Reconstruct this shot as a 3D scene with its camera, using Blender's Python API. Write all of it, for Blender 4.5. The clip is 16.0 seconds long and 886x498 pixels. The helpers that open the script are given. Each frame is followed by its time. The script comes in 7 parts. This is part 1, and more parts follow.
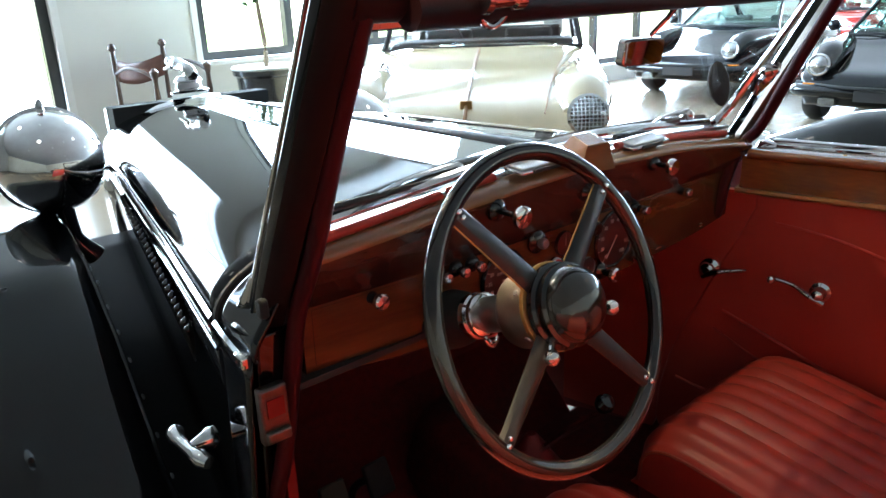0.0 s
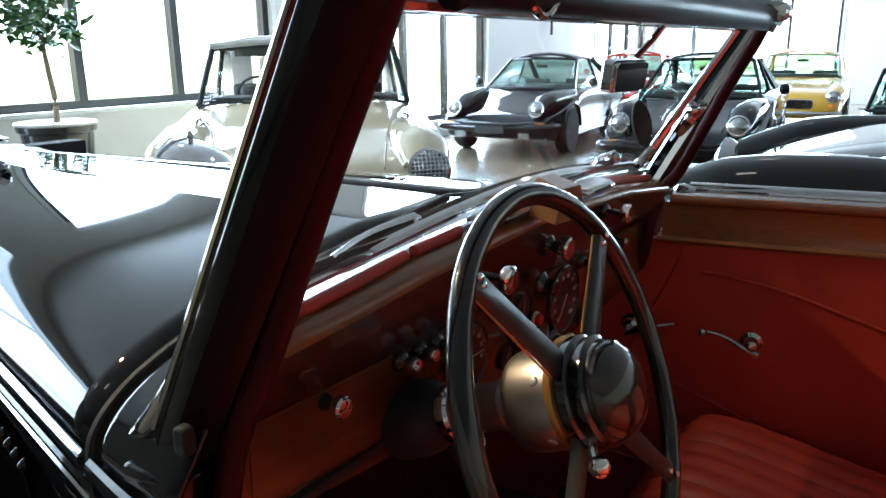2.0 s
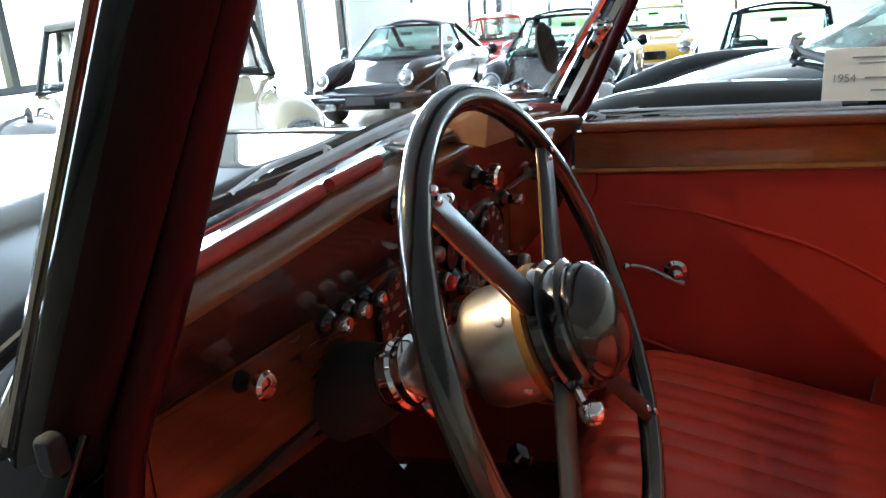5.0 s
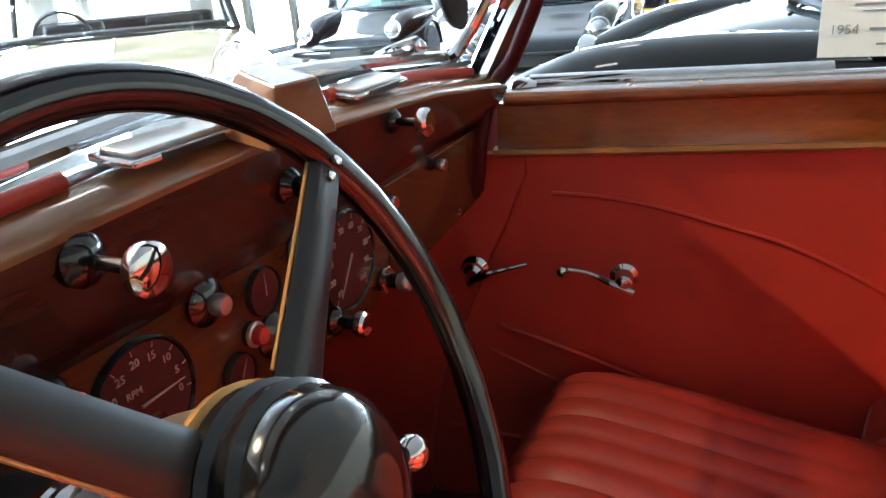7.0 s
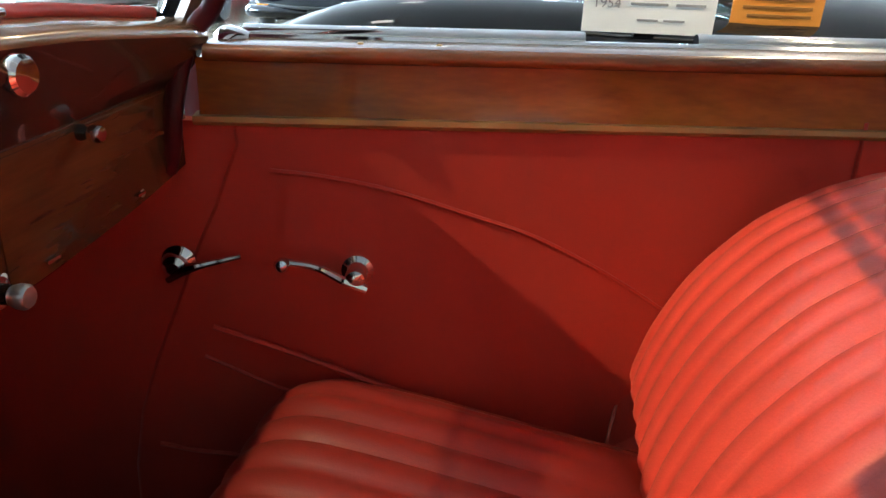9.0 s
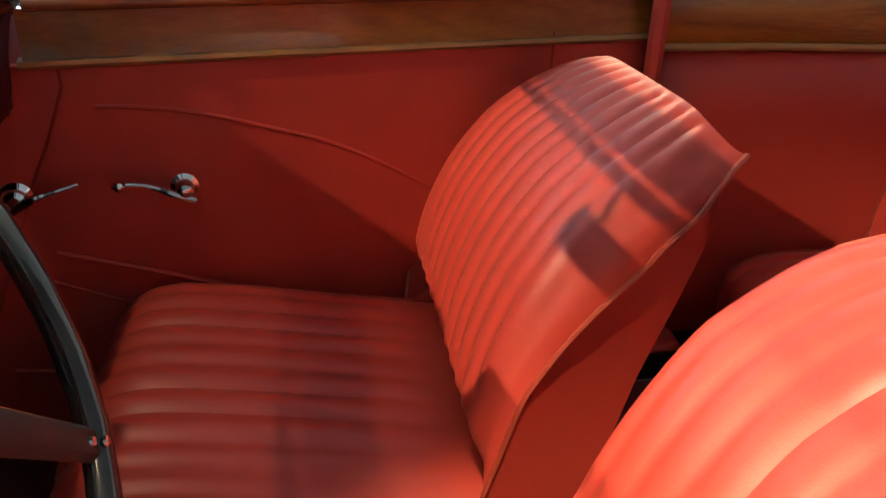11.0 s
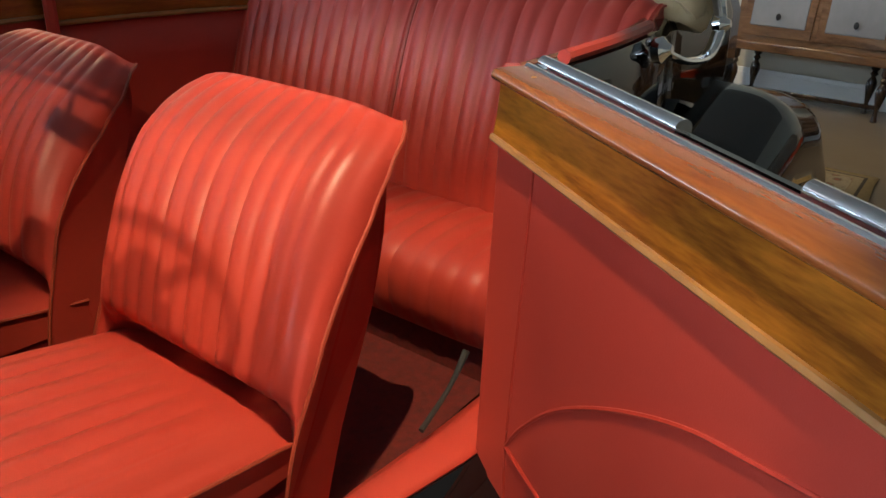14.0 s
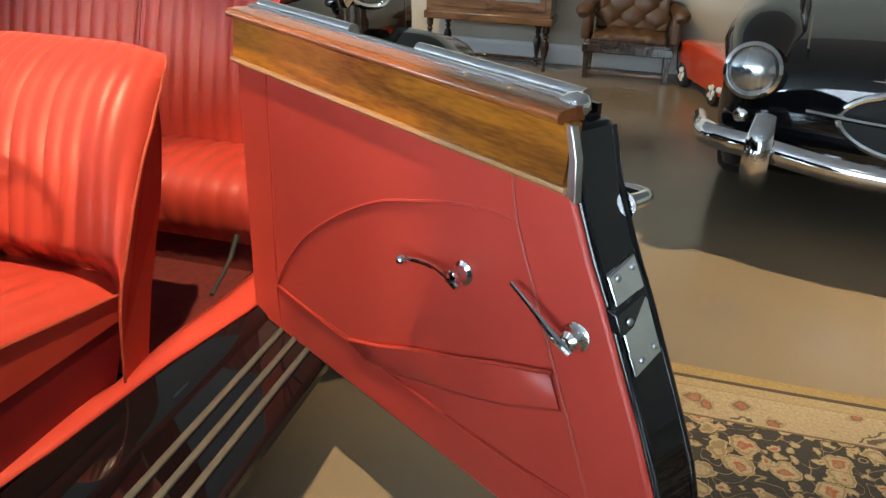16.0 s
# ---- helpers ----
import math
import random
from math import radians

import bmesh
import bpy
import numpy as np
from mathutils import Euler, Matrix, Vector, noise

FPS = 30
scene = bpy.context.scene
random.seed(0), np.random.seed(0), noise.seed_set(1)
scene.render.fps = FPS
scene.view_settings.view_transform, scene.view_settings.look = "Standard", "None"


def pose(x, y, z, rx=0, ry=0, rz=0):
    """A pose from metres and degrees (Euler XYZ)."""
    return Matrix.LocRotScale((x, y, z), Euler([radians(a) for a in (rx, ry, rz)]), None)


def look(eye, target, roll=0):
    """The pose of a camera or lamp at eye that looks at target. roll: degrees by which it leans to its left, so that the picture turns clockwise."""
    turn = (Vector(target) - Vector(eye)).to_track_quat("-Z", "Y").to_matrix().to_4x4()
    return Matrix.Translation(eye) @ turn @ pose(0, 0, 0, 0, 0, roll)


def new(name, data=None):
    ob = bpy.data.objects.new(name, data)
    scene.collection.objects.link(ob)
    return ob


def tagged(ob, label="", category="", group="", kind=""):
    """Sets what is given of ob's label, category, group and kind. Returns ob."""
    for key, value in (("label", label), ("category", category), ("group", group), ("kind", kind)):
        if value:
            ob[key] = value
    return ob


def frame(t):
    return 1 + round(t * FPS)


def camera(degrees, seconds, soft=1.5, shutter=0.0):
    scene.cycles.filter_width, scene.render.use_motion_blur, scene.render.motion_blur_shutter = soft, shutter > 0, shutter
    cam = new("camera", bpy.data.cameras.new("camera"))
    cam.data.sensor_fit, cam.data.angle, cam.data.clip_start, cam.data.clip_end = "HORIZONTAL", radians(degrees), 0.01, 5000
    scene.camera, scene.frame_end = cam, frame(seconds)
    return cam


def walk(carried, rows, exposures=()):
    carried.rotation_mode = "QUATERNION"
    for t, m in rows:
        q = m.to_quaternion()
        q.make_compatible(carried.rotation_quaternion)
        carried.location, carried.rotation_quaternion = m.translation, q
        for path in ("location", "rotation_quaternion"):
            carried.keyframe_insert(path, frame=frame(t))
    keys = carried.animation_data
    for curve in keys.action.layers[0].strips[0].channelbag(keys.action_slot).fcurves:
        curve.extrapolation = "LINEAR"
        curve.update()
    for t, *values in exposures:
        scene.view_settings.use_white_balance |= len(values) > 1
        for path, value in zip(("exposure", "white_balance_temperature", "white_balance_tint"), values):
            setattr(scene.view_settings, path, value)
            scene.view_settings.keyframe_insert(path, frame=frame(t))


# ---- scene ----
cam = camera(61.1, 16.0)
PATH = [
    (0, (-0.972, -0.524, 1.328), (0.264, 0.906, 0.675), -2.3),
    (0.5, (-0.866, -0.449, 1.347), (0.313, 1.021, 0.677), -1.9),
    (1, (-0.817, -0.372, 1.345), (0.358, 1.125, 0.731), -1.8),
    (1.5, (-0.861, -0.259, 1.311), (0.583, 1.01, 0.76), 0.6),
    (2, (-0.922, -0.211, 1.267), (0.686, 0.862, 0.753), -0.7),
    (2.5, (-1.015, -0.131, 1.217), (0.728, 0.746, 0.775), -0.9),
    (3, (-1.087, -0.097, 1.236), (0.69, 0.696, 0.775), -1.5),
    (3.2, (-1.07, -0.042, 1.22), (0.751, 0.638, 0.746), -3.0),
    (5.3, (-0.794, -0.11, 1.189), (0.938, 0.685, 0.582), -3.9),
    (5.5, (-0.764, -0.111, 1.189), (0.967, 0.671, 0.564), -3.5),
    (6, (-0.695, -0.111, 1.185), (1.052, 0.61, 0.528), -3.4),
    (6.5, (-0.599, -0.122, 1.174), (1.143, 0.583, 0.49), -4.2),
    (7, (-0.509, -0.149, 1.165), (1.187, 0.647, 0.464), -4.8),
    (7.5, (-0.435, -0.165, 1.155), (1.209, 0.725, 0.446), -4.1),
    (8, (-0.374, -0.159, 1.142), (1.297, 0.66, 0.41), -2.1),
    (8.5, (-0.326, -0.172, 1.134), (1.412, 0.459, 0.372), -0.6),
    (9, (-0.298, -0.202, 1.129), (1.506, 0.096, 0.318), 1.5),
    (9.5, (-0.31, -0.222, 1.132), (1.501, -0.214, 0.284), 2.1),
    (10, (-0.375, -0.207, 1.141), (1.414, -0.373, 0.262), 1.9),
    (10.2, (-0.41, -0.201, 1.138), (1.371, -0.415, 0.253), 1.8),
    (12.3, (-0.875, -0.051, 1.193), (0.829, -0.604, 0.304), 2.3),
    (12.5, (-0.919, -0.025, 1.201), (0.747, -0.688, 0.315), 2.8),
    (13, (-1.006, 0.083, 1.203), (0.459, -0.97, 0.34), 4.3),
    (13.5, (-1.118, 0.175, 1.191), (0.109, -1.162, 0.352), 3.4),
    (14, (-1.243, 0.262, 1.21), (-0.209, -1.226, 0.363), 2.6),
    (14.5, (-1.403, 0.333, 1.224), (-0.469, -1.205, 0.352), 1.6),
    (15, (-1.514, 0.442, 1.214), (-0.739, -1.175, 0.328), 1.9),
    (15.5, (-1.507, 0.62, 1.207), (-0.95, -1.1, 0.353), 3.2),
    (16, (-1.511, 0.769, 1.207), (-1.07, -0.991, 0.366), 2.4),
]
walk(cam, [(t, look(eye, target, roll)) for t, eye, target, roll in PATH],
     [(0, 0.75), (0.5, 0.62), (1, 0.32), (1.5, 0.08), (2.5, -0.03), (3.2, -0.03), (5.3, 0.6), (6, 0.94), (7.5, 1.32), (8.5, 1.35), (9.5, 1.08), (10.2, 1.0), (12.3, 0.35), (13.5, -0.35), (14.5, 0.06), (16, 0.42)])

# ---- light, sky, exposure ----
world = bpy.data.worlds.new("sky")
scene.world = world
world.use_nodes = True
wn = world.node_tree.nodes
sky = wn.new("ShaderNodeTexSky")
sky.sky_type, sky.sun_disc = "NISHITA", False
sky.sun_elevation, sky.sun_rotation = radians(50), radians(160)
world.node_tree.links.new(sky.outputs[0], wn["Background"].inputs[0])
wn["Background"].inputs[1].default_value = 0.15


def lamp(name, kind, m, energy, colour, **more):
    data = bpy.data.lights.new(name, kind)
    data.energy, data.color = energy, colour
    if kind == "AREA":
        data.shape, data.size, data.size_y = "RECTANGLE", more["size"][0], more["size"][1]
    if kind == "SPOT":
        data.spot_size, data.spot_blend, data.shadow_soft_size = radians(more["cone"]), more["blend"], more["radius"]
    ob = new(name, data)
    ob.matrix_world = m
    return ob


WARM = (1.0, 0.77, 0.45)
DAY = (0.54, 0.76, 1.0)
# ceiling spotlights: over the bonnet on to the seats, and on the rear of the hall
SPOTS = [((-0.56, 2.50, 3.10), (-0.07, -0.28, 0.68), 375, 24, 0.42), ((-0.99, 0.08, 3.16), (-0.58, -0.52, 0.50), 445, 31, 0.4), ((0.30, 0.62, 3.16), (0.27, 0.0, 0.5), 30, 18, 0.7), ((-3.9, -3.3, 3.16), (-1.95, -2.30, 0.0), 880, 46, 0.6),
         ((0.5, -3.2, 3.16), (-1.0, -5.6, 0.4), 300, 70, 0.7), ((-3.4, 1.2, 3.16), (-2.9, -0.5, 0.0), 170, 50, 0.7),
         ((0.15, -1.7, 3.16), (1.45, -0.40, 0.95), 200, 32, 0.7), ((4.0, -1.5, 3.16), (2.3, -0.8, 0.6), 240, 60, 0.7), ((8.6, 0.6, 3.16), (7.4, 1.6, 0.4), 200, 70, 0.7)]
for eye, aim, watts, cone, fade in SPOTS:
    lamp("spotlight_beam", "SPOT", look(eye, aim), watts, WARM, cone=cone, blend=fade, radius=0.016)

# ---- materials ----
def material(name, colour, rough, metal=0.0, second=None, scale=8.0, mix=0.5, stretch=(1, 1, 1), grain=0.0, grain_scale=200.0,
             coat=0.0, detail=4.0, rough_var=0.05, sheen=0.0, speck=None):
    """A surface with a coarse and a fine variation of colour and gloss, and a fine relief."""
    m = bpy.data.materials.new(name)
    m.use_nodes = True
    nt = m.node_tree
    n, link = nt.nodes, nt.links.new
    b = n["Principled BSDF"]
    tc, mp = n.new("ShaderNodeTexCoord"), n.new("ShaderNodeMapping")
    mp.inputs["Scale"].default_value = stretch
    link(tc.outputs["Object"], mp.inputs[0])
    no = n.new("ShaderNodeTexNoise")
    no.inputs["Scale"].default_value, no.inputs["Detail"].default_value = scale, detail
    link(mp.outputs[0], no.inputs[0])
    ramp = n.new("ShaderNodeValToRGB")
    second = second or tuple(c * 0.82 for c in colour)
    ramp.color_ramp.elements[0].position, ramp.color_ramp.elements[1].position = 0.5 - mix / 2, 0.5 + mix / 2
    ramp.color_ramp.elements[0].color, ramp.color_ramp.elements[1].color = (*second, 1), (*colour, 1)
    link(no.outputs[0], ramp.inputs[0])
    link(ramp.outputs[0], b.inputs["Base Color"])
    fine = n.new("ShaderNodeTexNoise")
    fine.inputs["Scale"].default_value, fine.inputs["Detail"].default_value = grain_scale, 3.0
    link(mp.outputs[0], fine.inputs[0])
    mr = n.new("ShaderNodeMapRange")
    mr.inputs["To Min"].default_value, mr.inputs["To Max"].default_value = max(0.02, rough - rough_var), min(1.0, rough + rough_var)
    link(no.outputs[0], mr.inputs[0])
    link(mr.outputs[0], b.inputs["Roughness"])
    if grain:
        bp = n.new("ShaderNodeBump")
        bp.inputs["Strength"].default_value, bp.inputs["Distance"].default_value = grain, 0.002
        link(fine.outputs[0], bp.inputs["Height"])
        link(bp.outputs[0], b.inputs["Normal"])
    b.inputs["Metallic"].default_value = metal
    b.inputs["Coat Weight"].default_value, b.inputs["Coat Roughness"].default_value = coat, 0.04
    b.inputs["Sheen Weight"].default_value = sheen
    return m


def leather(name, colour, dark):
    m = material(name, colour, 0.40, second=dark, scale=9.0, mix=0.8, grain=0.09, grain_scale=420.0, rough_var=0.07)
    m.node_tree.nodes["Principled BSDF"].inputs["Specular IOR Level"].default_value = 0.38
    return m


def veneer(name, light, dark, axis, turn=0.0):
    """Varnished wood with a long, wavering figure along one axis."""
    m = bpy.data.materials.new(name)
    m.use_nodes = True
    nt = m.node_tree
    n, link = nt.nodes, nt.links.new
    b = n["Principled BSDF"]
    tc, mp = n.new("ShaderNodeTexCoord"), n.new("ShaderNodeMapping")
    stretch = [9.0, 9.0, 9.0]
    stretch[axis] = 1.2
    mp.inputs["Scale"].default_value = stretch
    rot = n.new("ShaderNodeMapping")
    rot.inputs["Rotation"].default_value = (0, 0, radians(turn))
    link(tc.outputs["Object"], rot.inputs[0]), link(rot.outputs[0], mp.inputs[0])
    a, f = n.new("ShaderNodeTexNoise"), n.new("ShaderNodeTexNoise")
    a.inputs["Scale"].default_value, a.inputs["Detail"].default_value, a.inputs["Distortion"].default_value = 1.6, 5.0, 1.4
    f.inputs["Scale"].default_value, f.inputs["Detail"].default_value = 22.0, 4.0
    link(mp.outputs[0], a.inputs[0]), link(mp.outputs[0], f.inputs[0])
    mx = n.new("ShaderNodeMath")
    mx.operation = "MULTIPLY_ADD"
    mx.inputs[1].default_value = 0.35
    link(f.outputs[0], mx.inputs[0]), link(a.outputs[0], mx.inputs[2])
    r = n.new("ShaderNodeValToRGB")
    r.color_ramp.elements[0].position, r.color_ramp.elements[1].position = 0.48, 0.86
    r.color_ramp.elements[0].color, r.color_ramp.elements[1].color = (*dark, 1), (*light, 1)
    link(mx.outputs[0], r.inputs[0]), link(r.outputs[0], b.inputs["Base Color"])
    b.inputs["Roughness"].default_value = 0.24
    b.inputs["Specular IOR Level"].default_value = 0.35
    b.inputs["Coat Weight"].default_value, b.inputs["Coat Roughness"].default_value = 0.55, 0.04
    return m


def glass(name, colour=(1, 1, 1), rough=0.0):
    """Thin window glass: clear, with a gloss that grows at a slant."""
    m = bpy.data.materials.new(name)
    m.use_nodes = True
    nt = m.node_tree
    n, link = nt.nodes, nt.links.new
    out = n["Material Output"]
    n.remove(n["Principled BSDF"])
    tr, gl, mi, lw = n.new("ShaderNodeBsdfTransparent"), n.new("ShaderNodeBsdfGlossy"), n.new("ShaderNodeMixShader"), n.new("ShaderNodeLayerWeight")
    tr.inputs[0].default_value = (*colour, 1)
    gl.inputs["Roughness"].default_value = rough
    pw, sc = n.new("ShaderNodeMath"), n.new("ShaderNodeMath")
    pw.operation, pw.inputs[1].default_value = "POWER", 5.0
    sc.operation, sc.inputs[1].default_value, sc.inputs[2].default_value = "MULTIPLY_ADD", 0.45, 0.02
    link(lw.outputs["Facing"], pw.inputs[0]), link(pw.outputs[0], sc.inputs[0])
    link(sc.outputs[0], mi.inputs[0]), link(tr.outputs[0], mi.inputs[1]), link(gl.outputs[0], mi.inputs[2])
    link(mi.outputs[0], out.inputs[0])
    return m


def glow(name, colour, strength):
    m = bpy.data.materials.new(name)
    m.use_nodes = True
    b = m.node_tree.nodes["Principled BSDF"]
    b.inputs["Base Color"].default_value = (0, 0, 0, 1)
    b.inputs["Emission Color"].default_value, b.inputs["Emission Strength"].default_value = (*colour, 1), strength
    return m


SATIN = material("dull_black_paint", (0.012, 0.011, 0.010), 0.6, second=(0.005, 0.005, 0.006), scale=6.0)
BLACK = material("black_paint", (0.005, 0.005, 0.006), 0.035, second=(0.003, 0.003, 0.004), scale=2.0, rough_var=0.012)
CHROME = material("chrome", (0.82, 0.82, 0.83), 0.07, 1.0, second=(0.68, 0.68, 0.69), scale=30, rough_var=0.04)
ALU = material("brushed_aluminium", (0.62, 0.60, 0.57), 0.32, 1.0, second=(0.45, 0.43, 0.40), scale=40, rough_var=0.1)
DULL = material("dull_plated_steel", (0.20, 0.17, 0.16), 0.35, 0.9, second=(0.10, 0.08, 0.07), scale=50)
LEATHER = leather("red_leather", (0.455, 0.051, 0.034), (0.375, 0.037, 0.026))
# darkened copy of the red leather; paints shade on seat skirts and kick panels
LEATHER_DARK = leather("darkened_red_leather", (0.20, 0.012, 0.014), (0.13, 0.008, 0.010))
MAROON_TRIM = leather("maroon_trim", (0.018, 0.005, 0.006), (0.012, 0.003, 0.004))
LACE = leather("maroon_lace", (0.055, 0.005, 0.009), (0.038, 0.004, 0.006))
for m_ in (MAROON_TRIM, LACE, SATIN):
    m_.node_tree.nodes["Principled BSDF"].inputs["Specular IOR Level"].default_value = 0.15
PIPE = leather("tan_red_piping", (0.34, 0.055, 0.03), (0.24, 0.035, 0.02))
WELT = leather("red_piping", (0.45, 0.045, 0.028), (0.36, 0.032, 0.022))
# leather red darkened a little: crease shade painted into the seams
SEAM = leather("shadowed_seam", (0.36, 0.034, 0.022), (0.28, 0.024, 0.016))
BRONZE = material("dull_bronze_trim", (0.085, 0.062, 0.032), 0.30, 0.35, second=(0.050, 0.035, 0.020), scale=14, coat=0.3)
CARPET = material("red_carpet", (0.15, 0.012, 0.010), 0.95, second=(0.07, 0.006, 0.005), scale=60, grain=0.9, grain_scale=900)
WALNUT = veneer("walnut_veneer", (0.27, 0.090, 0.010), (0.14, 0.043, 0.005), 1)
WALNUT_D = veneer("walnut_door_veneer", (0.36, 0.125, 0.012), (0.115, 0.034, 0.005), 1, -56.9)
RAIL_D = veneer("reddish_door_rail", (0.27, 0.085, 0.020), (0.14, 0.036, 0.010), 1, -56.9)
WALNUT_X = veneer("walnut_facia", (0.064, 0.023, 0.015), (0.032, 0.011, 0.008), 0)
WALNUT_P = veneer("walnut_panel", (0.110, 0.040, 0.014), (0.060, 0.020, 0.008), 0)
RAIL = veneer("reddish_rail", (0.24, 0.072, 0.018), (0.13, 0.035, 0.010), 1)
BEAD = material("tan_moulding", (0.33, 0.150, 0.040), 0.4, second=(0.26, 0.115, 0.032), scale=18, coat=0.4)
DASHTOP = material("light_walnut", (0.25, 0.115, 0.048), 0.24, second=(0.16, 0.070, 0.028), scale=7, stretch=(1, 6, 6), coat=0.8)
BAKELITE = material("black_bakelite", (0.010, 0.010, 0.011), 0.13, scale=30, coat=0.5)
RUBBER = material("black_rubber", (0.015, 0.015, 0.016), 0.75, scale=50, grain=0.3)
BRASS = material("brass_ring", (0.62, 0.36, 0.13), 0.30, 0.6, second=(0.45, 0.24, 0.08), scale=25)
DIAL = material("dark_dial", (0.05, 0.012, 0.012), 0.35, scale=40, coat=0.6)
IVORY = material("ivory_marking", (0.40, 0.33, 0.29), 0.6, scale=60)
SILVER = material("satin_silver", (0.62, 0.64, 0.66), 0.3, 0.9, scale=60)
REDGLASS = material("red_reflector", (0.5, 0.03, 0.02), 0.12, scale=60, coat=1.0)
CANVAS = material("beige_canvas", (0.55, 0.42, 0.25), 0.9, second=(0.42, 0.31, 0.17), scale=25, grain=0.5, grain_scale=700)
TREAD = material("grey_rubber_strip", (0.085, 0.080, 0.070), 0.6, second=(0.05, 0.047, 0.042), scale=35)
GLASS = glass("clear_glass")
GREEN_GLASS = glass("tinted_glass", (0.84, 0.94, 0.90))
LAMPGLASS = material("lamp_glass", (0.62, 0.64, 0.66), 0.10, 0.85, second=(0.30, 0.32, 0.34), scale=26, stretch=(4, 1, 0.6), grain=0.5, grain_scale=60, coat=1.0, rough_var=0.06)
WALL = material("wall_paint", (0.70, 0.69, 0.66), 0.85, second=(0.64, 0.63, 0.60), scale=1.5, grain=0.15, grain_scale=300)
TAN_WALL = material("tan_wall_paint", (0.47, 0.42, 0.33), 0.85, second=(0.42, 0.37, 0.29), scale=1.4, grain=0.15, grain_scale=300)
TRIM = material("white_trim_paint", (0.78, 0.78, 0.76), 0.5, second=(0.72, 0.72, 0.70), scale=4)
# ceiling stays out of view; greyed to lower bounce light and reflections
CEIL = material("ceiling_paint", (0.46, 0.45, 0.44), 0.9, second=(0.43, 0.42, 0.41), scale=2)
MULLION = material("dark_window_frame", (0.03, 0.032, 0.035), 0.4, scale=15)


def concrete():
    m = material("polished_concrete", (0.23, 0.18, 0.125), 0.24, second=(0.15, 0.12, 0.085), scale=0.9, mix=0.75, detail=8, grain=0.05, grain_scale=60, rough_var=0.1)
    return m


FLOOR = concrete()


# ---- mesh helpers ----
def part(name, bm, mat, parent=None, label="", smooth=True, solid=0.0, bevel=0.0):
    """Links a bmesh as one mesh object, under its thing or part."""
    bmesh.ops.recalc_face_normals(bm, faces=bm.faces)
    me = bpy.data.meshes.new(name)
    bm.to_mesh(me)
    bm.free()
    me.materials.append(mat)
    ob = new(name, me)
    if smooth:
        me.polygons.foreach_set("use_smooth", [True] * len(me.polygons))
        me.set_sharp_from_angle(angle=radians(38))
    if solid:
        s = ob.modifiers.new("thickness", "SOLIDIFY")
        s.thickness, s.offset = solid, -1
    if bevel:
        s = ob.modifiers.new("edges", "BEVEL")
        s.width, s.segments, s.limit_method, s.angle_limit = bevel, 2, "ANGLE", radians(40)
    if parent:
        ob.parent = parent
    if label:
        ob["label"] = label
    return ob


def thing(name, label, category, group="", at=None):
    ob = new(name)
    ob.empty_display_size = 0.1
    if at:
        ob.matrix_world = at
    return tagged(ob, label, category, group)


def fresh():
    return bmesh.new()


def block(bm, x0, x1, y0, y1, z0, z1, m=None):
    vs = [bm.verts.new((x, y, z)) for x in (x0, x1) for y in (y0, y1) for z in (z0, z1)]
    for f in ((0, 1, 3, 2), (4, 6, 7, 5), (0, 4, 5, 1), (2, 3, 7, 6), (0, 2, 6, 4), (1, 5, 7, 3)):
        bm.faces.new([vs[i] for i in f])
    if m:
        bmesh.ops.transform(bm, matrix=m, verts=vs)
    return bm


def box(x0, x1, y0, y1, z0, z1, m=None):
    return block(fresh(), x0, x1, y0, y1, z0, z1, m)


def loft(bm, rings, closed=True, caps=True):
    """Skins rings of points, each of the same length."""
    vs = [[bm.verts.new(p) for p in ring] for ring in rings]
    k = len(rings[0])
    for a, b in zip(vs, vs[1:]):
        for i in range(k if closed else k - 1):
            j = (i + 1) % k
            bm.faces.new((a[i], a[j], b[j], b[i]))
    if caps and closed:
        bm.faces.new(vs[0][::-1])
        bm.faces.new(vs[-1])
    return bm


def lathe(bm, profile, m=None, steps=28):
    """Turns (radius, height) pairs about the local z axis."""
    rings = []
    for r, h in profile:
        rings.append([Vector((max(r, 1e-4) * math.cos(2 * math.pi * i / steps), max(r, 1e-4) * math.sin(2 * math.pi * i / steps), h)) for i in range(steps)])
    if m:
        rings = [[m @ p for p in ring] for ring in rings]
    return loft(bm, rings)


def axis_pose(at, way):
    """A pose whose z axis points along way."""
    return Matrix.Translation(at) @ Vector(way).to_track_quat("Z", "Y").to_matrix().to_4x4()


def smooth_line(points, n):
    """A curve through the points, with n steps a span."""
    p = [Vector(q) for q in points]
    p = [2 * p[0] - p[1]] + p + [2 * p[-1] - p[-2]]
    out = []
    for i in range(1, len(p) - 2):
        for k in range(n):
            t = k / n
            out.append(0.5 * (2 * p[i] + (p[i + 1] - p[i - 1]) * t + (2 * p[i - 1] - 5 * p[i] + 4 * p[i + 1] - p[i + 2]) * t * t + (3 * p[i] - p[i - 1] - 3 * p[i + 1] + p[i + 2]) * t ** 3))
    return out + [p[-2]]


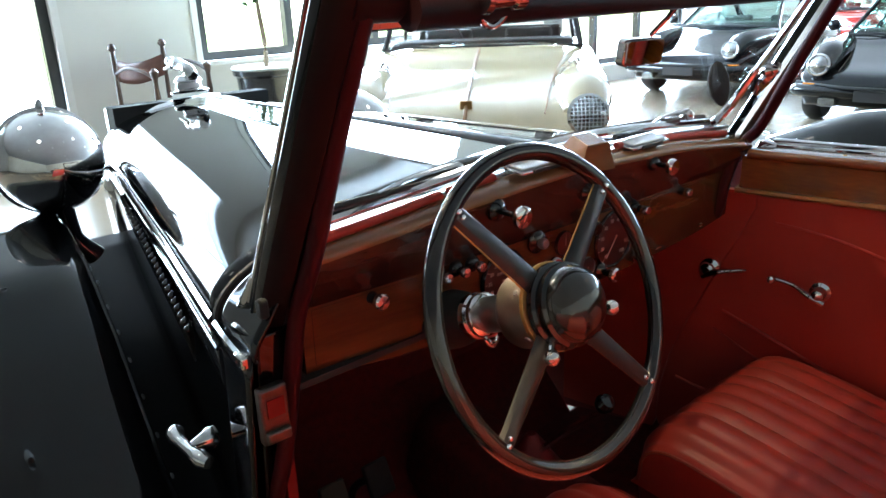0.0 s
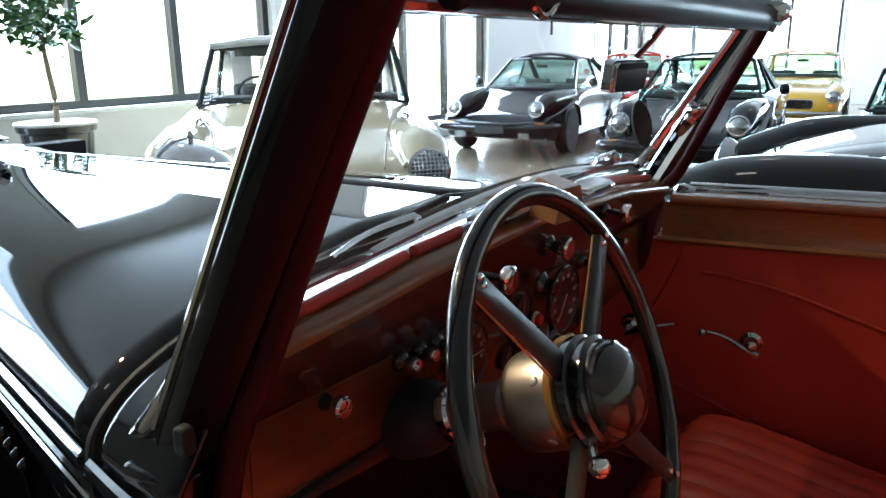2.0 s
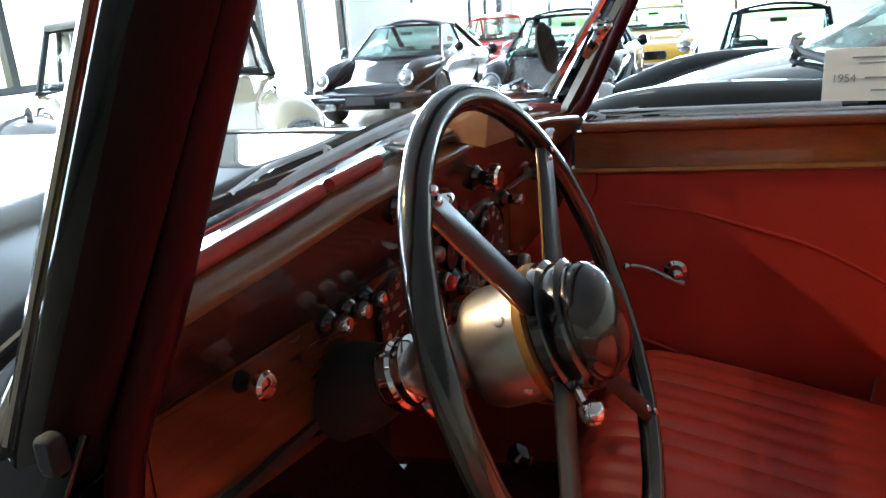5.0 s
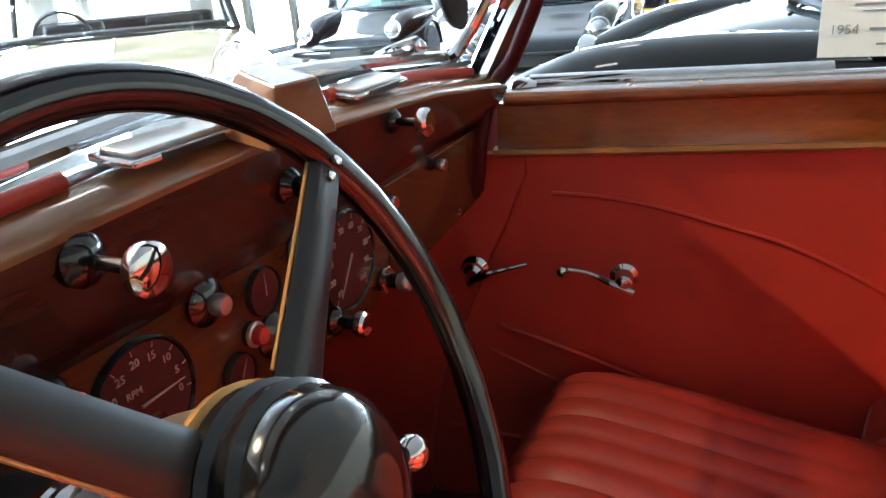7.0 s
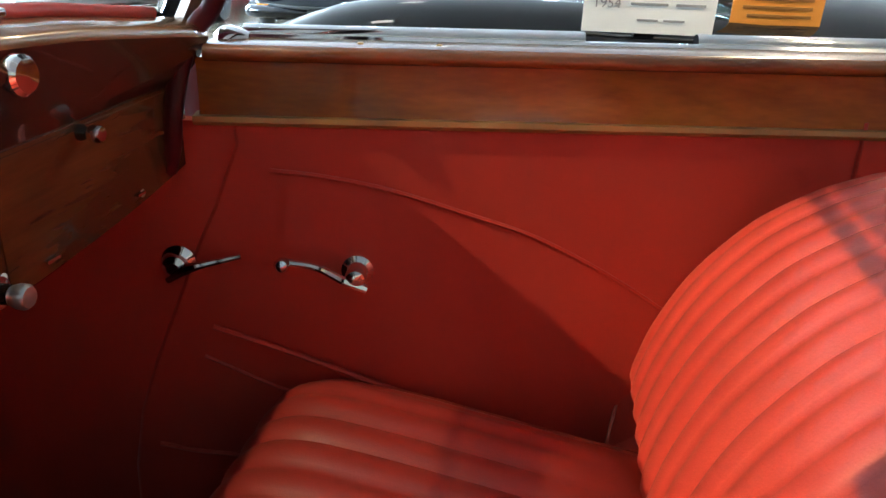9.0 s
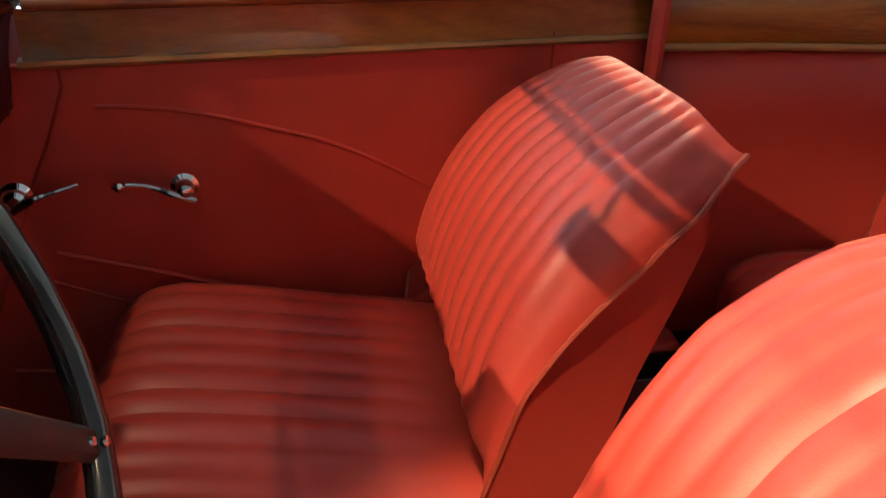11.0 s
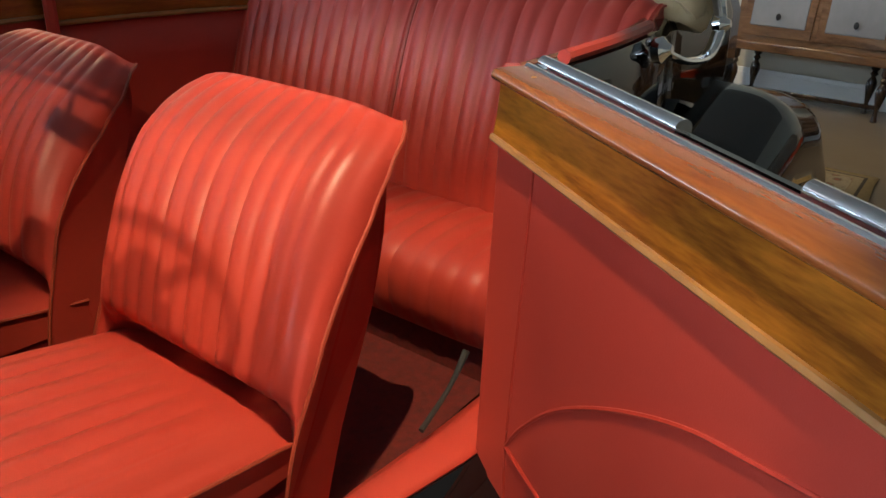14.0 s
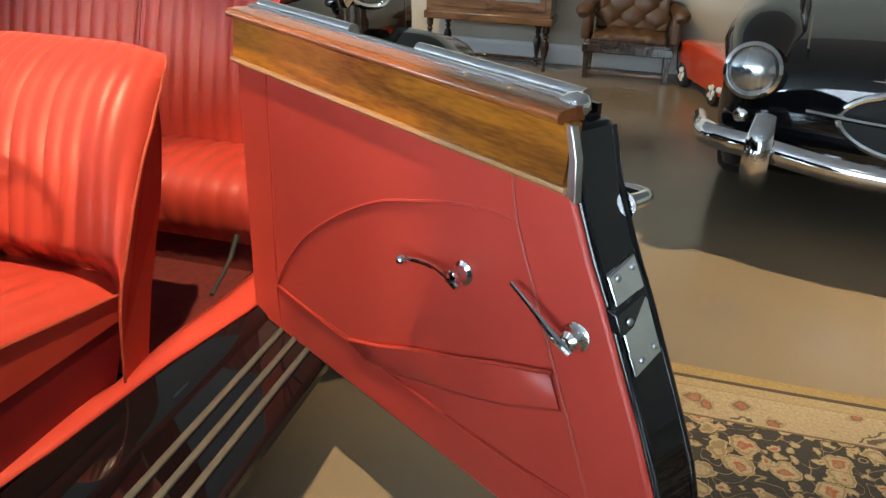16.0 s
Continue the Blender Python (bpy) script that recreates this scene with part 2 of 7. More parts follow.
def tube(bm, points, radius, steps=8, n=1, flat=1.0, up=(0, 0, 1)):
    """A round or flattened rod along the points; the radius may be a list."""
    pts = smooth_line(points, n) if n > 1 else [Vector(q) for q in points]
    radii = radius if isinstance(radius, (list, tuple)) else [radius]
    rings = []
    for i, p in enumerate(pts):
        d = (pts[min(i + 1, len(pts) - 1)] - pts[max(i - 1, 0)]).normalized()
        side = d.cross(Vector(up))
        side = side.normalized() if side.length > 1e-4 else d.orthogonal().normalized()
        top = side.cross(d)
        f = i / max(len(pts) - 1, 1) * (len(radii) - 1)
        a = int(min(f, len(radii) - 1.001)) if len(radii) > 1 else 0
        r = radii[a] + (radii[min(a + 1, len(radii) - 1)] - radii[a]) * (f - a)
        rings.append([p + r * (math.cos(2 * math.pi * k / steps) * side + flat * math.sin(2 * math.pi * k / steps) * top) for k in range(steps)])
    return loft(bm, rings)


def prism(bm, outline, place, n0, n1):
    """Extrudes an outline of (a, b) pairs from n0 to n1; place turns (a, n, b) into the world."""
    return loft(bm, [[place(a, n0, b) for a, b in outline], [place(a, n1, b) for a, b in outline]])


def rounded(w, h, r, n=4):
    """A rectangle about the origin with rounded corners."""
    out = []
    for cx, cy, a0 in ((w / 2 - r, h / 2 - r, 0), (-w / 2 + r, h / 2 - r, 90), (-w / 2 + r, -h / 2 + r, 180), (w / 2 - r, -h / 2 + r, 270)):
        out += [(cx + r * math.cos(radians(a0 + 90 * k / n)), cy + r * math.sin(radians(a0 + 90 * k / n))) for k in range(n + 1)]
    return out


def grid(bm, f, nu, nv):
    """A sheet of nu by nv quads; f(u, v) with u, v from 0 to 1."""
    vs = [[bm.verts.new(f(i / nu, j / nv)) for j in range(nv + 1)] for i in range(nu + 1)]
    for i in range(nu):
        for j in range(nv):
            bm.faces.new((vs[i][j], vs[i + 1][j], vs[i + 1][j + 1], vs[i][j + 1]))
    return bm


def lettering(words, size, m, mat, parent, name="lettering"):
    """Raised lettering in the built-in font; its plane is the pose's xy plane."""
    cu = bpy.data.curves.new(name, "FONT")
    cu.body, cu.size, cu.align_x, cu.align_y, cu.extrude = words, size, "CENTER", "CENTER", 0.0004
    tmp = new(name, cu)
    me = bpy.data.meshes.new_from_object(tmp.evaluated_get(bpy.context.evaluated_depsgraph_get()))
    bpy.data.objects.remove(tmp)
    me.transform(m)
    me.materials.clear()
    me.materials.append(mat)
    ob = new(name, me)
    ob.parent = parent
    return ob

# ---- the hall ----


def wall_along(name, mat, axis, at, thick, lo, hi, top, holes):
    """A wall in pieces round its openings (start, end, sill, head), made as one mesh."""
    bm = fresh()

    def piece(a, b, z0, z1):
        if b - a < 1e-3 or z1 - z0 < 1e-3:
            return
        if axis == "x":
            block(bm, a, b, min(at, at + thick), max(at, at + thick), z0, z1)
        else:
            block(bm, min(at, at + thick), max(at, at + thick), a, b, z0, z1)

    pos = lo
    for a, b, sill, head in sorted(holes):
        piece(pos, a, 0, top)
        piece(a, b, 0, sill)
        piece(a, b, head, top)
        pos = b
    piece(pos, hi, 0, top)
    return tagged(part(name, bm, mat, smooth=False), kind="structure")


NORTH = [(-2.4, 0.80, 0.25, 2.95), (2.0, 5.2, 0.80, 2.95), (6.85, 9.85, 0.25, 2.95), (14.35, 17.4, 0.6, 2.6)]
EAST = [(1.95, 5.15, 0.55, 2.3), (-1.05, 0.85, 0.05, 2.2), (-5.2, -2.4, 0.5, 2.2)]
wall_north = wall_along("wall_north", WALL, "x", 6.1, 0.25, -8.25, 18.25, 3.3, NORTH)
tagged(wall_north, "pale grey painted wall with tall windows", "wall")
wall_east = wall_along("wall_east", WALL, "y", 18.0, 0.25, -6.0, 6.1, 3.3, EAST)
tagged(wall_east, "off-white painted wall with windows", "wall")
wall_south = wall_along("wall_south", TAN_WALL, "x", -5.68, -0.25, -8.25, 18.25, 3.3, [])
tagged(wall_south, "plain tan painted wall", "wall")
# west wall is never in view; its tan keeps bounce light low
wall_west = wall_along("wall_west", TAN_WALL, "y", -8.0, -0.25, -6.0, 6.1, 3.3, [])
tagged(wall_west, "plain tan side wall, unseen, toned to cut bounce light", "wall")
floor = tagged(part("floor", box(-8.25, 18.25, -6.25, 6.35, -0.2, 0.0), FLOOR, smooth=False), "brown-grey polished concrete showroom floor", "floor", kind="structure")
ceiling = tagged(part("ceiling", box(-8.25, 18.25, -6.25, 6.35, 3.3, 3.5), CEIL, smooth=False), "plain grey ceiling, unseen, darkened to cut bounce light", "ceiling", kind="structure")
bm = box(-8.0, 18.0, -5.68, -5.662, 0, 0.16)
block(bm, -8.0, 18.0, -5.662, -5.654, 0, 0.13)
tagged(part("baseboard", bm, TRIM, smooth=False, bevel=0.004), "tall white painted baseboard", "baseboard", kind="structure")


def window(number, axis, at, a, b, sill, head, bars, transom=None, bar=0.04):
    """Dark metal frame, uprights and panes in an opening."""
    if axis == "x":
        put = lambda p, q, y0, y1, z0, z1: box(p, q, at + y0, at + y1, z0, z1)
    else:
        put = lambda p, q, y0, y1, z0, z1: box(at + y0, at + y1, p, q, z0, z1)
    w = thing(f"window_{number}", "dark-framed showroom window, bright daylight behind", "window")
    tagged(w, kind="structure")
    part("frame_rail", put(a, b, 0.05, 0.13, sill, sill + 0.07), MULLION, w, smooth=False)
    part("frame_rail", put(a, b, 0.05, 0.13, head - 0.07, head), MULLION, w, smooth=False)
    ups = [a + 0.04, *bars, b - 0.04]
    for x in ups:
        part("upright", put(x - bar, x + bar, 0.045, 0.135, sill + 0.07, head - 0.07), MULLION, w, smooth=False)
    if transom:
        part("transom", put(a + 0.08, b - 0.08, 0.055, 0.125, transom - 0.03, transom + 0.03), MULLION, w, smooth=False)
    for p, q in zip(ups, ups[1:]):
        o = part("pane", put(p + bar, q - bar, 0.085, 0.095, sill + 0.07, head - 0.07), GLASS, w, smooth=False)
        o.visible_shadow = False
    part("window_sill", put(a - 0.05, b + 0.05, -0.05, 0.045, sill - 0.04, sill), TRIM, w, smooth=False, bevel=0.006)
    for p in (a, b):
        part("reveal_trim", put(p - 0.06 if p == a else p + 0.002, p - 0.002 if p == a else p + 0.06, -0.014, 0.0, sill, head), TRIM, w, smooth=False)
    return w


window(1, "x", 6.1, *NORTH[0], [-0.8])
window(2, "x", 6.1, *NORTH[1], [2.94, 3.97])
window(3, "x", 6.1, *NORTH[2], [7.73, 8.75])
window(4, "x", 6.1, *NORTH[3], [15.4, 16.4])
window(5, "y", 18.0, *EAST[0], [3.0, 4.08], bar=0.028)
window(6, "y", 18.0, *EAST[1], [], 1.72, 0.028)
window(7, "y", 18.0, *EAST[2], [-3.8], bar=0.028)

# bright day outside: pale sky over blurred greenery and paving
def outdoors(name, level):
    m = bpy.data.materials.new(name)
    m.use_nodes = True
    nt = m.node_tree
    n, link = nt.nodes, nt.links.new
    out = n["Material Output"]
    n.remove(n["Principled BSDF"])
    e = n.new("ShaderNodeEmission")
    tc, no, r, sep = n.new("ShaderNodeTexCoord"), n.new("ShaderNodeTexNoise"), n.new("ShaderNodeValToRGB"), n.new("ShaderNodeSeparateXYZ")
    no.inputs["Scale"].default_value, no.inputs["Detail"].default_value = 0.9, 6
    link(tc.outputs["Object"], no.inputs[0]), link(tc.outputs["Object"], sep.inputs[0])
    hgt = n.new("ShaderNodeMath")
    hgt.operation = "MULTIPLY_ADD"
    hgt.inputs[1].default_value = 0.9
    link(no.outputs[0], hgt.inputs[0]), link(sep.outputs[2], hgt.inputs[2])
    sc = n.new("ShaderNodeMath")
    sc.operation = "MULTIPLY"
    sc.inputs[1].default_value = 0.25
    link(hgt.outputs[0], sc.inputs[0]), link(sc.outputs[0], r.inputs[0])
    els = r.color_ramp.elements
    els[0].position, els[0].color = 0.10, (0.62, 0.62, 0.60, 1)
    els[1].position, els[1].color = 0.62, (0.86, 0.94, 1.0, 1)
    x = els.new(0.30)
    x.color = (0.30, 0.46, 0.22, 1)
    x = els.new(0.42)
    x.color = (0.70, 0.82, 0.66, 1)
    link(r.outputs[0], e.inputs[0])
    e.inputs[1].default_value = level
    link(e.outputs[0], out.inputs[0])
    return m


OUT = outdoors("daylight_outside", 7.0)
tagged(part("backdrop", box(-9, 20.0, 9.5, 9.55, -0.5, 6.0), OUT, smooth=False), "bright blurred daylight and greenery outside", "backdrop", kind="structure")
tagged(part("backdrop", box(21.0, 21.05, -8, 9.4, -0.5, 6.0), OUT, smooth=False), "bright blurred daylight and greenery outside", "backdrop", kind="structure")
tagged(part("ground", box(-40, 60, -40, 40, -0.4, -0.21), material("paving", (0.35, 0.34, 0.32), 0.9, scale=2), smooth=False), "pale paving outside the showroom", "ground", kind="structure")

# daylight that comes in at the openings
for (a, b, s, h), watts in zip(NORTH, (150, 520, 740, 560)):
    lamp("window_daylight", "AREA", look(((a + b) / 2, 6.04, (s + h) / 2), ((a + b) / 2, 0, (s + h) / 2 - 0.5)), watts, DAY, size=(b - a, h - s))
for (a, b, s, h), watts in zip(EAST, (560, 400, 430)):
    lamp("window_daylight", "AREA", look((17.95, (a + b) / 2, (s + h) / 2), (5, (a + b) / 2, (s + h) / 2 - 0.5)), watts, DAY, size=(b - a, h - s))

# spotlight heads on the ceiling
for eye, aim, watts, cone, fade in SPOTS:
    s = thing("ceiling_spotlight", "small white ceiling spotlight, switched on", "lamp", "ceiling spotlights")
    d = (Vector(aim) - Vector(eye)).normalized()
    p = Vector(eye) - d * 0.05
    part("canister", lathe(fresh(), [(0.035, -0.09), (0.05, -0.085), (0.052, 0.03), (0.046, 0.03), (0.044, 0.0), (0.02, -0.01)], axis_pose(p, d)), TRIM, s)
    part("stem", tube(fresh(), [p - d * 0.05, (p.x, p.y, 3.3)], 0.012), TRIM, s)
    part("ceiling_plate", lathe(fresh(), [(0.05, 0), (0.055, -0.006), (0.045, -0.02)], Matrix.Translation((p.x, p.y, 3.3))), TRIM, s)
# square recessed panels
PANEL = glow("diffuser_glow", (1.0, 0.97, 0.92), 6.0)
for x in (-1.6, 1.4, 4.4, 7.4):
    for y in (1.2, 3.6):
        q = thing("ceiling_light", "square flush ceiling light, switched on", "lamp", "ceiling lights")
        bm = fresh()
        for a in (0, 90, 180, 270):
            block(bm, -0.15, 0.15, 0.12, 0.15, 3.285, 3.3, pose(0, 0, 0, 0, 0, a))
        bmesh.ops.translate(bm, verts=bm.verts, vec=(x, y, 0))
        part("frame", bm, TRIM, q, smooth=False)
        part("diffuser", box(x - 0.12, x + 0.12, y - 0.12, y + 0.12, 3.292, 3.298), PANEL, q, smooth=False)

# ---- the open touring car: body ----
car = thing("vintage_convertible", "black vintage drophead car with red leather interior, driver's door open", "car")


def superell(a, p):
    c, s = math.cos(a), math.sin(a)
    return math.copysign(abs(c) ** p, c), math.copysign(abs(s) ** p, s)


def lerp(xs, ys, x):
    return float(np.interp(x, xs, ys))


# bonnet: shoulders at the bright strip, crown along the middle
def bonnet_half(y):
    return lerp([0.26, 0.40, 0.8, 1.2, 1.72], [0.605, 0.59, 0.50, 0.415, 0.30], y)


def bonnet_strip(y):
    return lerp([0.26, 0.40, 0.8, 1.72], [0.905, 0.908, 0.915, 0.93], y)


def bonnet_top(y):
    return lerp([0.26, 0.5, 1.0, 1.72], [1.054, 1.056, 1.056, 1.048], y)


def bonnet_point(y, v):
    """v from -1 (one strip) over 0 (the crown) to 1."""
    w, z0, z1 = bonnet_half(y), bonnet_strip(y), bonnet_top(y)
    a = math.pi / 2 * (1 - abs(v))
    cx, sz = math.cos(a) ** 0.50, math.sin(a) ** 0.9
    return Vector((math.copysign(w * cx, v), y, z0 + (z1 - z0) * (0.70 * sz + 0.30 * (1 - cx) ** 1.5)))


for side in (-1, 1):
    bm = grid(fresh(), lambda u, v: bonnet_point(0.405 + u * 1.315, side * v), 30, 22)
    part("bonnet_panel", bm, BLACK, car, solid=0.004)
    bm = grid(fresh(), lambda u, v: Vector((side * (bonnet_half(0.405 + u * 1.315) + 0.004 - 0.05 * v), 0.405 + u * 1.315, bonnet_strip(0.405 + u * 1.315) - 0.012 - v * 0.60)), 24, 5)
    side_panel = part("bonnet_side", bm, BLACK, car, solid=0.004)
    pts = [Vector((side * (bonnet_half(y) + 0.004), y, bonnet_strip(y) - 0.006)) for y in np.linspace(0.41, 1.71, 16)]
    part("bonnet_strip", tube(fresh(), pts, 0.014, 10, up=(1, 0, 0), flat=0.5), CHROME, car, "bright chrome strip")
    pts = [Vector((side * (bonnet_half(y) + 0.002), y, bonnet_strip(y) - 0.045)) for y in np.linspace(0.41, 1.71, 12)]
    part("bead", tube(fresh(), pts, 0.004, 6), CHROME, car)
    # louvres
    bm = fresh()
    sections = []
    for t in (0.0, 0.25, 0.5, 0.7, 0.8, 0.87, 0.92, 0.96, 0.985, 0.998):
        r = lerp([0, 0.25, 0.7, 0.85], [0.001, 0.005, 0.0085, 0.0115], t) if t < 0.85 else 0.0115 * math.sqrt(1 - ((t - 0.85) / 0.15) ** 2)
        sections.append([Vector((1.15 * r * max(0.0, math.cos(a)) - 0.001, r * 0.78 * math.sin(a), -0.034 + 0.070 * t)) for a in np.linspace(-math.pi / 2, math.pi / 2, 9)])
    loft(bm, sections, closed=True)
    first = None
    for k in range(27):
        y = 0.62 + 0.0262 * k
        m = Matrix.Translation((side * (bonnet_half(y) + 0.006), y, 0.821 + 0.11 * (y - 0.65) - 0.034)) @ pose(0, 0, 0, 0, 0, 0 if side > 0 else 180) @ pose(0, 0, 0, 0, 0, 12)
        if first is None:
            first = part("louvre", bm, BLACK, side_panel)
            o = first
        else:
            o = new("louvre", first.data)
            o.parent = side_panel
        o.matrix_local = m
    # catch handle on the side
    h = part("bonnet_catch", lathe(fresh(), [(0.016, -0.012), (0.017, 0.0), (0.012, 0.012), (0.006, 0.03)], axis_pose((side * 0.605, 0.46, 0.70), (side, 0, 0))), CHROME, car)
    part("catch_handle", tube(fresh(), [(side * 0.632, 0.40, 0.70), (side * 0.64, 0.43, 0.703), (side * 0.64, 0.49, 0.703), (side * 0.632, 0.52, 0.70)], [0.010, 0.014, 0.009, 0.009, 0.016, 0.010], 10, 4), CHROME, h)

# gap at the rear of the bonnet, scuttle behind it
pts = [bonnet_point(0.40, v) + Vector((0, 0, -0.003)) for v in np.linspace(-1, 1, 41)]
part("bonnet_lacing", tube(fresh(), pts, 0.006, 6), RUBBER, car)


def scuttle_point(u, v):
    y = 0.20 + 0.195 * u
    p = bonnet_point(max(y, 0.26), v)
    a = abs(p.x)
    swell = min(1.0, a / 0.45) ** 2 * min(1.0, max(0.0, (0.585 - a) / 0.06))
    return Vector((p.x * (1 + 0.012 * (1 - u)), y, p.z - 0.006 * (1 - u) + 0.042 * swell * ((1 - u) / 0.7) ** 1.6))


def post_y(z):
    return lerp([0.26, 0.28, 0.47, 0.68, 0.90, 1.0], [0.415, 0.41, 0.36, 0.295, 0.268, 0.262], z)


bm = grid(fresh(), lambda u, v: scuttle_point(0.30 + 0.70 * u, 2 * v - 1), 8, 40)
part("scuttle", bm, BLACK, car, solid=0.006)
for side in (-1, 1):
    bm = grid(fresh(), lambda u, v: Vector((side * (0.612 - 0.018 * u + 0.008 * math.sin(v * 2.5)), (post_y(0.905 - v * 0.62)) * (1 - u) + 0.395 * u, 0.905 - v * 0.62)), 6, 14)
    part("scuttle_side", bm, BLACK, car, solid=0.006)
    part("scuttle_strip", tube(fresh(), [(side * 0.596, 0.392, 0.903), (side * 0.608, 0.33, 0.901), (side * 0.614, 0.285, 0.899)], 0.012, 8, 3, 0.55, (1, 0, 0)), CHROME, car)
    part("strip_end", box(min(side * 0.606, side * 0.620), max(side * 0.606, side * 0.620), 0.270, 0.296, 0.889, 0.909), CHROME, car, bevel=0.004)
    # door post with its red wind lace
    bm = loft(fresh(), [[Vector((side * x, post_y(z) + dy, z)) for x, dy in ((0.535 + 0.05 * min(1.0, max(0.0, (0.96 - z) / 0.3)), 0.004), (0.600, 0.0), (0.600, 0.07), (0.535, 0.07))] for z in np.linspace(0.93, 0.26, 12)])
    part("door_post", bm, BLACK if side < 0 else LEATHER_DARK, car, "black door post" if side < 0 else "dark red covered door post", bevel=0.004)
    top = [(side * 0.528, 0.060, 1.338), (side * 0.540, 0.072, 1.318), (side * 0.542, 0.094, 1.27), (side * 0.542, 0.140, 1.18), (side * 0.542, 0.206, 1.04)]
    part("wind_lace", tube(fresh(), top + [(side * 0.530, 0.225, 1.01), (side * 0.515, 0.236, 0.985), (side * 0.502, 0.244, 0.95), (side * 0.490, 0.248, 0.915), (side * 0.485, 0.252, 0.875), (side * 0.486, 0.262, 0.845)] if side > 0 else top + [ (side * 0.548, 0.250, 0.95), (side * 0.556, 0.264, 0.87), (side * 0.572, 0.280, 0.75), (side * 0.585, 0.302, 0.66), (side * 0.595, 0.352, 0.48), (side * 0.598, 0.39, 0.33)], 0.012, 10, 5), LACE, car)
    if side > 0:
        continue
    s = part("striker_plate", box(min(side * 0.572, side * 0.612), max(side * 0.572, side * 0.612), 0.252, 0.268, 0.785, 0.865), DULL, car, bevel=0.004)
    part("striker_slot", box(min(side * 0.580, side * 0.604), max(side * 0.580, side * 0.604), 0.249, 0.254, 0.825, 0.850), LEATHER_DARK, s, smooth=False)
    part("striker_tongue", box(min(side * 0.576, side * 0.610), max(side * 0.576, side * 0.610), 0.244, 0.254, 0.79, 0.806), DULL, s, bevel=0.003)

# radiator shell, cap, mascot
def shell_ring(y, grow):
    out = []
    for k in range(41):
        a = math.pi * 2 * k / 41
        cx, cz = superell(a, 0.66)
        z = 0.70 + (0.335 + grow) * cz * (1.0 if cz > 0 else 0.75)
        out.append(Vector(((0.285 + grow) * cx * (1 - 0.10 * max(0, -cz)), y, z)))
    return out


bm = loft(fresh(), [shell_ring(1.715, 0.0), shell_ring(1.73, 0.008), shell_ring(1.80, 0.010), shell_ring(1.84, 0.002), shell_ring(1.845, -0.02), shell_ring(1.83, -0.03)], caps=False)
shell = part("radiator_shell", bm, CHROME, car, "chromed radiator surround")
part("radiator_core", box(-0.25, 0.25, 1.74, 1.80, 0.42, 1.04), RUBBER, shell, smooth=False)
for k in range(17):
    part("radiator_slat", box(-0.24 + 0.03 * k - 0.004, -0.24 + 0.03 * k + 0.004, 1.80, 1.835, 0.44, 1.03), CHROME, shell, smooth=False)
cap = part("radiator_cap", lathe(fresh(), [(0.055, 0.0), (0.058, 0.006), (0.040, 0.014), (0.036, 0.03), (0.042, 0.036), (0.030, 0.05), (0.012, 0.056)], Matrix.Translation((-0.01, 1.75, 1.058)) @ pose(0, 0, 0, -6)), CHROME, car)
bm = fresh()
tube(bm, [(-0.01, 1.70, 1.160), (-0.01, 1.745, 1.176), (-0.01, 1.80, 1.186), (-0.01, 1.84, 1.188)], [0.010, 0.020, 0.017, 0.020, 0.015], 10, 5)
tube(bm, [(-0.01, 1.84, 1.188), (-0.01, 1.868, 1.192), (-0.01, 1.89, 1.186)], [0.015, 0.017, 0.008], 10, 4)
for dx in (-0.010, 0.010):
    tube(bm, [(-0.01 + dx, 1.72, 1.165), (-0.01 + dx, 1.705, 1.15), (-0.01 + dx, 1.725, 1.155)], [0.011, 0.006, 0.005], 8, 3)
    tube(bm, [(-0.01 + dx, 1.84, 1.18), (-0.01 + dx, 1.875, 1.172), (-0.01 + dx, 1.895, 1.168)], [0.009, 0.005, 0.004], 8, 3)
bmesh.ops.translate(bm, verts=bm.verts, vec=(0, 0, -0.046))
part("mascot", bm, CHROME, car, "chromed leaping figure on the cap")

# head lamps
for side in (-1, 1):
    at = Vector((-0.50, 1.50, 0.965) if side < 0 else (0.47, 1.60, 0.90))
    prof = [(0.012, -0.175), (0.045, -0.165), (0.085, -0.13), (0.112, -0.08), (0.124, -0.03), (0.127, 0.0), (0.133, 0.004), (0.133, 0.022), (0.122, 0.028)]
    h = part("headlamp", lathe(fresh(), prof, axis_pose(at, (0, 1, 0)), 36), CHROME, car, "large chromed bowl headlamp")
    part("lens", lathe(fresh(), [(0.121, 0.02), (0.10, 0.034), (0.05, 0.043), (0.005, 0.046)], axis_pose(at, (0, 1, 0)), 32), LAMPGLASS, h)
    part("finial", lathe(fresh(), [(0.012, 0.0), (0.008, 0.012), (0.011, 0.02), (0.004, 0.035)], Matrix.Translation(at + Vector((0, -0.02, 0.118)))), CHROME, h)
    part("stalk", tube(fresh(), [at + Vector((0, -0.02, -0.11)), at + Vector((-side * 0.02, -0.02, -0.2)), at + Vector((-side * 0.06, -0.02, -0.26))], [0.03, 0.02, 0.028], 10, 4), CHROME, h)
    part("tie_bar", tube(fresh(), [at + Vector((-side * 0.11, -0.03, -0.03)), at + Vector((-side * 0.17, 0.05, -0.06)), at + Vector((-side * 0.23, 0.14, -0.10))], 0.012, 8, 4), CHROME, h)

# wings and running boards
def wing_crown(y):
    return lerp([0.30, 0.45, 0.60, 0.75, 0.95, 1.15, 1.4, 1.65, 1.9, 2.1, 2.2], [0.275, 0.33, 0.42, 0.545, 0.70, 0.80, 0.845, 0.83, 0.73, 0.55, 0.40], y)


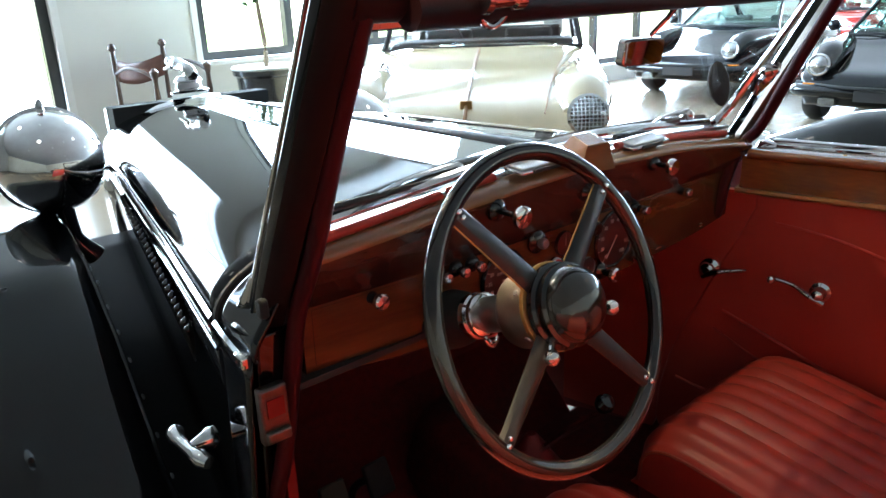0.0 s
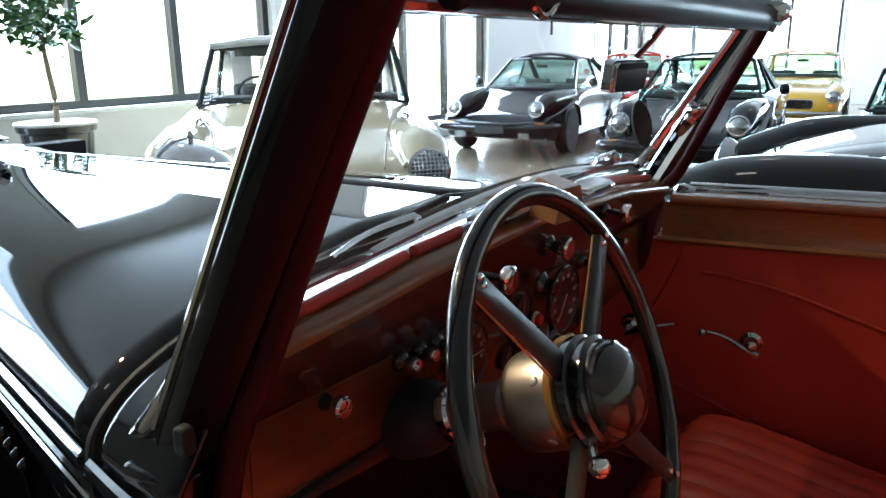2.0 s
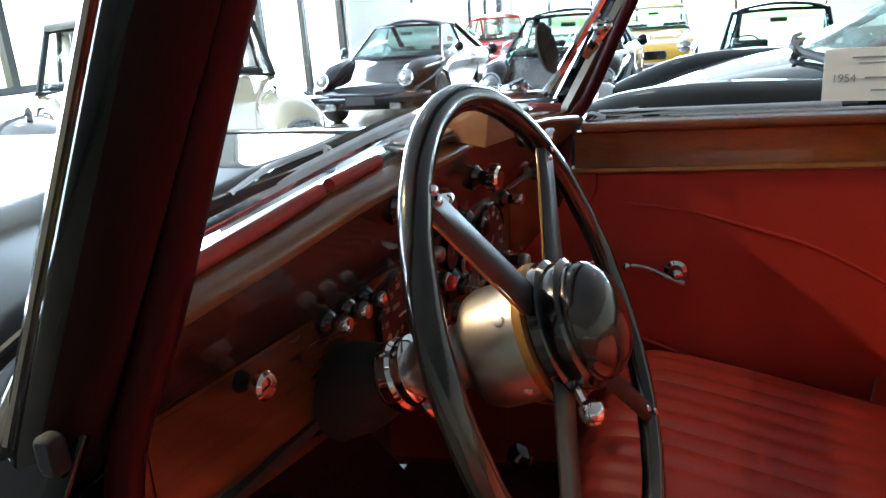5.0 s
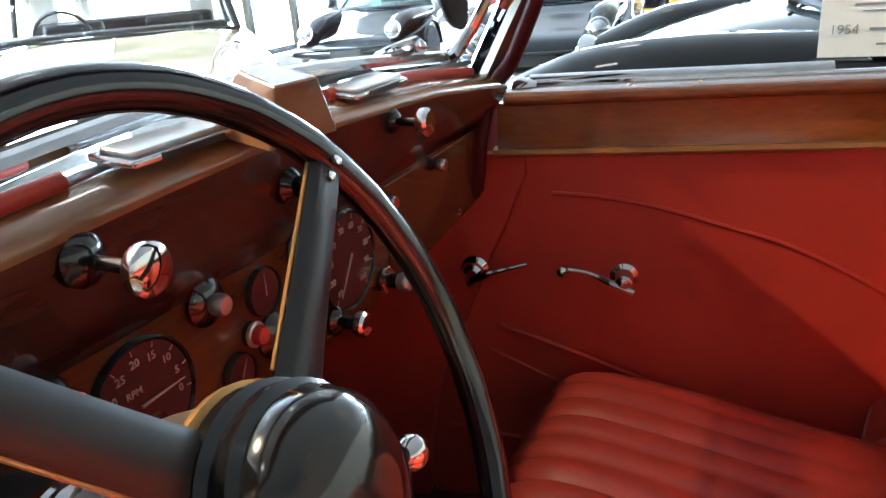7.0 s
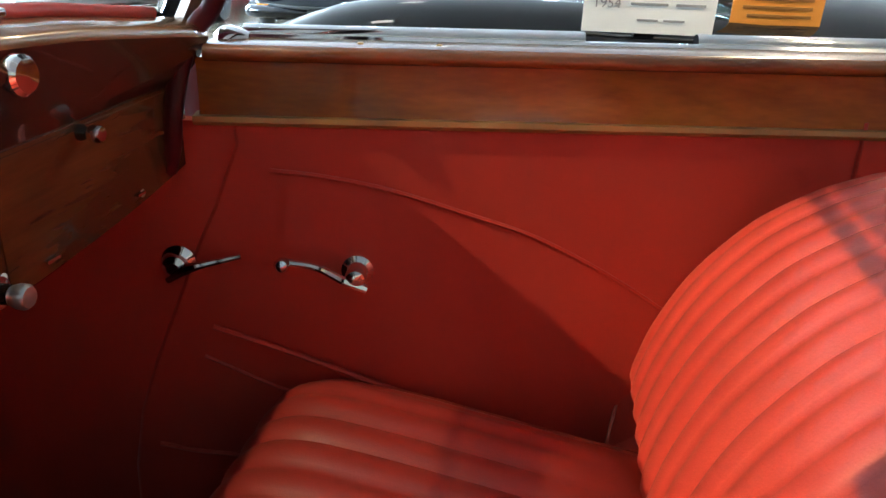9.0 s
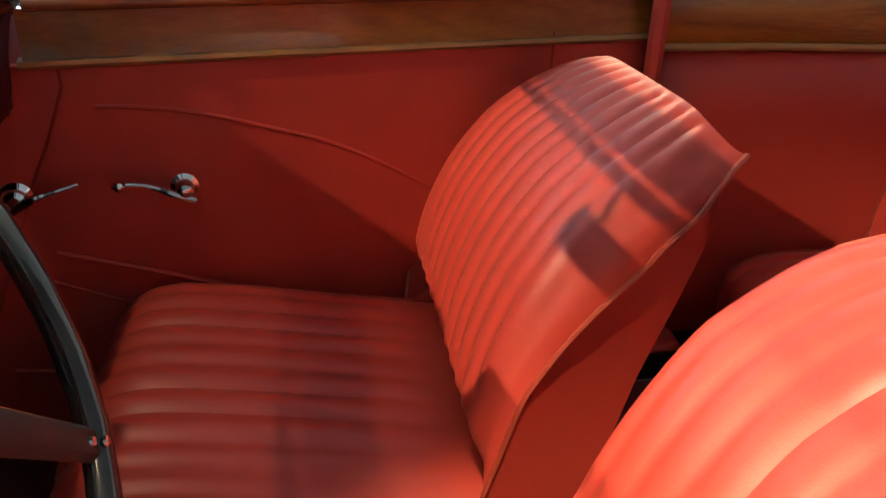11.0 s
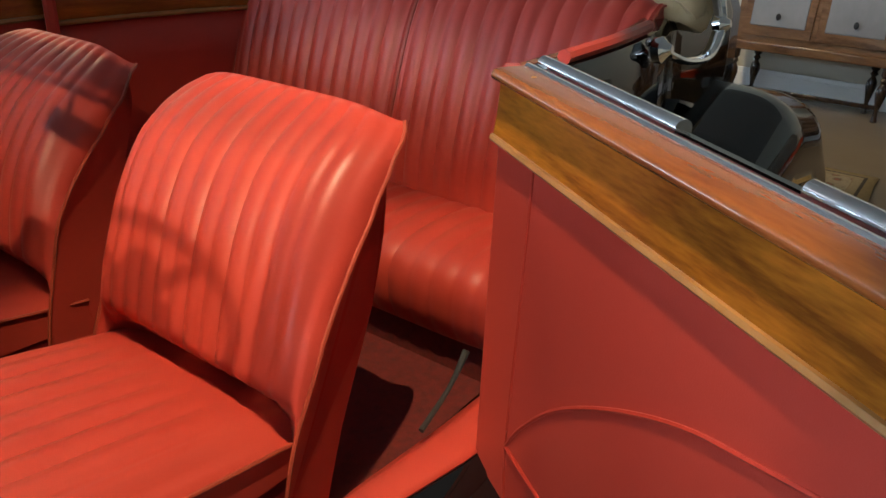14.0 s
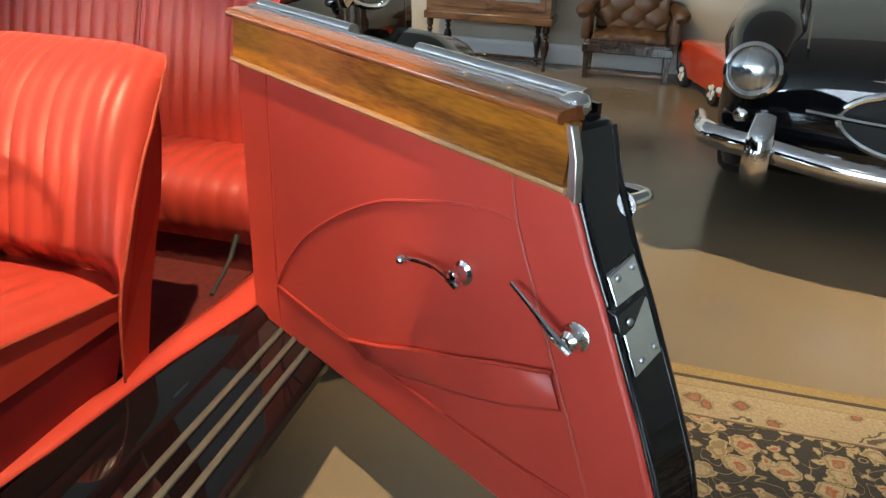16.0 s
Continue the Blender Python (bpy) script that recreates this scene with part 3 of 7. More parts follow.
for side in (-1, 1):
    def wing(u, v):
        y = 0.30 + 1.90 * u
        inner, outer = 0.60 - 0.10 * min(1.0, max(0.0, (y - 0.7) / 0.9)), 0.90
        a = v * math.pi * 0.62
        x = inner + (outer - inner) * min(1.0, math.sin(min(a, math.pi / 2)) ** 0.85 if a < math.pi / 2 else 1.0)
        z = wing_crown(y) - 0.05 * (1 - math.cos(min(a, math.pi / 2))) ** 1.0 - (max(0.0, a - math.pi / 2) * 0.30)
        return Vector((side * x, y, z))

    part("front_wing", grid(fresh(), wing, 36, 16), BLACK, car, solid=0.004)
    pts = [wing(u, 0.0) + Vector((side * 0.004, 0, 0.003)) for u in np.linspace(0.02, 0.95, 30)]
    part("wing_edge", tube(fresh(), pts, 0.0045, 6), BLACK, car)
    def valance(u, v):
        y = 0.30 + 1.42 * u
        ins, low, top = bonnet_half(y) - 0.045, min(lerp([0.3, 0.8, 1.2, 1.72], [0.26, 0.36, 0.54, 0.68], y), wing_crown(y) - 0.02), wing_crown(y) - 0.006
        out = abs(wing(1.42 * u / 1.9, 0).x)
        return Vector((side * lerp([0, 0.4, 1], [ins, out - 0.03, out], v), y, lerp([0, 0.4, 1], [low, low, top], v)))

    bm = grid(fresh(), valance, 20, 10)
    val = part("wing_valance", bm, SATIN, car, solid=0.003)
    stud = lathe(fresh(), [(0.006, 0), (0.006, 0.002), (0.003, 0.004)], None, 8)
    stud_me = None
    for k in range(18):
        u = 0.12 + 0.036 * k
        p = wing(u, 0.0)
        at = Vector((p.x - side * 0.012, p.y, p.z - 0.05))
        if stud_me is None:
            o = part("valance_bolt", stud, SILVER, val)
            stud_me = o.data
        else:
            o = new("valance_bolt", stud_me)
            o.parent = val
        o.matrix_local = axis_pose(at, (-side * 0.9, -0.3, 0.3))
    bm = box(min(side * 0.70, side * 0.93), max(side * 0.70, side * 0.93), -1.25, 0.32, 0.235, 0.275)
    rb = part("running_board", bm, BLACK, car, bevel=0.012)
    for k in range(3):
        x = 0.775 + 0.046 * k
        part("tread_strip", box(min(side * x, side * (x + 0.015)), max(side * x, side * (x + 0.015)), -1.15, 0.28, 0.274, 0.281), TREAD, rb, bevel=0.003)
    # sill between floor and running board
    bm = fresh()
    prism(bm, [(0.585, 0.294), (0.69, 0.292), (0.722, 0.285), (0.74, 0.262), (0.745, 0.235), (0.585, 0.235)], lambda a, n, b: Vector((side * a, n, b)), -1.0, 0.30)
    part("sill", bm, BLACK, car, bevel=0.01)
    inner = lambda y: lerp([-0.86, -0.69, -0.474, -0.28, -0.165, -0.03, 0.2], [0.600, 0.594, 0.577, 0.576, 0.545, 0.534, 0.52], y)
    outer = lambda y: lerp([-0.86, -0.65, -0.386, -0.225, -0.09, 0.02, 0.2], [0.700, 0.687, 0.635, 0.617, 0.602, 0.584, 0.565], y)
    bm = grid(fresh(), lambda u, v: Vector((side * ((1 - v) * inner(-0.86 + 1.06 * u) + v * outer(-0.86 + 1.06 * u)), -0.86 + 1.06 * u, 0.298 + 0.006 * math.sin(v * math.pi))), 24, 5)
    part("sill_carpet", bm, LEATHER, car, "bright red sill covering", solid=0.006)

# ---- cabin shell ----
part("cabin_floor", box(-0.60, 0.60, -1.0, 0.62, 0.20, 0.225), CARPET, car, "dark red carpet", smooth=False)
bm = fresh()
prism(bm, [(0.62, 0.225), (0.80, 0.42), (0.80, 0.84), (0.78, 0.84), (0.78, 0.43), (0.60, 0.24)], lambda a, n, b: Vector((n, a, b)), -0.43, 0.43)
part("toe_board", bm, CARPET, car, smooth=False)
bm = grid(fresh(), lambda u, v: Vector((0.02 + 0.12 * math.cos(math.pi * v), -0.55 + 1.20 * u, 0.225 + (0.10 + 0.11 * u) * math.sin(math.pi * v) ** 0.8)), 8, 14)
part("tunnel", bm, CARPET, car, solid=0.004)
bm = box(-0.55, 0.55, 0.26, 0.42, 0.84, 0.85)
block(bm, -0.42, 0.42, 0.42, 0.80, 0.84, 0.85)
part("under_scuttle", bm, RUBBER, car, smooth=False)
for side in (-1, 1):
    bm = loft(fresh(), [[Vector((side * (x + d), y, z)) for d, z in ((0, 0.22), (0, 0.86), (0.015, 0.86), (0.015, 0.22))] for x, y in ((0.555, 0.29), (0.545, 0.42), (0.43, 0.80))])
    part("kick_panel", bm, LEATHER_DARK, car, "red side lining, darkened for the shade under the dashboard", smooth=False)


def hinge_frame(side):
    """Origin, way along and inward way of a door: one shut, the driver's swung wide open."""
    if side > 0:
        a = radians(10.0)
        return Vector((0.735, -0.73, 0)), Vector((-math.sin(a), math.cos(a), 0)), Vector((-math.cos(a), -math.sin(a), 0))
    return Vector((-0.70, -0.72, 0)), Vector((-0.838, 0.546, 0)), Vector((0.546, 0.838, 0))


FRONT = [(0.917, 0.965), (0.947, 0.87), (0.980, 0.79), (1.006, 0.739), (1.040, 0.66), (1.083, 0.56), (1.114, 0.477), (1.135, 0.38), (1.14, 0.30), (1.13, 0.27)]


def door(side):
    o, du, dn = hinge_frame(side)
    def P(u, n, z):
        w = min(1.0, max(0.0, (z - 0.42) / 0.46)) * u / 0.93 if side < 0 else 0.0
        return o + du * (u - 0.024 * w) + dn * n + Vector((0, 0, z - 0.022 * w))

    skin = [(-0.012, 0.965), (-0.012, 0.268)] + [(u + 0.003, z) for u, z in FRONT[::-1]]
    body = part("door", prism(fresh(), skin, P, -0.062, 0.030), BLACK, car, "door with red leather lining, swung open" if side < 0 else "shut door with red leather lining", bevel=0.008)
    top = 0.884 if side < 0 else 0.898
    lining = [(0.0, top), (0.0, 0.272)] + [(u, z) for u, z in FRONT[:0:-1]] + [(0.948, top)]
    bm = prism(fresh(), lining, P, 0.030, 0.043)
    pan = part("lining", bm, LEATHER, body, "red leather lining", bevel=0.007)
    # seams and padded shapes
    n = 0.0435
    ou, oz = (0.062, 0.030) if side > 0 else (0.0, 0.0)
    Q = P
    P = lambda u, m, z: Q(u + ou, m, z + oz)

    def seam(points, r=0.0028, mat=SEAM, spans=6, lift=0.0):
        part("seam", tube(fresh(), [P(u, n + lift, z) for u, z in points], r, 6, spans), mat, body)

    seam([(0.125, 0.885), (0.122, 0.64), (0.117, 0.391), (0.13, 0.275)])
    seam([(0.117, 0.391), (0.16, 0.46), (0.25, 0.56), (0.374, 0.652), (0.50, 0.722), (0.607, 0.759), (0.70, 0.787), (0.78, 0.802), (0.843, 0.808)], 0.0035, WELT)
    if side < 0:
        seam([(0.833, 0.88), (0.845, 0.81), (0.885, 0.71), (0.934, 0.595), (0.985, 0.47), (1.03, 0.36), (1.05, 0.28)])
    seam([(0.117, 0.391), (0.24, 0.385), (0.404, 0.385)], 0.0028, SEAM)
    # door pocket
    pocket = [(0.406, 0.387), (0.50, 0.42), (0.60, 0.462), (0.707, 0.502), (0.82, 0.548), (0.932, 0.590)]
    lower = [(0.464, 0.374), (0.55, 0.392), (0.64, 0.418), (0.739, 0.447), (0.85, 0.49), (0.950, 0.540)]
    bm = fresh()
    loft(bm, [[P(u, 0.043, z) for u, z in pocket], [P(u, 0.051, z - 0.004) for u, z in pocket], [P(u, 0.049, z - 0.004) for u, z in lower], [P(u, 0.0425, z - 0.012) for u, z in lower]], closed=False)
    if side < 0:
        part("pocket", bm, LEATHER, body, solid=0.002)
    else:
        bm.free()
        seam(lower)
    seam(pocket, 0.004, WELT, 5, 0.007)
    seam([(0.117, 0.391), (0.25, 0.384), (0.464, 0.374), (0.655, 0.368), (0.815, 0.368), (0.958, 0.376), (1.03, 0.39)], 0.004, WELT)
    # wooden capping, moulding, top rail
    P = Q
    far = 1.0 if side > 0 else 0.0

    def strip(name, prof, u0, u1, mat, label=""):
        bm = fresh()
        prof = [(a, b + 0.016 * far if b < 0.895 else b) for a, b in prof]
        u1 = u1 + 0.055 * far
        loft(bm, [[P(u, a, b) for a, b in prof] for u in np.linspace(u0, u1, 10)])
        return part(name, bm, mat, body, label)

    arc = [(0.047 - 0.006 * k / 8 - 0.002 * math.sin(math.pi * k / 8), 0.890 + 0.083 * k / 8) for k in range(9)] + [(0.02, 0.973), (0.02, 0.890)]
    cap = strip("capping", arc, -0.008, 0.928, WALNUT_D if side < 0 else WALNUT, "varnished walnut capping")
    strip("moulding", [(0.030, 0.880), (0.050, 0.879), (0.054, 0.884), (0.052, 0.890), (0.030, 0.892)], -0.008, 0.935, BEAD, "thin tan moulding")
    strip("top_rail", [(0.0, 0.970), (0.046, 0.970)] + [(0.047 + 0.009 * math.sin(x), 0.979 - 0.009 * math.cos(x)) for x in np.linspace(0.3, 2.6, 7)] + [(0.044, 0.989), (0.02, 0.990), (-0.003, 0.990)], -0.010, 0.915, RAIL_D if side < 0 else RAIL, "reddish varnished top rail")
    strip("glass_channel", [(-0.050, 0.965), (-0.002, 0.965), (-0.002, 0.986), (-0.012, 0.986), (-0.012, 0.972), (-0.040, 0.972), (-0.040, 0.984), (-0.050, 0.984)], -0.01, 0.905, BLACK)
    strip("bright_bead", [(-0.007, 0.984), (0.002, 0.984), (0.002, 0.991), (-0.001, 0.9945), (-0.005, 0.9945), (-0.007, 0.991)], -0.01, 0.895, CHROME)
    strip("channel_felt", [(-0.026, 0.972), (-0.009, 0.972), (-0.009, 0.987), (-0.026, 0.987)], -0.01, 0.895, LACE, "dark maroon channel lining")
    for a, b in ((-0.02, 0.325), (0.52, 0.887)):
        strip("channel_cover", [(-0.048, 0.980), (-0.024, 0.980)] + [(-0.036 + 0.012 * math.cos(x), 0.992 + 0.010 * math.sin(x)) for x in np.linspace(0, math.pi, 9)], a, b, CHROME, "chrome channel cover")
    if side < 0:
        part("end_plate", prism(fresh(), [(0.920, 0.972), (0.931, 0.93), (0.933, 0.876), (0.950, 0.868), (0.945, 0.93), (0.931, 0.972)], P, 0.03, 0.0445), ALU, body, bevel=0.002)
    part("rail_end", lathe(fresh(), [(0.011, -0.02), (0.016, -0.008), (0.019, 0.004), (0.017, 0.015), (0.009, 0.022), (0.001, 0.024)], axis_pose(P(0.893 + 0.055 * far, -0.004, 0.985), du)), CHROME, body)
    for u in (0.06, 0.70, 0.793):
        part("screw", lathe(fresh(), [(0.0042, 0), (0.0035, 0.0012), (0.001, 0.002)], Matrix.Translation(P(u, 0.022, 0.9895)), 10), BRASS, body)
    # winder and lever
    if side < 0:
        pu, pz, ku, kz, lu, lz, tu, tz = 0.735, 0.676, 0.618, 0.664, 0.972, 0.672, 0.858, 0.716
    else:
        pu, pz, ku, kz, lu, lz, tu, tz = 0.800, 0.706, 0.890, 0.727, 1.030, 0.714, 0.945, 0.731
    b0 = P(pu, 0.043, pz)
    w = part("winder", lathe(fresh(), [(0.020, 0.0), (0.021, 0.004), (0.014, 0.008), (0.011, 0.020), (0.014, 0.024), (0.012, 0.032), (0.005, 0.036)], axis_pose(b0, dn)), CHROME, body, "chrome window winder")
    tip = P(ku, 0.070, kz)
    sg = 1 if ku > pu else -1
    part("winder_arm", tube(fresh(), [P(pu - sg * 0.014, 0.072, pz - 0.014), P(pu + sg * 0.012, 0.072, pz - 0.004), P(pu * 0.45 + ku * 0.55, 0.066, (pz + kz) / 2 + 0.002), tip], [0.006, 0.006, 0.0045, 0.0045], 8, 5), CHROME, w)
    part("winder_knob", lathe(fresh(), [(0.004, 0), (0.009, 0.005), (0.010, 0.012), (0.006, 0.019), (0.002, 0.021)], axis_pose(tip, dn)), CHROME, w)
    b1 = P(lu, 0.043, lz)
    h = part("door_lever", lathe(fresh(), [(0.021, 0.0), (0.022, 0.004), (0.015, 0.009), (0.012, 0.019), (0.015, 0.023), (0.008, 0.029)], axis_pose(b1, dn)), CHROME, body, "chrome door lever")
    part("lever_arm", tube(fresh(), [P(lu + 0.008, 0.070, lz - 0.016), P(lu - 0.02, 0.074, lz + 0.002), P((lu + tu) / 2, 0.072, (lz + tz) / 2), P(tu, 0.064, tz)], [0.005, 0.007, 0.0045, 0.0035], 8, 5), CHROME, h)
    if side > 0:
        front = [(0.93, 0.898), (1.145, 0.26), (1.40, 0.26), (1.40, 0.87), (1.02, 0.898)]
        part("forward_lining", prism(fresh(), front, P, 0.020, 0.041), LEATHER, body, "red leather side lining", smooth=False)
        return body
    # latch: chrome plates either side of a dark wedge, and a beaded outer flange
    edge = lambda z: lerp([0.30, 0.38, 0.477, 0.56, 0.66, 0.739, 0.79, 0.87, 0.965], [1.143, 1.138, 1.117, 1.086, 1.043, 1.009, 0.983, 0.950, 0.920], z)
    slab = lambda corners, low, high: loft(fresh(), [[P(edge(z) + h, m - 0.012, z) for m, z in corners] for h in (low, high)])
    for corners, screws in (([(0.034, 0.772), (-0.034, 0.786), (-0.034, 0.742), (0.034, 0.728)], ((0.016, 0.766), (-0.020, 0.772))),
                            ([(0.034, 0.716), (-0.034, 0.728), (-0.034, 0.652), (0.034, 0.638)], ((0.014, 0.656), (-0.020, 0.664)))):
        l = part("latch_plate", slab(corners, -0.002, 0.007), CHROME, body, bevel=0.002)
        for m, z in screws:
            part("plate_screw", lathe(fresh(), [(0.0055, 0), (0.0045, 0.003), (0.001, 0.004)], axis_pose(P(edge(z) + 0.007, m - 0.012, z), du), 10), SILVER, l)
    wedge = part("latch_wedge", slab([(0.050, 0.732), (-0.020, 0.742), (-0.020, 0.734), (0.020, 0.706), (0.050, 0.700)], -0.004, 0.016), BAKELITE, body, "dark latch wedge", bevel=0.003)
    part("wedge_pin", lathe(fresh(), [(0.006, 0), (0.005, 0.004), (0.001, 0.005)], axis_pose(P(edge(0.716) + 0.016, 0.016, 0.716), du), 10), SILVER, wedge)
    part("edge_flange", tube(fresh(), [P(edge(z) - 0.004, -0.060, z) for z in np.linspace(0.30, 0.955, 12)], 0.007, 8, 3), BLACK, body)
    part("edge_bead", tube(fresh(), [P(edge(z) - 0.001, 0.026, z) for z in np.linspace(0.30, 0.955, 12)], 0.0035, 8, 3), BLACK, body)
    # outer handle
    a = P(0.955, -0.062, 0.845)
    part("outer_handle", tube(fresh(), [a, a - dn * 0.05, a - dn * 0.058 - du * 0.02, a - dn * 0.052 - du * 0.11], [0.014, 0.012, 0.012, 0.007], 10, 4), CHROME, body)
    part("outer_escutcheon", lathe(fresh(), [(0.02, 0), (0.018, 0.006), (0.012, 0.01)], axis_pose(a, -dn)), CHROME, body)
    for z in (0.42, 0.85):
        part("door_hinge", tube(fresh(), [P(-0.02, -0.065, z - 0.03), P(-0.02, -0.065, z + 0.03)], 0.012, 10), CHROME, body)
    return body


door(1)
door(-1)

# ---- windscreen ----
def screen(x, z, off=0.0):
    """A point in the raked plane of the windscreen."""
    return Vector((x, 0.26 - 0.65 * (z - 1.04) + 0.838 * off, z + 0.545 * off))


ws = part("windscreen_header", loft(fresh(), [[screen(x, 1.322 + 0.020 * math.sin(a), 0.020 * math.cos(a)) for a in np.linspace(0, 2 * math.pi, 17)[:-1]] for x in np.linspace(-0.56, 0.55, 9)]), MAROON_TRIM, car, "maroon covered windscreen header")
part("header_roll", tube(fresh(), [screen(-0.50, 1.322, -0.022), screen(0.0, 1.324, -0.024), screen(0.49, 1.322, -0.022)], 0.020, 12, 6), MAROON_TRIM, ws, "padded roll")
part("header_bright", tube(fresh(), [screen(-0.55, 1.337, 0.006), screen(0, 1.339, 0.006), screen(0.56, 1.337, 0.006)], 0.009, 8, 4), CHROME, ws)
for x in (-0.412, 0.43):
    at = screen(x, 1.337, -0.032)
    k = part("hood_clamp", lathe(fresh(), [(0.006, -0.014), (0.017, -0.012), (0.018, -0.004), (0.014, 0.0), (0.013, 0.030), (0.016, 0.033), (0.016, 0.046), (0.009, 0.050), (0.007, 0.070), (0.002, 0.073)], axis_pose(at, (1, 0, 0.02)), 20), CHROME, ws, "chrome hood clamp")
    part("clamp_loop", tube(fresh(), [at + Vector((-0.008, 0.004, -0.008)), at + Vector((-0.004, 0.006, -0.022)), at + Vector((0.012, 0.006, -0.030)), at + Vector((0.028, 0.004, -0.020)), at + Vector((0.030, 0.002, -0.008))], 0.0035, 8, 5), CHROME, k)
    part("clamp_plate", prism(fresh(), rounded(0.036, 0.028, 0.012), lambda a, n, b: screen(x + 0.010 + a, 1.326 + b, n), -0.026, -0.020), BAKELITE, k, bevel=0.002)
for side in (-1, 1):
    zs = (0.90, 0.96, 1.04, 1.12, 1.22, 1.332)
    zs = zs if side < 0 else (0.998, 1.04, 1.12, 1.22, 1.332)
    line = lambda z: 0.235 - 0.56 * (z - 1.1)
    foot = lambda z: 1.0 + 0.5 * max(0.0, (0.96 - z) / 0.06) ** 2
    core = [(0.560, 0.006), (0.572, 0.005), (0.579, -0.002), (0.583, -0.014), (0.580, -0.028), (0.566, -0.030), (0.548, -0.020), (0.548, -0.002)]
    part("screen_pillar", loft(fresh(), [[Vector((side * x, line(z) + d * foot(z), z)) for x, d in core] for z in zs]), BLACK, car, "black painted windscreen pillar")
    trim = [(0.5805, -0.028), (0.577, -0.040), (0.568, -0.050), (0.556, -0.055), (0.545, -0.050), (0.538, -0.036), (0.547, -0.020), (0.566, -0.029)]
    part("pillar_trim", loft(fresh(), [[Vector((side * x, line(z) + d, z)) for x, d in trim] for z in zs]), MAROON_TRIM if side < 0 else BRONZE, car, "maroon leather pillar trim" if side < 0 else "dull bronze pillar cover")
    part("pillar_bright", tube(fresh(), [Vector((side * 0.5785, line(z) + 0.001, z)) for z in zs[1:]], 0.0036, 8, 4), CHROME, car)
    part("pillar_foot", tube(fresh(), [Vector((side * 0.574, line(z) + dy, z)) for z, dy in ((1.02, 0.002), (0.985, 0.006), (0.955, 0.014), (0.935, 0.030))], [0.004, 0.009, 0.011, 0.006], 10, 4), CHROME, car, "chrome pillar foot")
    if side < 0:
        part("pillar_buffer", prism(fresh(), rounded(0.016, 0.026, 0.006), lambda p, n, q: Vector((-0.594 + n, 0.262 + p, 0.968 + q)), 0.0, 0.012), RUBBER, car, "small black rubber buffer", bevel=0.003)
    fx = 0.487 if side > 0 else 0.528
    part("screen_frame_side", tube(fresh(), [screen(side * fx, 1.075, 0.012), screen(side * (fx + 0.002), 1.2, 0.012), screen(side * fx, 1.295, 0.012)], 0.008, 8, 4), CHROME, car)
    part("frame_corner", tube(fresh(), [screen(side * (fx - 0.047), 1.040, 0.012), screen(side * (fx - 0.019), 1.046, 0.012), screen(side * fx, 1.075, 0.012)], 0.009, 8, 5), CHROME, car)
    if side < 0:
        continue
    part("hinge_screw", lathe(fresh(), [(0.014, 0), (0.015, 0.008), (0.008, 0.016), (0.010, 0.022), (0.003, 0.028)], axis_pose(screen(side * 0.489, 1.157, -0.005), (-side * 0.3, -1, 0.2))), CHROME, car)
    part("hinge_arm", tube(fresh(), [screen(side * 0.50, 1.175, -0.012), screen(side * 0.489, 1.150, -0.014), screen(side * 0.495, 1.115, -0.010)], [0.008, 0.012, 0.008], 8, 3), CHROME, car)
part("screen_frame_bottom", tube(fresh(), [screen(-0.481, 1.046, 0.016), screen(0, 1.070, 0.030), screen(0.44, 1.044, 0.016)], 0.008, 8, 8), CHROME, car)
part("screen_frame_top", tube(fresh(), [screen(-0.528, 1.292, 0.012), screen(0.487, 1.292, 0.012)], 0.008, 8), CHROME, car)
o = part("screen_glass", loft(fresh(), [[screen(x, z, d) for x, z in ((-0.526, 1.06), (0.0, 1.068), (0.486, 1.06), (0.486, 1.292), (-0.526, 1.292))] for d in (0.010, 0.014)]), GLASS, car, "clear windscreen glass", smooth=False)
o.visible_shadow = False
# sealing strip, bright plinth under the glass
part("screen_seal", tube(fresh(), [screen(-0.46, 1.036, 0.036), screen(0, 1.060, 0.044), screen(0.46, 1.036, 0.036)], 0.008, 8, 8), RUBBER, car)
bm = grid(fresh(), lambda u, v: Vector((-0.50 + 1.0 * u, 0.280 - 0.025 * v, 1.036 + 0.026 * math.cos((u - 0.5) * math.pi) + 0.003 * v)), 20, 2)
part("screen_plinth", bm, SILVER, car, solid=0.006)
# wipers lying along the foot of the glass
for x in (-0.234, 0.392):
    b = Vector((x, 0.288, 1.070))
    w = part("wiper", lathe(fresh(), [(0.014, -0.01), (0.013, 0.006), (0.006, 0.012)], axis_pose(b, (0, -0.3, 1))), CHROME, car)
    e = b + Vector((-0.167, -0.022, 0.004))
    part("wiper_arm", tube(fresh(), [b + Vector((0, 0, 0.01)), b.lerp(e, 0.5) + Vector((0, 0.01, 0.006)), e], [0.006, 0.004, 0.003], 8, 4), CHROME, w)
    part("wiper_blade", tube(fresh(), [e + Vector((-0.10, 0.002, -0.004)), e + Vector((0.10, 0.002, -0.004))], 0.006, 6), RUBBER, w)
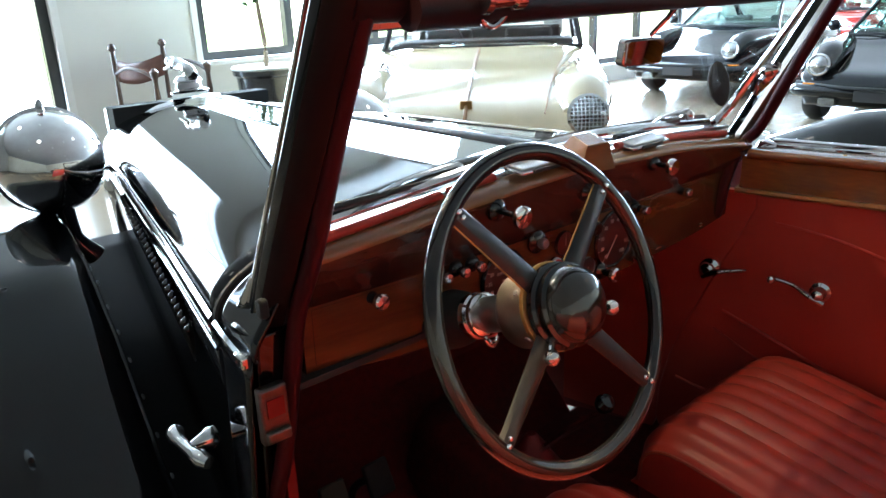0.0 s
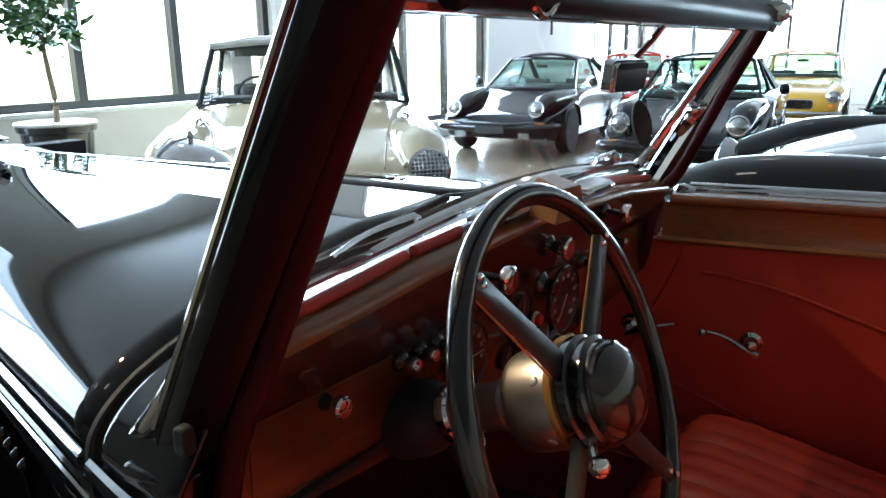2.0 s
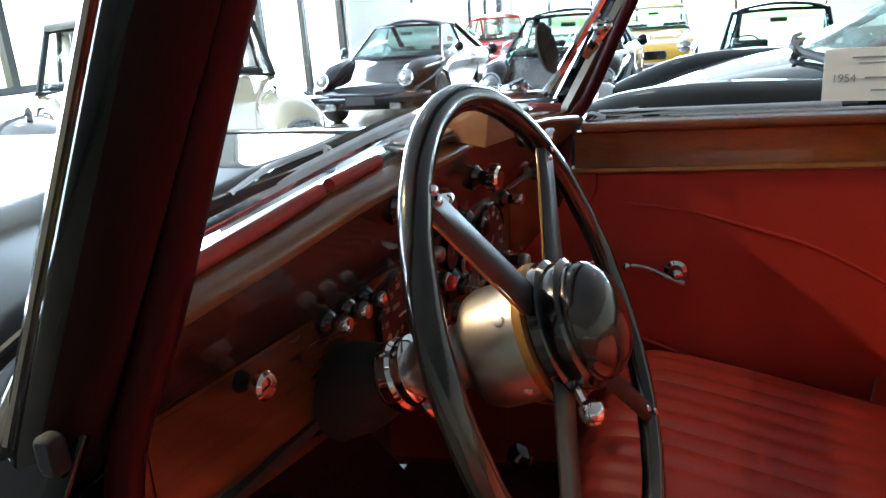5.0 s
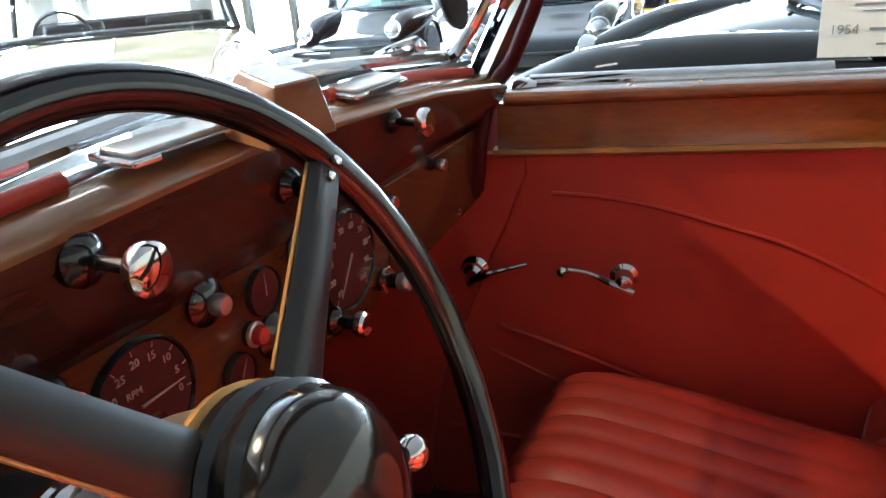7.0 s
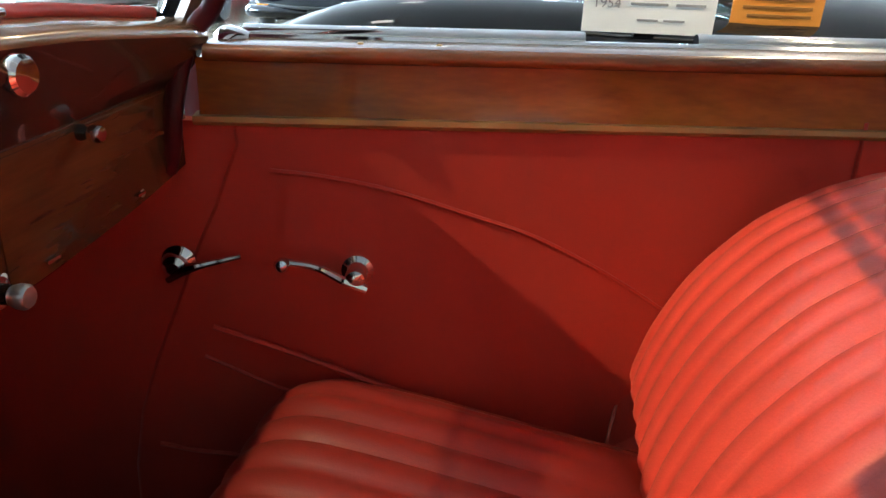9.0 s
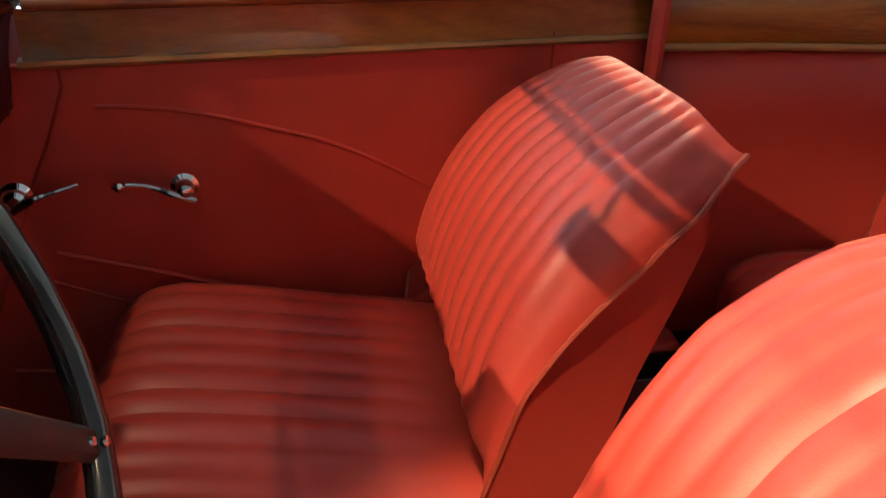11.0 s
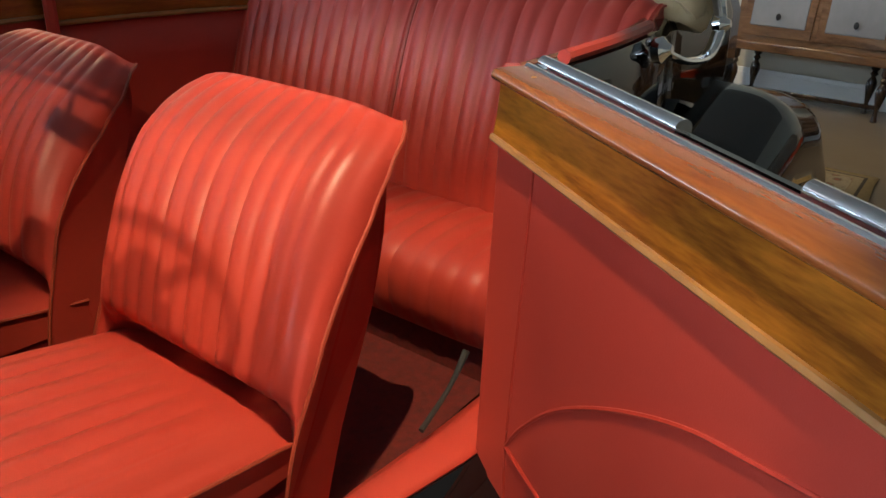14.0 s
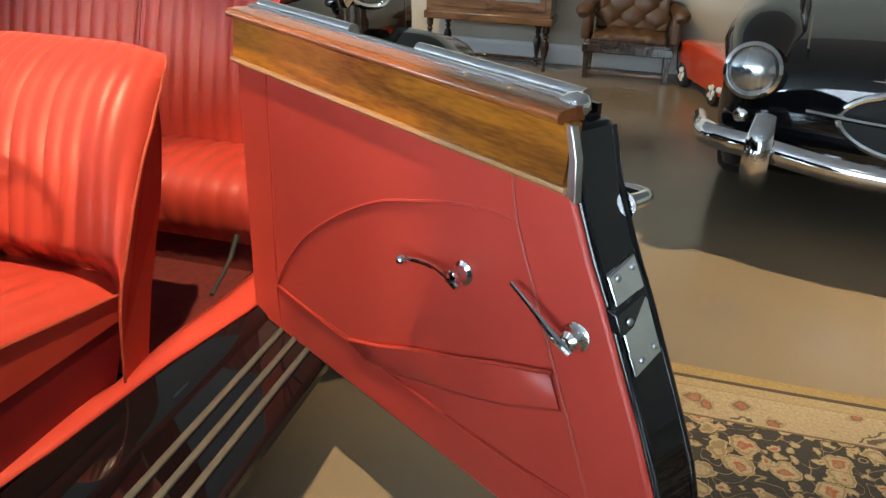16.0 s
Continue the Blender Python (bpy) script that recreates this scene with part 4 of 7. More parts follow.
# driving mirror on its stalk
top = screen(0.0, 1.296, -0.01)
mir = part("mirror_stalk", tube(fresh(), [top, (-0.008, 0.095, 1.275), (-0.02, 0.110, 1.255)], 0.004, 8, 4), CHROME, car)
mm = Matrix.Translation((-0.030, 0.112, 1.233)) @ pose(0, 0, 0, 8, 0, -9)
bm = fresh()
prism(bm, rounded(0.077, 0.038, 0.006), lambda a, n, b: mm @ Vector((a, n, b)), 0.0, 0.018)
part("mirror_back", bm, CHROME, mir, bevel=0.003)
part("mirror_glass", prism(fresh(), rounded(0.072, 0.033, 0.005), lambda a, n, b: mm @ Vector((a, n, b)), -0.003, -0.0005), material("mirror_silver", (0.9, 0.9, 0.9), 0.03, 1.0, rough_var=0.01), mir, smooth=False)

# ---- dashboard ----
def dash_top(x):
    return lerp([-0.52, -0.40, -0.29, -0.15, -0.05, 0.1, 0.2, 0.3, 0.45, 0.53], [1.030, 1.040, 1.051, 1.058, 1.061, 1.054, 1.049, 1.042, 1.024, 1.014], x)


def set_back(x):
    return lerp([-0.53, -0.40, -0.25, -0.10], [0.020, 0.012, 0.004, 0.0], x)


def face_y(x, z):
    """Depth of the dashboard's face: a rolled upper part over an upright panel."""
    f = (z - 0.945) / (dash_top(x) - 0.018 - 0.945)
    y = lerp([0, 0.35, 0.7, 1], [0.250, 0.236, 0.222, 0.214], f) if f > 0 else lerp([0.815, 0.83, 0.93, 0.945], [0.257, 0.256, 0.254, 0.253], z)
    return y + set_back(x)


def dash_low(x):
    return 0.815 + 0.030 * abs(x / 0.53) ** 3


xs = np.linspace(-0.53, 0.53, 41)
bm = loft(fresh(), [[Vector((x, min(y + set_back(x), 0.264), z)) for y, z in ((0.264, dash_top(x)), (0.245, dash_top(x) + 0.002), (0.222, dash_top(x) - 0.006), (0.214, dash_top(x) - 0.018))] for x in xs], closed=False)
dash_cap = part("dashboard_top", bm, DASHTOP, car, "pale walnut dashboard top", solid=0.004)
bm = fresh()
rows = []
for x in xs:
    zs = [0.945 + (dash_top(x) - 0.018 - 0.945) * k / 6 for k in range(7)]
    rows.append([Vector((x, face_y(x, z), z)) for z in zs[::-1]] + [Vector((x, 0.256 + set_back(x), 0.938)), Vector((x, 0.275 + set_back(x), 0.938)), Vector((x, 0.262, dash_top(x) - 0.018))])
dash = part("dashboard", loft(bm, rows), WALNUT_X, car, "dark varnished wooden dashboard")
bm = fresh()
rows = []
for x in xs:
    zs = [dash_low(x) + (0.943 - dash_low(x)) * k / 6 for k in range(7)]
    rows.append([Vector((x, face_y(x, z), z)) for z in zs[::-1]] + [Vector((x, 0.262 + set_back(x), dash_low(x) - 0.005)), Vector((x, 0.272 + set_back(x), dash_low(x) - 0.003)), Vector((x, 0.272 + set_back(x), 0.943))])
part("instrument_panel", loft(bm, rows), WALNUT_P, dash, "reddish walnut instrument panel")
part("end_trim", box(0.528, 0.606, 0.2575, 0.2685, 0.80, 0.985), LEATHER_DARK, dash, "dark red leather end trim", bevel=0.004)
pts = lambda a, b: [(x, 0.247 + 0.3 * set_back(x), dash_top(x) + 0.006) for x in np.linspace(a, b, 9)]
part("crash_roll", tube(fresh(), pts(-0.50, -0.305), 0.0066, 10, 2), WELT, dash, "red padded roll")
part("crash_roll", tube(fresh(), pts(-0.290, -0.20), 0.0066, 10, 2), WELT, dash)
part("crash_roll", tube(fresh(), pts(0.10, 0.22), 0.0066, 10, 2), WELT, dash)
part("crash_roll", tube(fresh(), pts(0.235, 0.47), 0.0066, 10, 2), WELT, dash)
FACE = lambda x, z: Vector((x, face_y(x, z), z))
BACK = (0, -1, -0.02)
# ash trays on top
for x in (-0.115, 0.165):
    z = dash_top(x) + 0.004
    m = Matrix.Translation((x, 0.238, z)) @ pose(0, 0, 0, 6, 0, 0)
    a = part("ash_tray", prism(fresh(), rounded(0.112, 0.042, 0.004), lambda p, n, q: m @ Vector((p, q, n)), 0.0, 0.006), CHROME, dash, "chromed ash tray lid", bevel=0.002)
    part("lid", prism(fresh(), rounded(0.100, 0.032, 0.004), lambda p, n, q: m @ Vector((p, q, n)), 0.006, 0.010), SILVER, a, bevel=0.0015)
    part("pull", box(-0.03, 0.03, -0.023, -0.020, 0.001, 0.006, m), RUBBER, a, smooth=False)
# faceted wooden case in the middle
bm = loft(fresh(), [[Vector(p) for p in ring] for ring in (
    [(-0.082, 0.180, 1.052), (-0.002, 0.172, 1.050), (0.012, 0.250, 1.060), (-0.066, 0.256, 1.062)],
    [(-0.068, 0.178, 1.096), (-0.017, 0.175, 1.095), (-0.014, 0.218, 1.106), (-0.053, 0.220, 1.106)])])
part("dash_case", bm, DASHTOP, dash, "faceted pale wooden case", smooth=False, bevel=0.0015)


def knob(x, z, reach, r, head, mat=CHROME, collar=0.02, name="pull_knob", label=""):
    at = FACE(x, z)
    k = part(name, lathe(fresh(), [(collar, -0.004), (collar, 0.004), (collar * 0.7, 0.009), (r, 0.011), (r, reach)], axis_pose(at, BACK), 20), BAKELITE, dash, label)
    p = at + Vector(BACK).normalized() * reach
    part("knob_head", lathe(fresh(), [(r, -0.002), (head * 0.9, 0.001), (head, 0.004), (head, 0.010), (head * 0.8, 0.013), (0.001, 0.014)], axis_pose(p, BACK), 20), mat, k)
    return k


def gauge(x, z, r, numbers=(), a0=0.0, a1=0.0, needle=None, bezel=True):
    at = FACE(x, z) + Vector((0, -0.002, 0))
    g = part("gauge", lathe(fresh(), [(r * 1.06, -0.004), (r * 1.07, 0.002), (r * 1.03, 0.005), (r * 1.0, 0.003), (r * 0.99, 0.001), (0.001, 0.001)], axis_pose(at, BACK), 32), BAKELITE if bezel else CHROME, dash)
    part("dial", lathe(fresh(), [(r * 0.98, 0.001), (r * 0.97, 0.0025), (0.001, 0.0026)], axis_pose(at, BACK), 32), DIAL, g)
    right, up, out = Vector((1, 0, 0)), Vector((0, -0.02, 1)).normalized(), Vector(BACK).normalized()
    face = Matrix(((right.x, up.x, out.x, 0), (right.y, up.y, out.y, 0), (right.z, up.z, out.z, 0), (0, 0, 0, 1)))
    for k, word in enumerate(numbers):
        a = radians(a0 + (a1 - a0) * k / max(len(numbers) - 1, 1))
        c = at + out * 0.0032 + r * 0.72 * (math.cos(a) * right + math.sin(a) * up)
        lettering(word, r * 0.19, Matrix.Translation(c) @ face, IVORY, g, "dial_number")
        q0, q1 = [at + out * 0.0032 + r * f * (math.cos(a) * right + math.sin(a) * up) for f in (0.86, 0.95)]
        part("tick", tube(fresh(), [q0, q1], r * 0.014, 4), IVORY, g)
    if needle is not None:
        a = radians(needle)
        part("needle", tube(fresh(), [at + out * 0.0045 - r * 0.15 * (math.cos(a) * right + math.sin(a) * up), at + out * 0.0045 + r * 0.8 * (math.cos(a) * right + math.sin(a) * up)], [r * 0.03, r * 0.012], 5), IVORY, g)
    return g, at, face


g, at, face = gauge(-0.174, 0.890, 0.046, ["0", "5", "10", "15", "20", "25", "30", "35", "40", "45", "50"], -12, 262, 0)
lettering("RPM", 0.008, Matrix.Translation(at + Vector((-0.010, -0.0035, 0.012))) @ face, IVORY, g, "dial_word")
part("clock_dial", lathe(fresh(), [(0.011, 0.0028), (0.010, 0.0034), (0.001, 0.0034)], axis_pose(at + Vector((0.004, 0, -0.023)), BACK), 20), BAKELITE, g)
part("clock_needle", tube(fresh(), [at + Vector((-0.012, -0.0045, -0.014)), at + Vector((-0.026, -0.0045, -0.024))], 0.0007, 5), IVORY, g)
gauge(0.110, 0.888, 0.051, ["10", "20", "30", "40", "50", "60", "70", "80", "90", "100"], 230, -50, 235)
gauge(-0.030, 0.914, 0.021, (), needle=90)
gauge(0.034, 0.852, 0.019, (), needle=250, bezel=False)
gauge(-0.076, 0.857, 0.018, (), needle=60)
s = knob(-0.100, 0.935, 0.010, 0.008, 0.009, SILVER, 0.020, "starter_button", "black starter button")
at = FACE(-0.100, 0.935)
for k, ch in enumerate("STARTER"):
    a = radians(150 - 20 * k)
    lettering(ch, 0.0055, Matrix.Translation(at + Vector((0.0150 * math.cos(a), -0.0062, 0.0150 * math.sin(a)))) @ face @ Matrix.Rotation(a - math.pi / 2, 4, "Z"), IVORY, s, "starter_letter")
# long chrome pulls high on the face
knob(-0.222, 1.021, 0.046, 0.0045, 0.0165, CHROME, 0.017, "wiper_knob", "chrome pull knob")
knob(0.172, 1.021, 0.032, 0.0045, 0.0150, CHROME, 0.013, "wiper_knob", "chrome pull knob")
k = knob(-0.008, 1.004, 0.022, 0.009, 0.0155, CHROME, 0.016, "fluted_knob", "fluted chrome knob")
p = FACE(-0.008, 1.004) + Vector(BACK).normalized() * 0.022
for j in range(12):
    a = math.pi * j / 6
    q = p + Vector((0.0155 * math.cos(a), 0, 0.0155 * math.sin(a)))
    part("flute", tube(fresh(), [q + Vector((0, -0.001, 0)), q + Vector((0, -0.011, 0))], 0.0024, 6), CHROME, k)
k = knob(0.077, 0.834, 0.026, 0.007, 0.0135, CHROME, 0.016, "heater_knob", "chrome heater knob")
at = FACE(0.077, 0.834)
for j in range(9):
    a = radians(20 + 20 * j)
    part("ring_mark", box(-0.0016, 0.0016, -0.0006, 0.0, -0.001, 0.001, Matrix.Translation(at + Vector((0.0135 * math.cos(a), -0.0045, 0.0135 * math.sin(a)))) @ Matrix.Rotation(math.pi / 2 - a, 4, "Y")), IVORY, k, smooth=False)
k = knob(0.182, 0.836, 0.024, 0.009, 0.011, SILVER, 0.013, "pull_knob", "black knob with a bright collar")
part("bright_collar", lathe(fresh(), [(0.012, 0.004), (0.0145, 0.005), (0.0145, 0.009), (0.010, 0.010)], axis_pose(FACE(0.182, 0.836), BACK), 20), CHROME, k)
knob(0.172, 0.933, 0.020, 0.007, 0.0085, CHROME, 0.013, "pull_knob")
knob(0.032, 0.930, 0.014, 0.013, 0.013, BAKELITE, 0.021, "rotary_switch", "black rotary switch")
knob(-0.019, 0.829, 0.012, 0.010, 0.010, BAKELITE, 0.013, "rotary_switch")
knob(0.326, 0.934, 0.012, 0.005, 0.0085, CHROME, 0.008, "glovebox_knob")
knob(-0.422, 0.931, 0.016, 0.006, 0.012, CHROME, 0.009, "glovebox_knob")
for x in (-0.306, -0.273, -0.241):
    knob(x, 0.934, 0.014, 0.006, 0.0085, CHROME, 0.013, "switch")
for x, z in ((-0.053, 0.884), (0.007, 0.887)):
    k = knob(x, z, 0.003, 0.007, 0.009, REDGLASS, 0.011, "warning_light", "red warning light")
    part("lamp_ring", lathe(fresh(), [(0.009, 0.004), (0.0115, 0.005), (0.0115, 0.008), (0.0095, 0.009)], axis_pose(FACE(x, z), BACK), 20), SILVER, k)
k = knob(-0.024, 0.868, 0.006, 0.012, 0.011, BAKELITE, 0.022, "ignition_switch", "black ignition and lamp switch")
t = FACE(-0.024, 0.868)
part("ignition_key", tube(fresh(), [t + Vector((0, -0.018, 0)), t + Vector((0.0, -0.030, -0.002)), t + Vector((-0.004, -0.046, -0.008)), t + Vector((-0.008, -0.056, -0.012))], [0.003, 0.0035, 0.0085, 0.0075, 0.003], 10, 4, 0.35), CHROME, k)
for x0, x1 in ((-0.084, -0.039), (-0.001, 0.057)):
    part("label_strip", box(x0, x1, 0.2545, 0.2568, 0.8175, 0.8235), BAKELITE, dash, smooth=False)
    n = int((x1 - x0) / 0.0045)
    for j in range(n):
        if j % 7 != 5:
            part("label_mark", box(x0 + 0.002 + 0.0042 * j, x0 + 0.005 + 0.0042 * j, 0.2538, 0.2546, 0.819, 0.822), IVORY, dash, smooth=False)
for x0, x1 in ((-0.475, -0.450), (-0.385, -0.362), (0.250, 0.268), (0.405, 0.420)):
    part("hinge_clip", box(x0, x1, 0.2515 + set_back(x0), 0.2545 + set_back(x0), dash_low(x0) + 0.012, dash_low(x0) + 0.015), CHROME, dash, smooth=False)
# glove box lids, set slightly proud
for x0, x1 in ((0.205, 0.505), (-0.515, -0.345)):
    rows = []
    for x in np.linspace(x0, x1, 6):
        zs = np.linspace(dash_low(x) + 0.016, 0.939, 6)
        rows.append([FACE(x, z) + Vector((0, -0.0015, 0)) for z in zs] + [FACE(x, z) + Vector((0, 0.004, 0)) for z in zs[::-1]])
    part("glovebox_lid", loft(fresh(), rows), WALNUT_P, dash)
for x in (0.20, 0.42):
    part("dash_screw", lathe(fresh(), [(0.005, 0), (0.001, 0.003)], axis_pose(FACE(x, 0.84), BACK), 8), SILVER, dash)
part("heater_grille", lathe(fresh(), [(0.034, 0), (0.036, 0.006), (0.030, 0.010), (0.001, 0.009)], axis_pose(screen(0.455, 1.10, 0.05), (-0.4, -1, 0.3)) @ Matrix.Diagonal((0.7, 1.25, 1, 1)), 24), RUBBER, car)

# ---- steering ----
AX = Vector((0.026, -1.0, 0.398)).normalized()
C = Vector((-0.286, 0.049, 0.940))
SX = AX.cross(Vector((0, 0, 1))).normalized() * -1
SX = Vector((1, 0, 0)) - AX * AX.x
SX.normalize()
SY = AX.cross(SX)
W = lambda a, r, h: C + r * (math.cos(radians(a)) * SX + math.sin(radians(a)) * SY) + AX * h
bm = fresh()
rings = []
for k in range(72):
    a = 360 * k / 72
    rad, c = (W(a, 1, 0) - C), W(a, 0.203, 0)
    swell = 1 + 0.05 * max(0, math.cos(radians(a * 24)))
    rings.append([c + rad * 0.0118 * math.cos(2 * math.pi * j / 14) + AX * 0.0105 * swell * math.sin(2 * math.pi * j / 14) for j in range(14)])
rings.append(rings[0])
loft(bm, rings, caps=False)
bmesh.ops.remove_doubles(bm, verts=bm.verts, dist=1e-5)
SPOKE = material("black_spoke_paint", (0.010, 0.010, 0.011), 0.38, second=(0.018, 0.017, 0.016), scale=40, rough_var=0.12)
rim = part("steering_wheel", bm, BAKELITE, car, "large thin-rimmed black four-spoke steering wheel")
for a in (41, 130, 219, 311):
    t = (W(a + 90, 1, 0) - C)
    bm = loft(fresh(), [[W(a, r, h) + t * s * w for s, hh in ((-1, 0), (-0.6, 1), (0.6, 1), (1, 0), (0.6, -1), (-0.6, -1)) for h in (0.002 + hh * 0.0045,)] for r, w in ((0.045, 0.0175), (0.09, 0.0155), (0.15, 0.0138), (0.195, 0.013))])
    sp = part("spoke", bm, SPOKE, rim)
    part("spoke_edge", tube(fresh(), [W(a, 0.06, 0.0) + t * 0.0168, W(a, 0.191, 0.0) + t * 0.0130], 0.0012, 6), BRASS, sp, "brassy spoke edge")
    for r in (0.187, 0.197):
        part("spoke_screw", lathe(fresh(), [(0.004, 0), (0.003, 0.002), (0.001, 0.0025)], axis_pose(W(a, r, 0.0065 if r < 0.19 else 0.010), AX), 8), CHROME, sp)
CP = axis_pose(C, AX)
part("hub_bell", lathe(fresh(), [(0.030, -0.085), (0.034, -0.078), (0.049, -0.066), (0.052, -0.058), (0.052, -0.014), (0.047, -0.010)], CP, 36), ALU, rim, "brushed aluminium hub")
for k in range(5):
    a = radians(72 * k + 70)
    part("hub_screw", lathe(fresh(), [(0.005, 0), (0.004, 0.0015), (0.001, 0.002)], axis_pose(W(math.degrees(a), 0.052, -0.026), W(math.degrees(a), 1, 0) - C), 8), SILVER, rim)
part("hub_ring", lathe(fresh(), [(0.036, -0.013), (0.057, -0.013), (0.059, -0.010), (0.059, -0.005), (0.054, -0.003)], CP, 36), BRASS, rim, "tan ring behind the boss")
part("boss", lathe(fresh(), [(0.052, -0.005), (0.057, 0.0), (0.057, 0.008), (0.052, 0.011), (0.054, 0.015), (0.054, 0.023), (0.049, 0.026), (0.050, 0.030), (0.045, 0.042), (0.034, 0.051), (0.018, 0.056), (0.001, 0.057)], CP, 40), BAKELITE, rim, "stepped black bakelite boss")
for a in (-140, -20):
    k = part("hub_lever", tube(fresh(), [W(a, 0.052, 0.012), W(a, 0.070, 0.018), W(a, 0.076, 0.022)], [0.005, 0.004, 0.004], 8, 3), CHROME, rim)
    part("lever_ball", lathe(fresh(), [(0.001, -0.010), (0.006, -0.0085), (0.0098, -0.004), (0.0105, 0.0), (0.0098, 0.004), (0.006, 0.0085), (0.001, 0.010)], axis_pose(W(a, 0.078, 0.023), AX), 16), CHROME, k)
col = part("steering_column", lathe(fresh(), [(0.028, -0.23), (0.028, -0.150), (0.030, -0.148), (0.026, -0.145), (0.026, -0.10), (0.030, -0.085)], CP, 28), ALU, car, "brushed metal steering column")
part("column_collar", lathe(fresh(), [(0.030, -0.165), (0.034, -0.162), (0.034, -0.152), (0.031, -0.149), (0.033, -0.145), (0.033, -0.138), (0.028, -0.135)], CP, 28), CHROME, col)
part("column_boot", lathe(fresh(), [(0.046, -0.235), (0.044, -0.205), (0.040, -0.188), (0.035, -0.176), (0.030, -0.168)], CP, 28), RUBBER, col)
part("column_clip", tube(fresh(), [W(-60, 0.030, -0.150), W(-75, 0.042, -0.145), W(-95, 0.044, -0.14), W(-115, 0.034, -0.138)], 0.004, 8, 4), CHROME, col)

# pedals, gear and brake levers
for x in (-0.37, -0.27):
    p = part("pedal", box(x - 0.028, x + 0.028, 0.50, 0.512, 0.40, 0.47, Matrix.Translation((0, 0.50, 0.43)) @ pose(0, 0, 0, -25) @ Matrix.Translation((0, -0.50, -0.43))), RUBBER, car, bevel=0.004)
    part("pedal_arm", tube(fresh(), [(x, 0.52, 0.43), (x, 0.60, 0.36), (x, 0.64, 0.25)], 0.008, 8, 3), RUBBER, p)
g = part("gear_lever", tube(fresh(), [(0.02, 0.36, 0.42), (0.02, 0.27, 0.52), (0.015, 0.19, 0.60)], [0.008, 0.006, 0.005], 8, 4), CHROME, car)
part("gear_knob", lathe(fresh(), [(0.006, -0.014), (0.016, -0.008), (0.019, 0.002), (0.014, 0.014), (0.001, 0.018)], axis_pose((0.015, 0.19, 0.61), (0, -0.6, 0.8)), 16), BAKELITE, g)
part("gear_gaiter", lathe(fresh(), [(0.06, 0.0), (0.045, 0.02), (0.025, 0.05), (0.010, 0.07)], Matrix.Translation((0.02, 0.37, 0.395)), 16), LEATHER_DARK, g)
part("brake_lever", tube(fresh(), [(-0.58, 0.30, 0.30), (-0.575, 0.22, 0.36), (-0.57, 0.16, 0.40)], [0.008, 0.007, 0.010], 8, 3), CHROME, car)

# ---- seats ----
def flute(s, n):
    """Rounded rolls with sharp valleys, from 0 to 1."""
    return abs(math.sin(math.pi * n * s)) ** 0.85


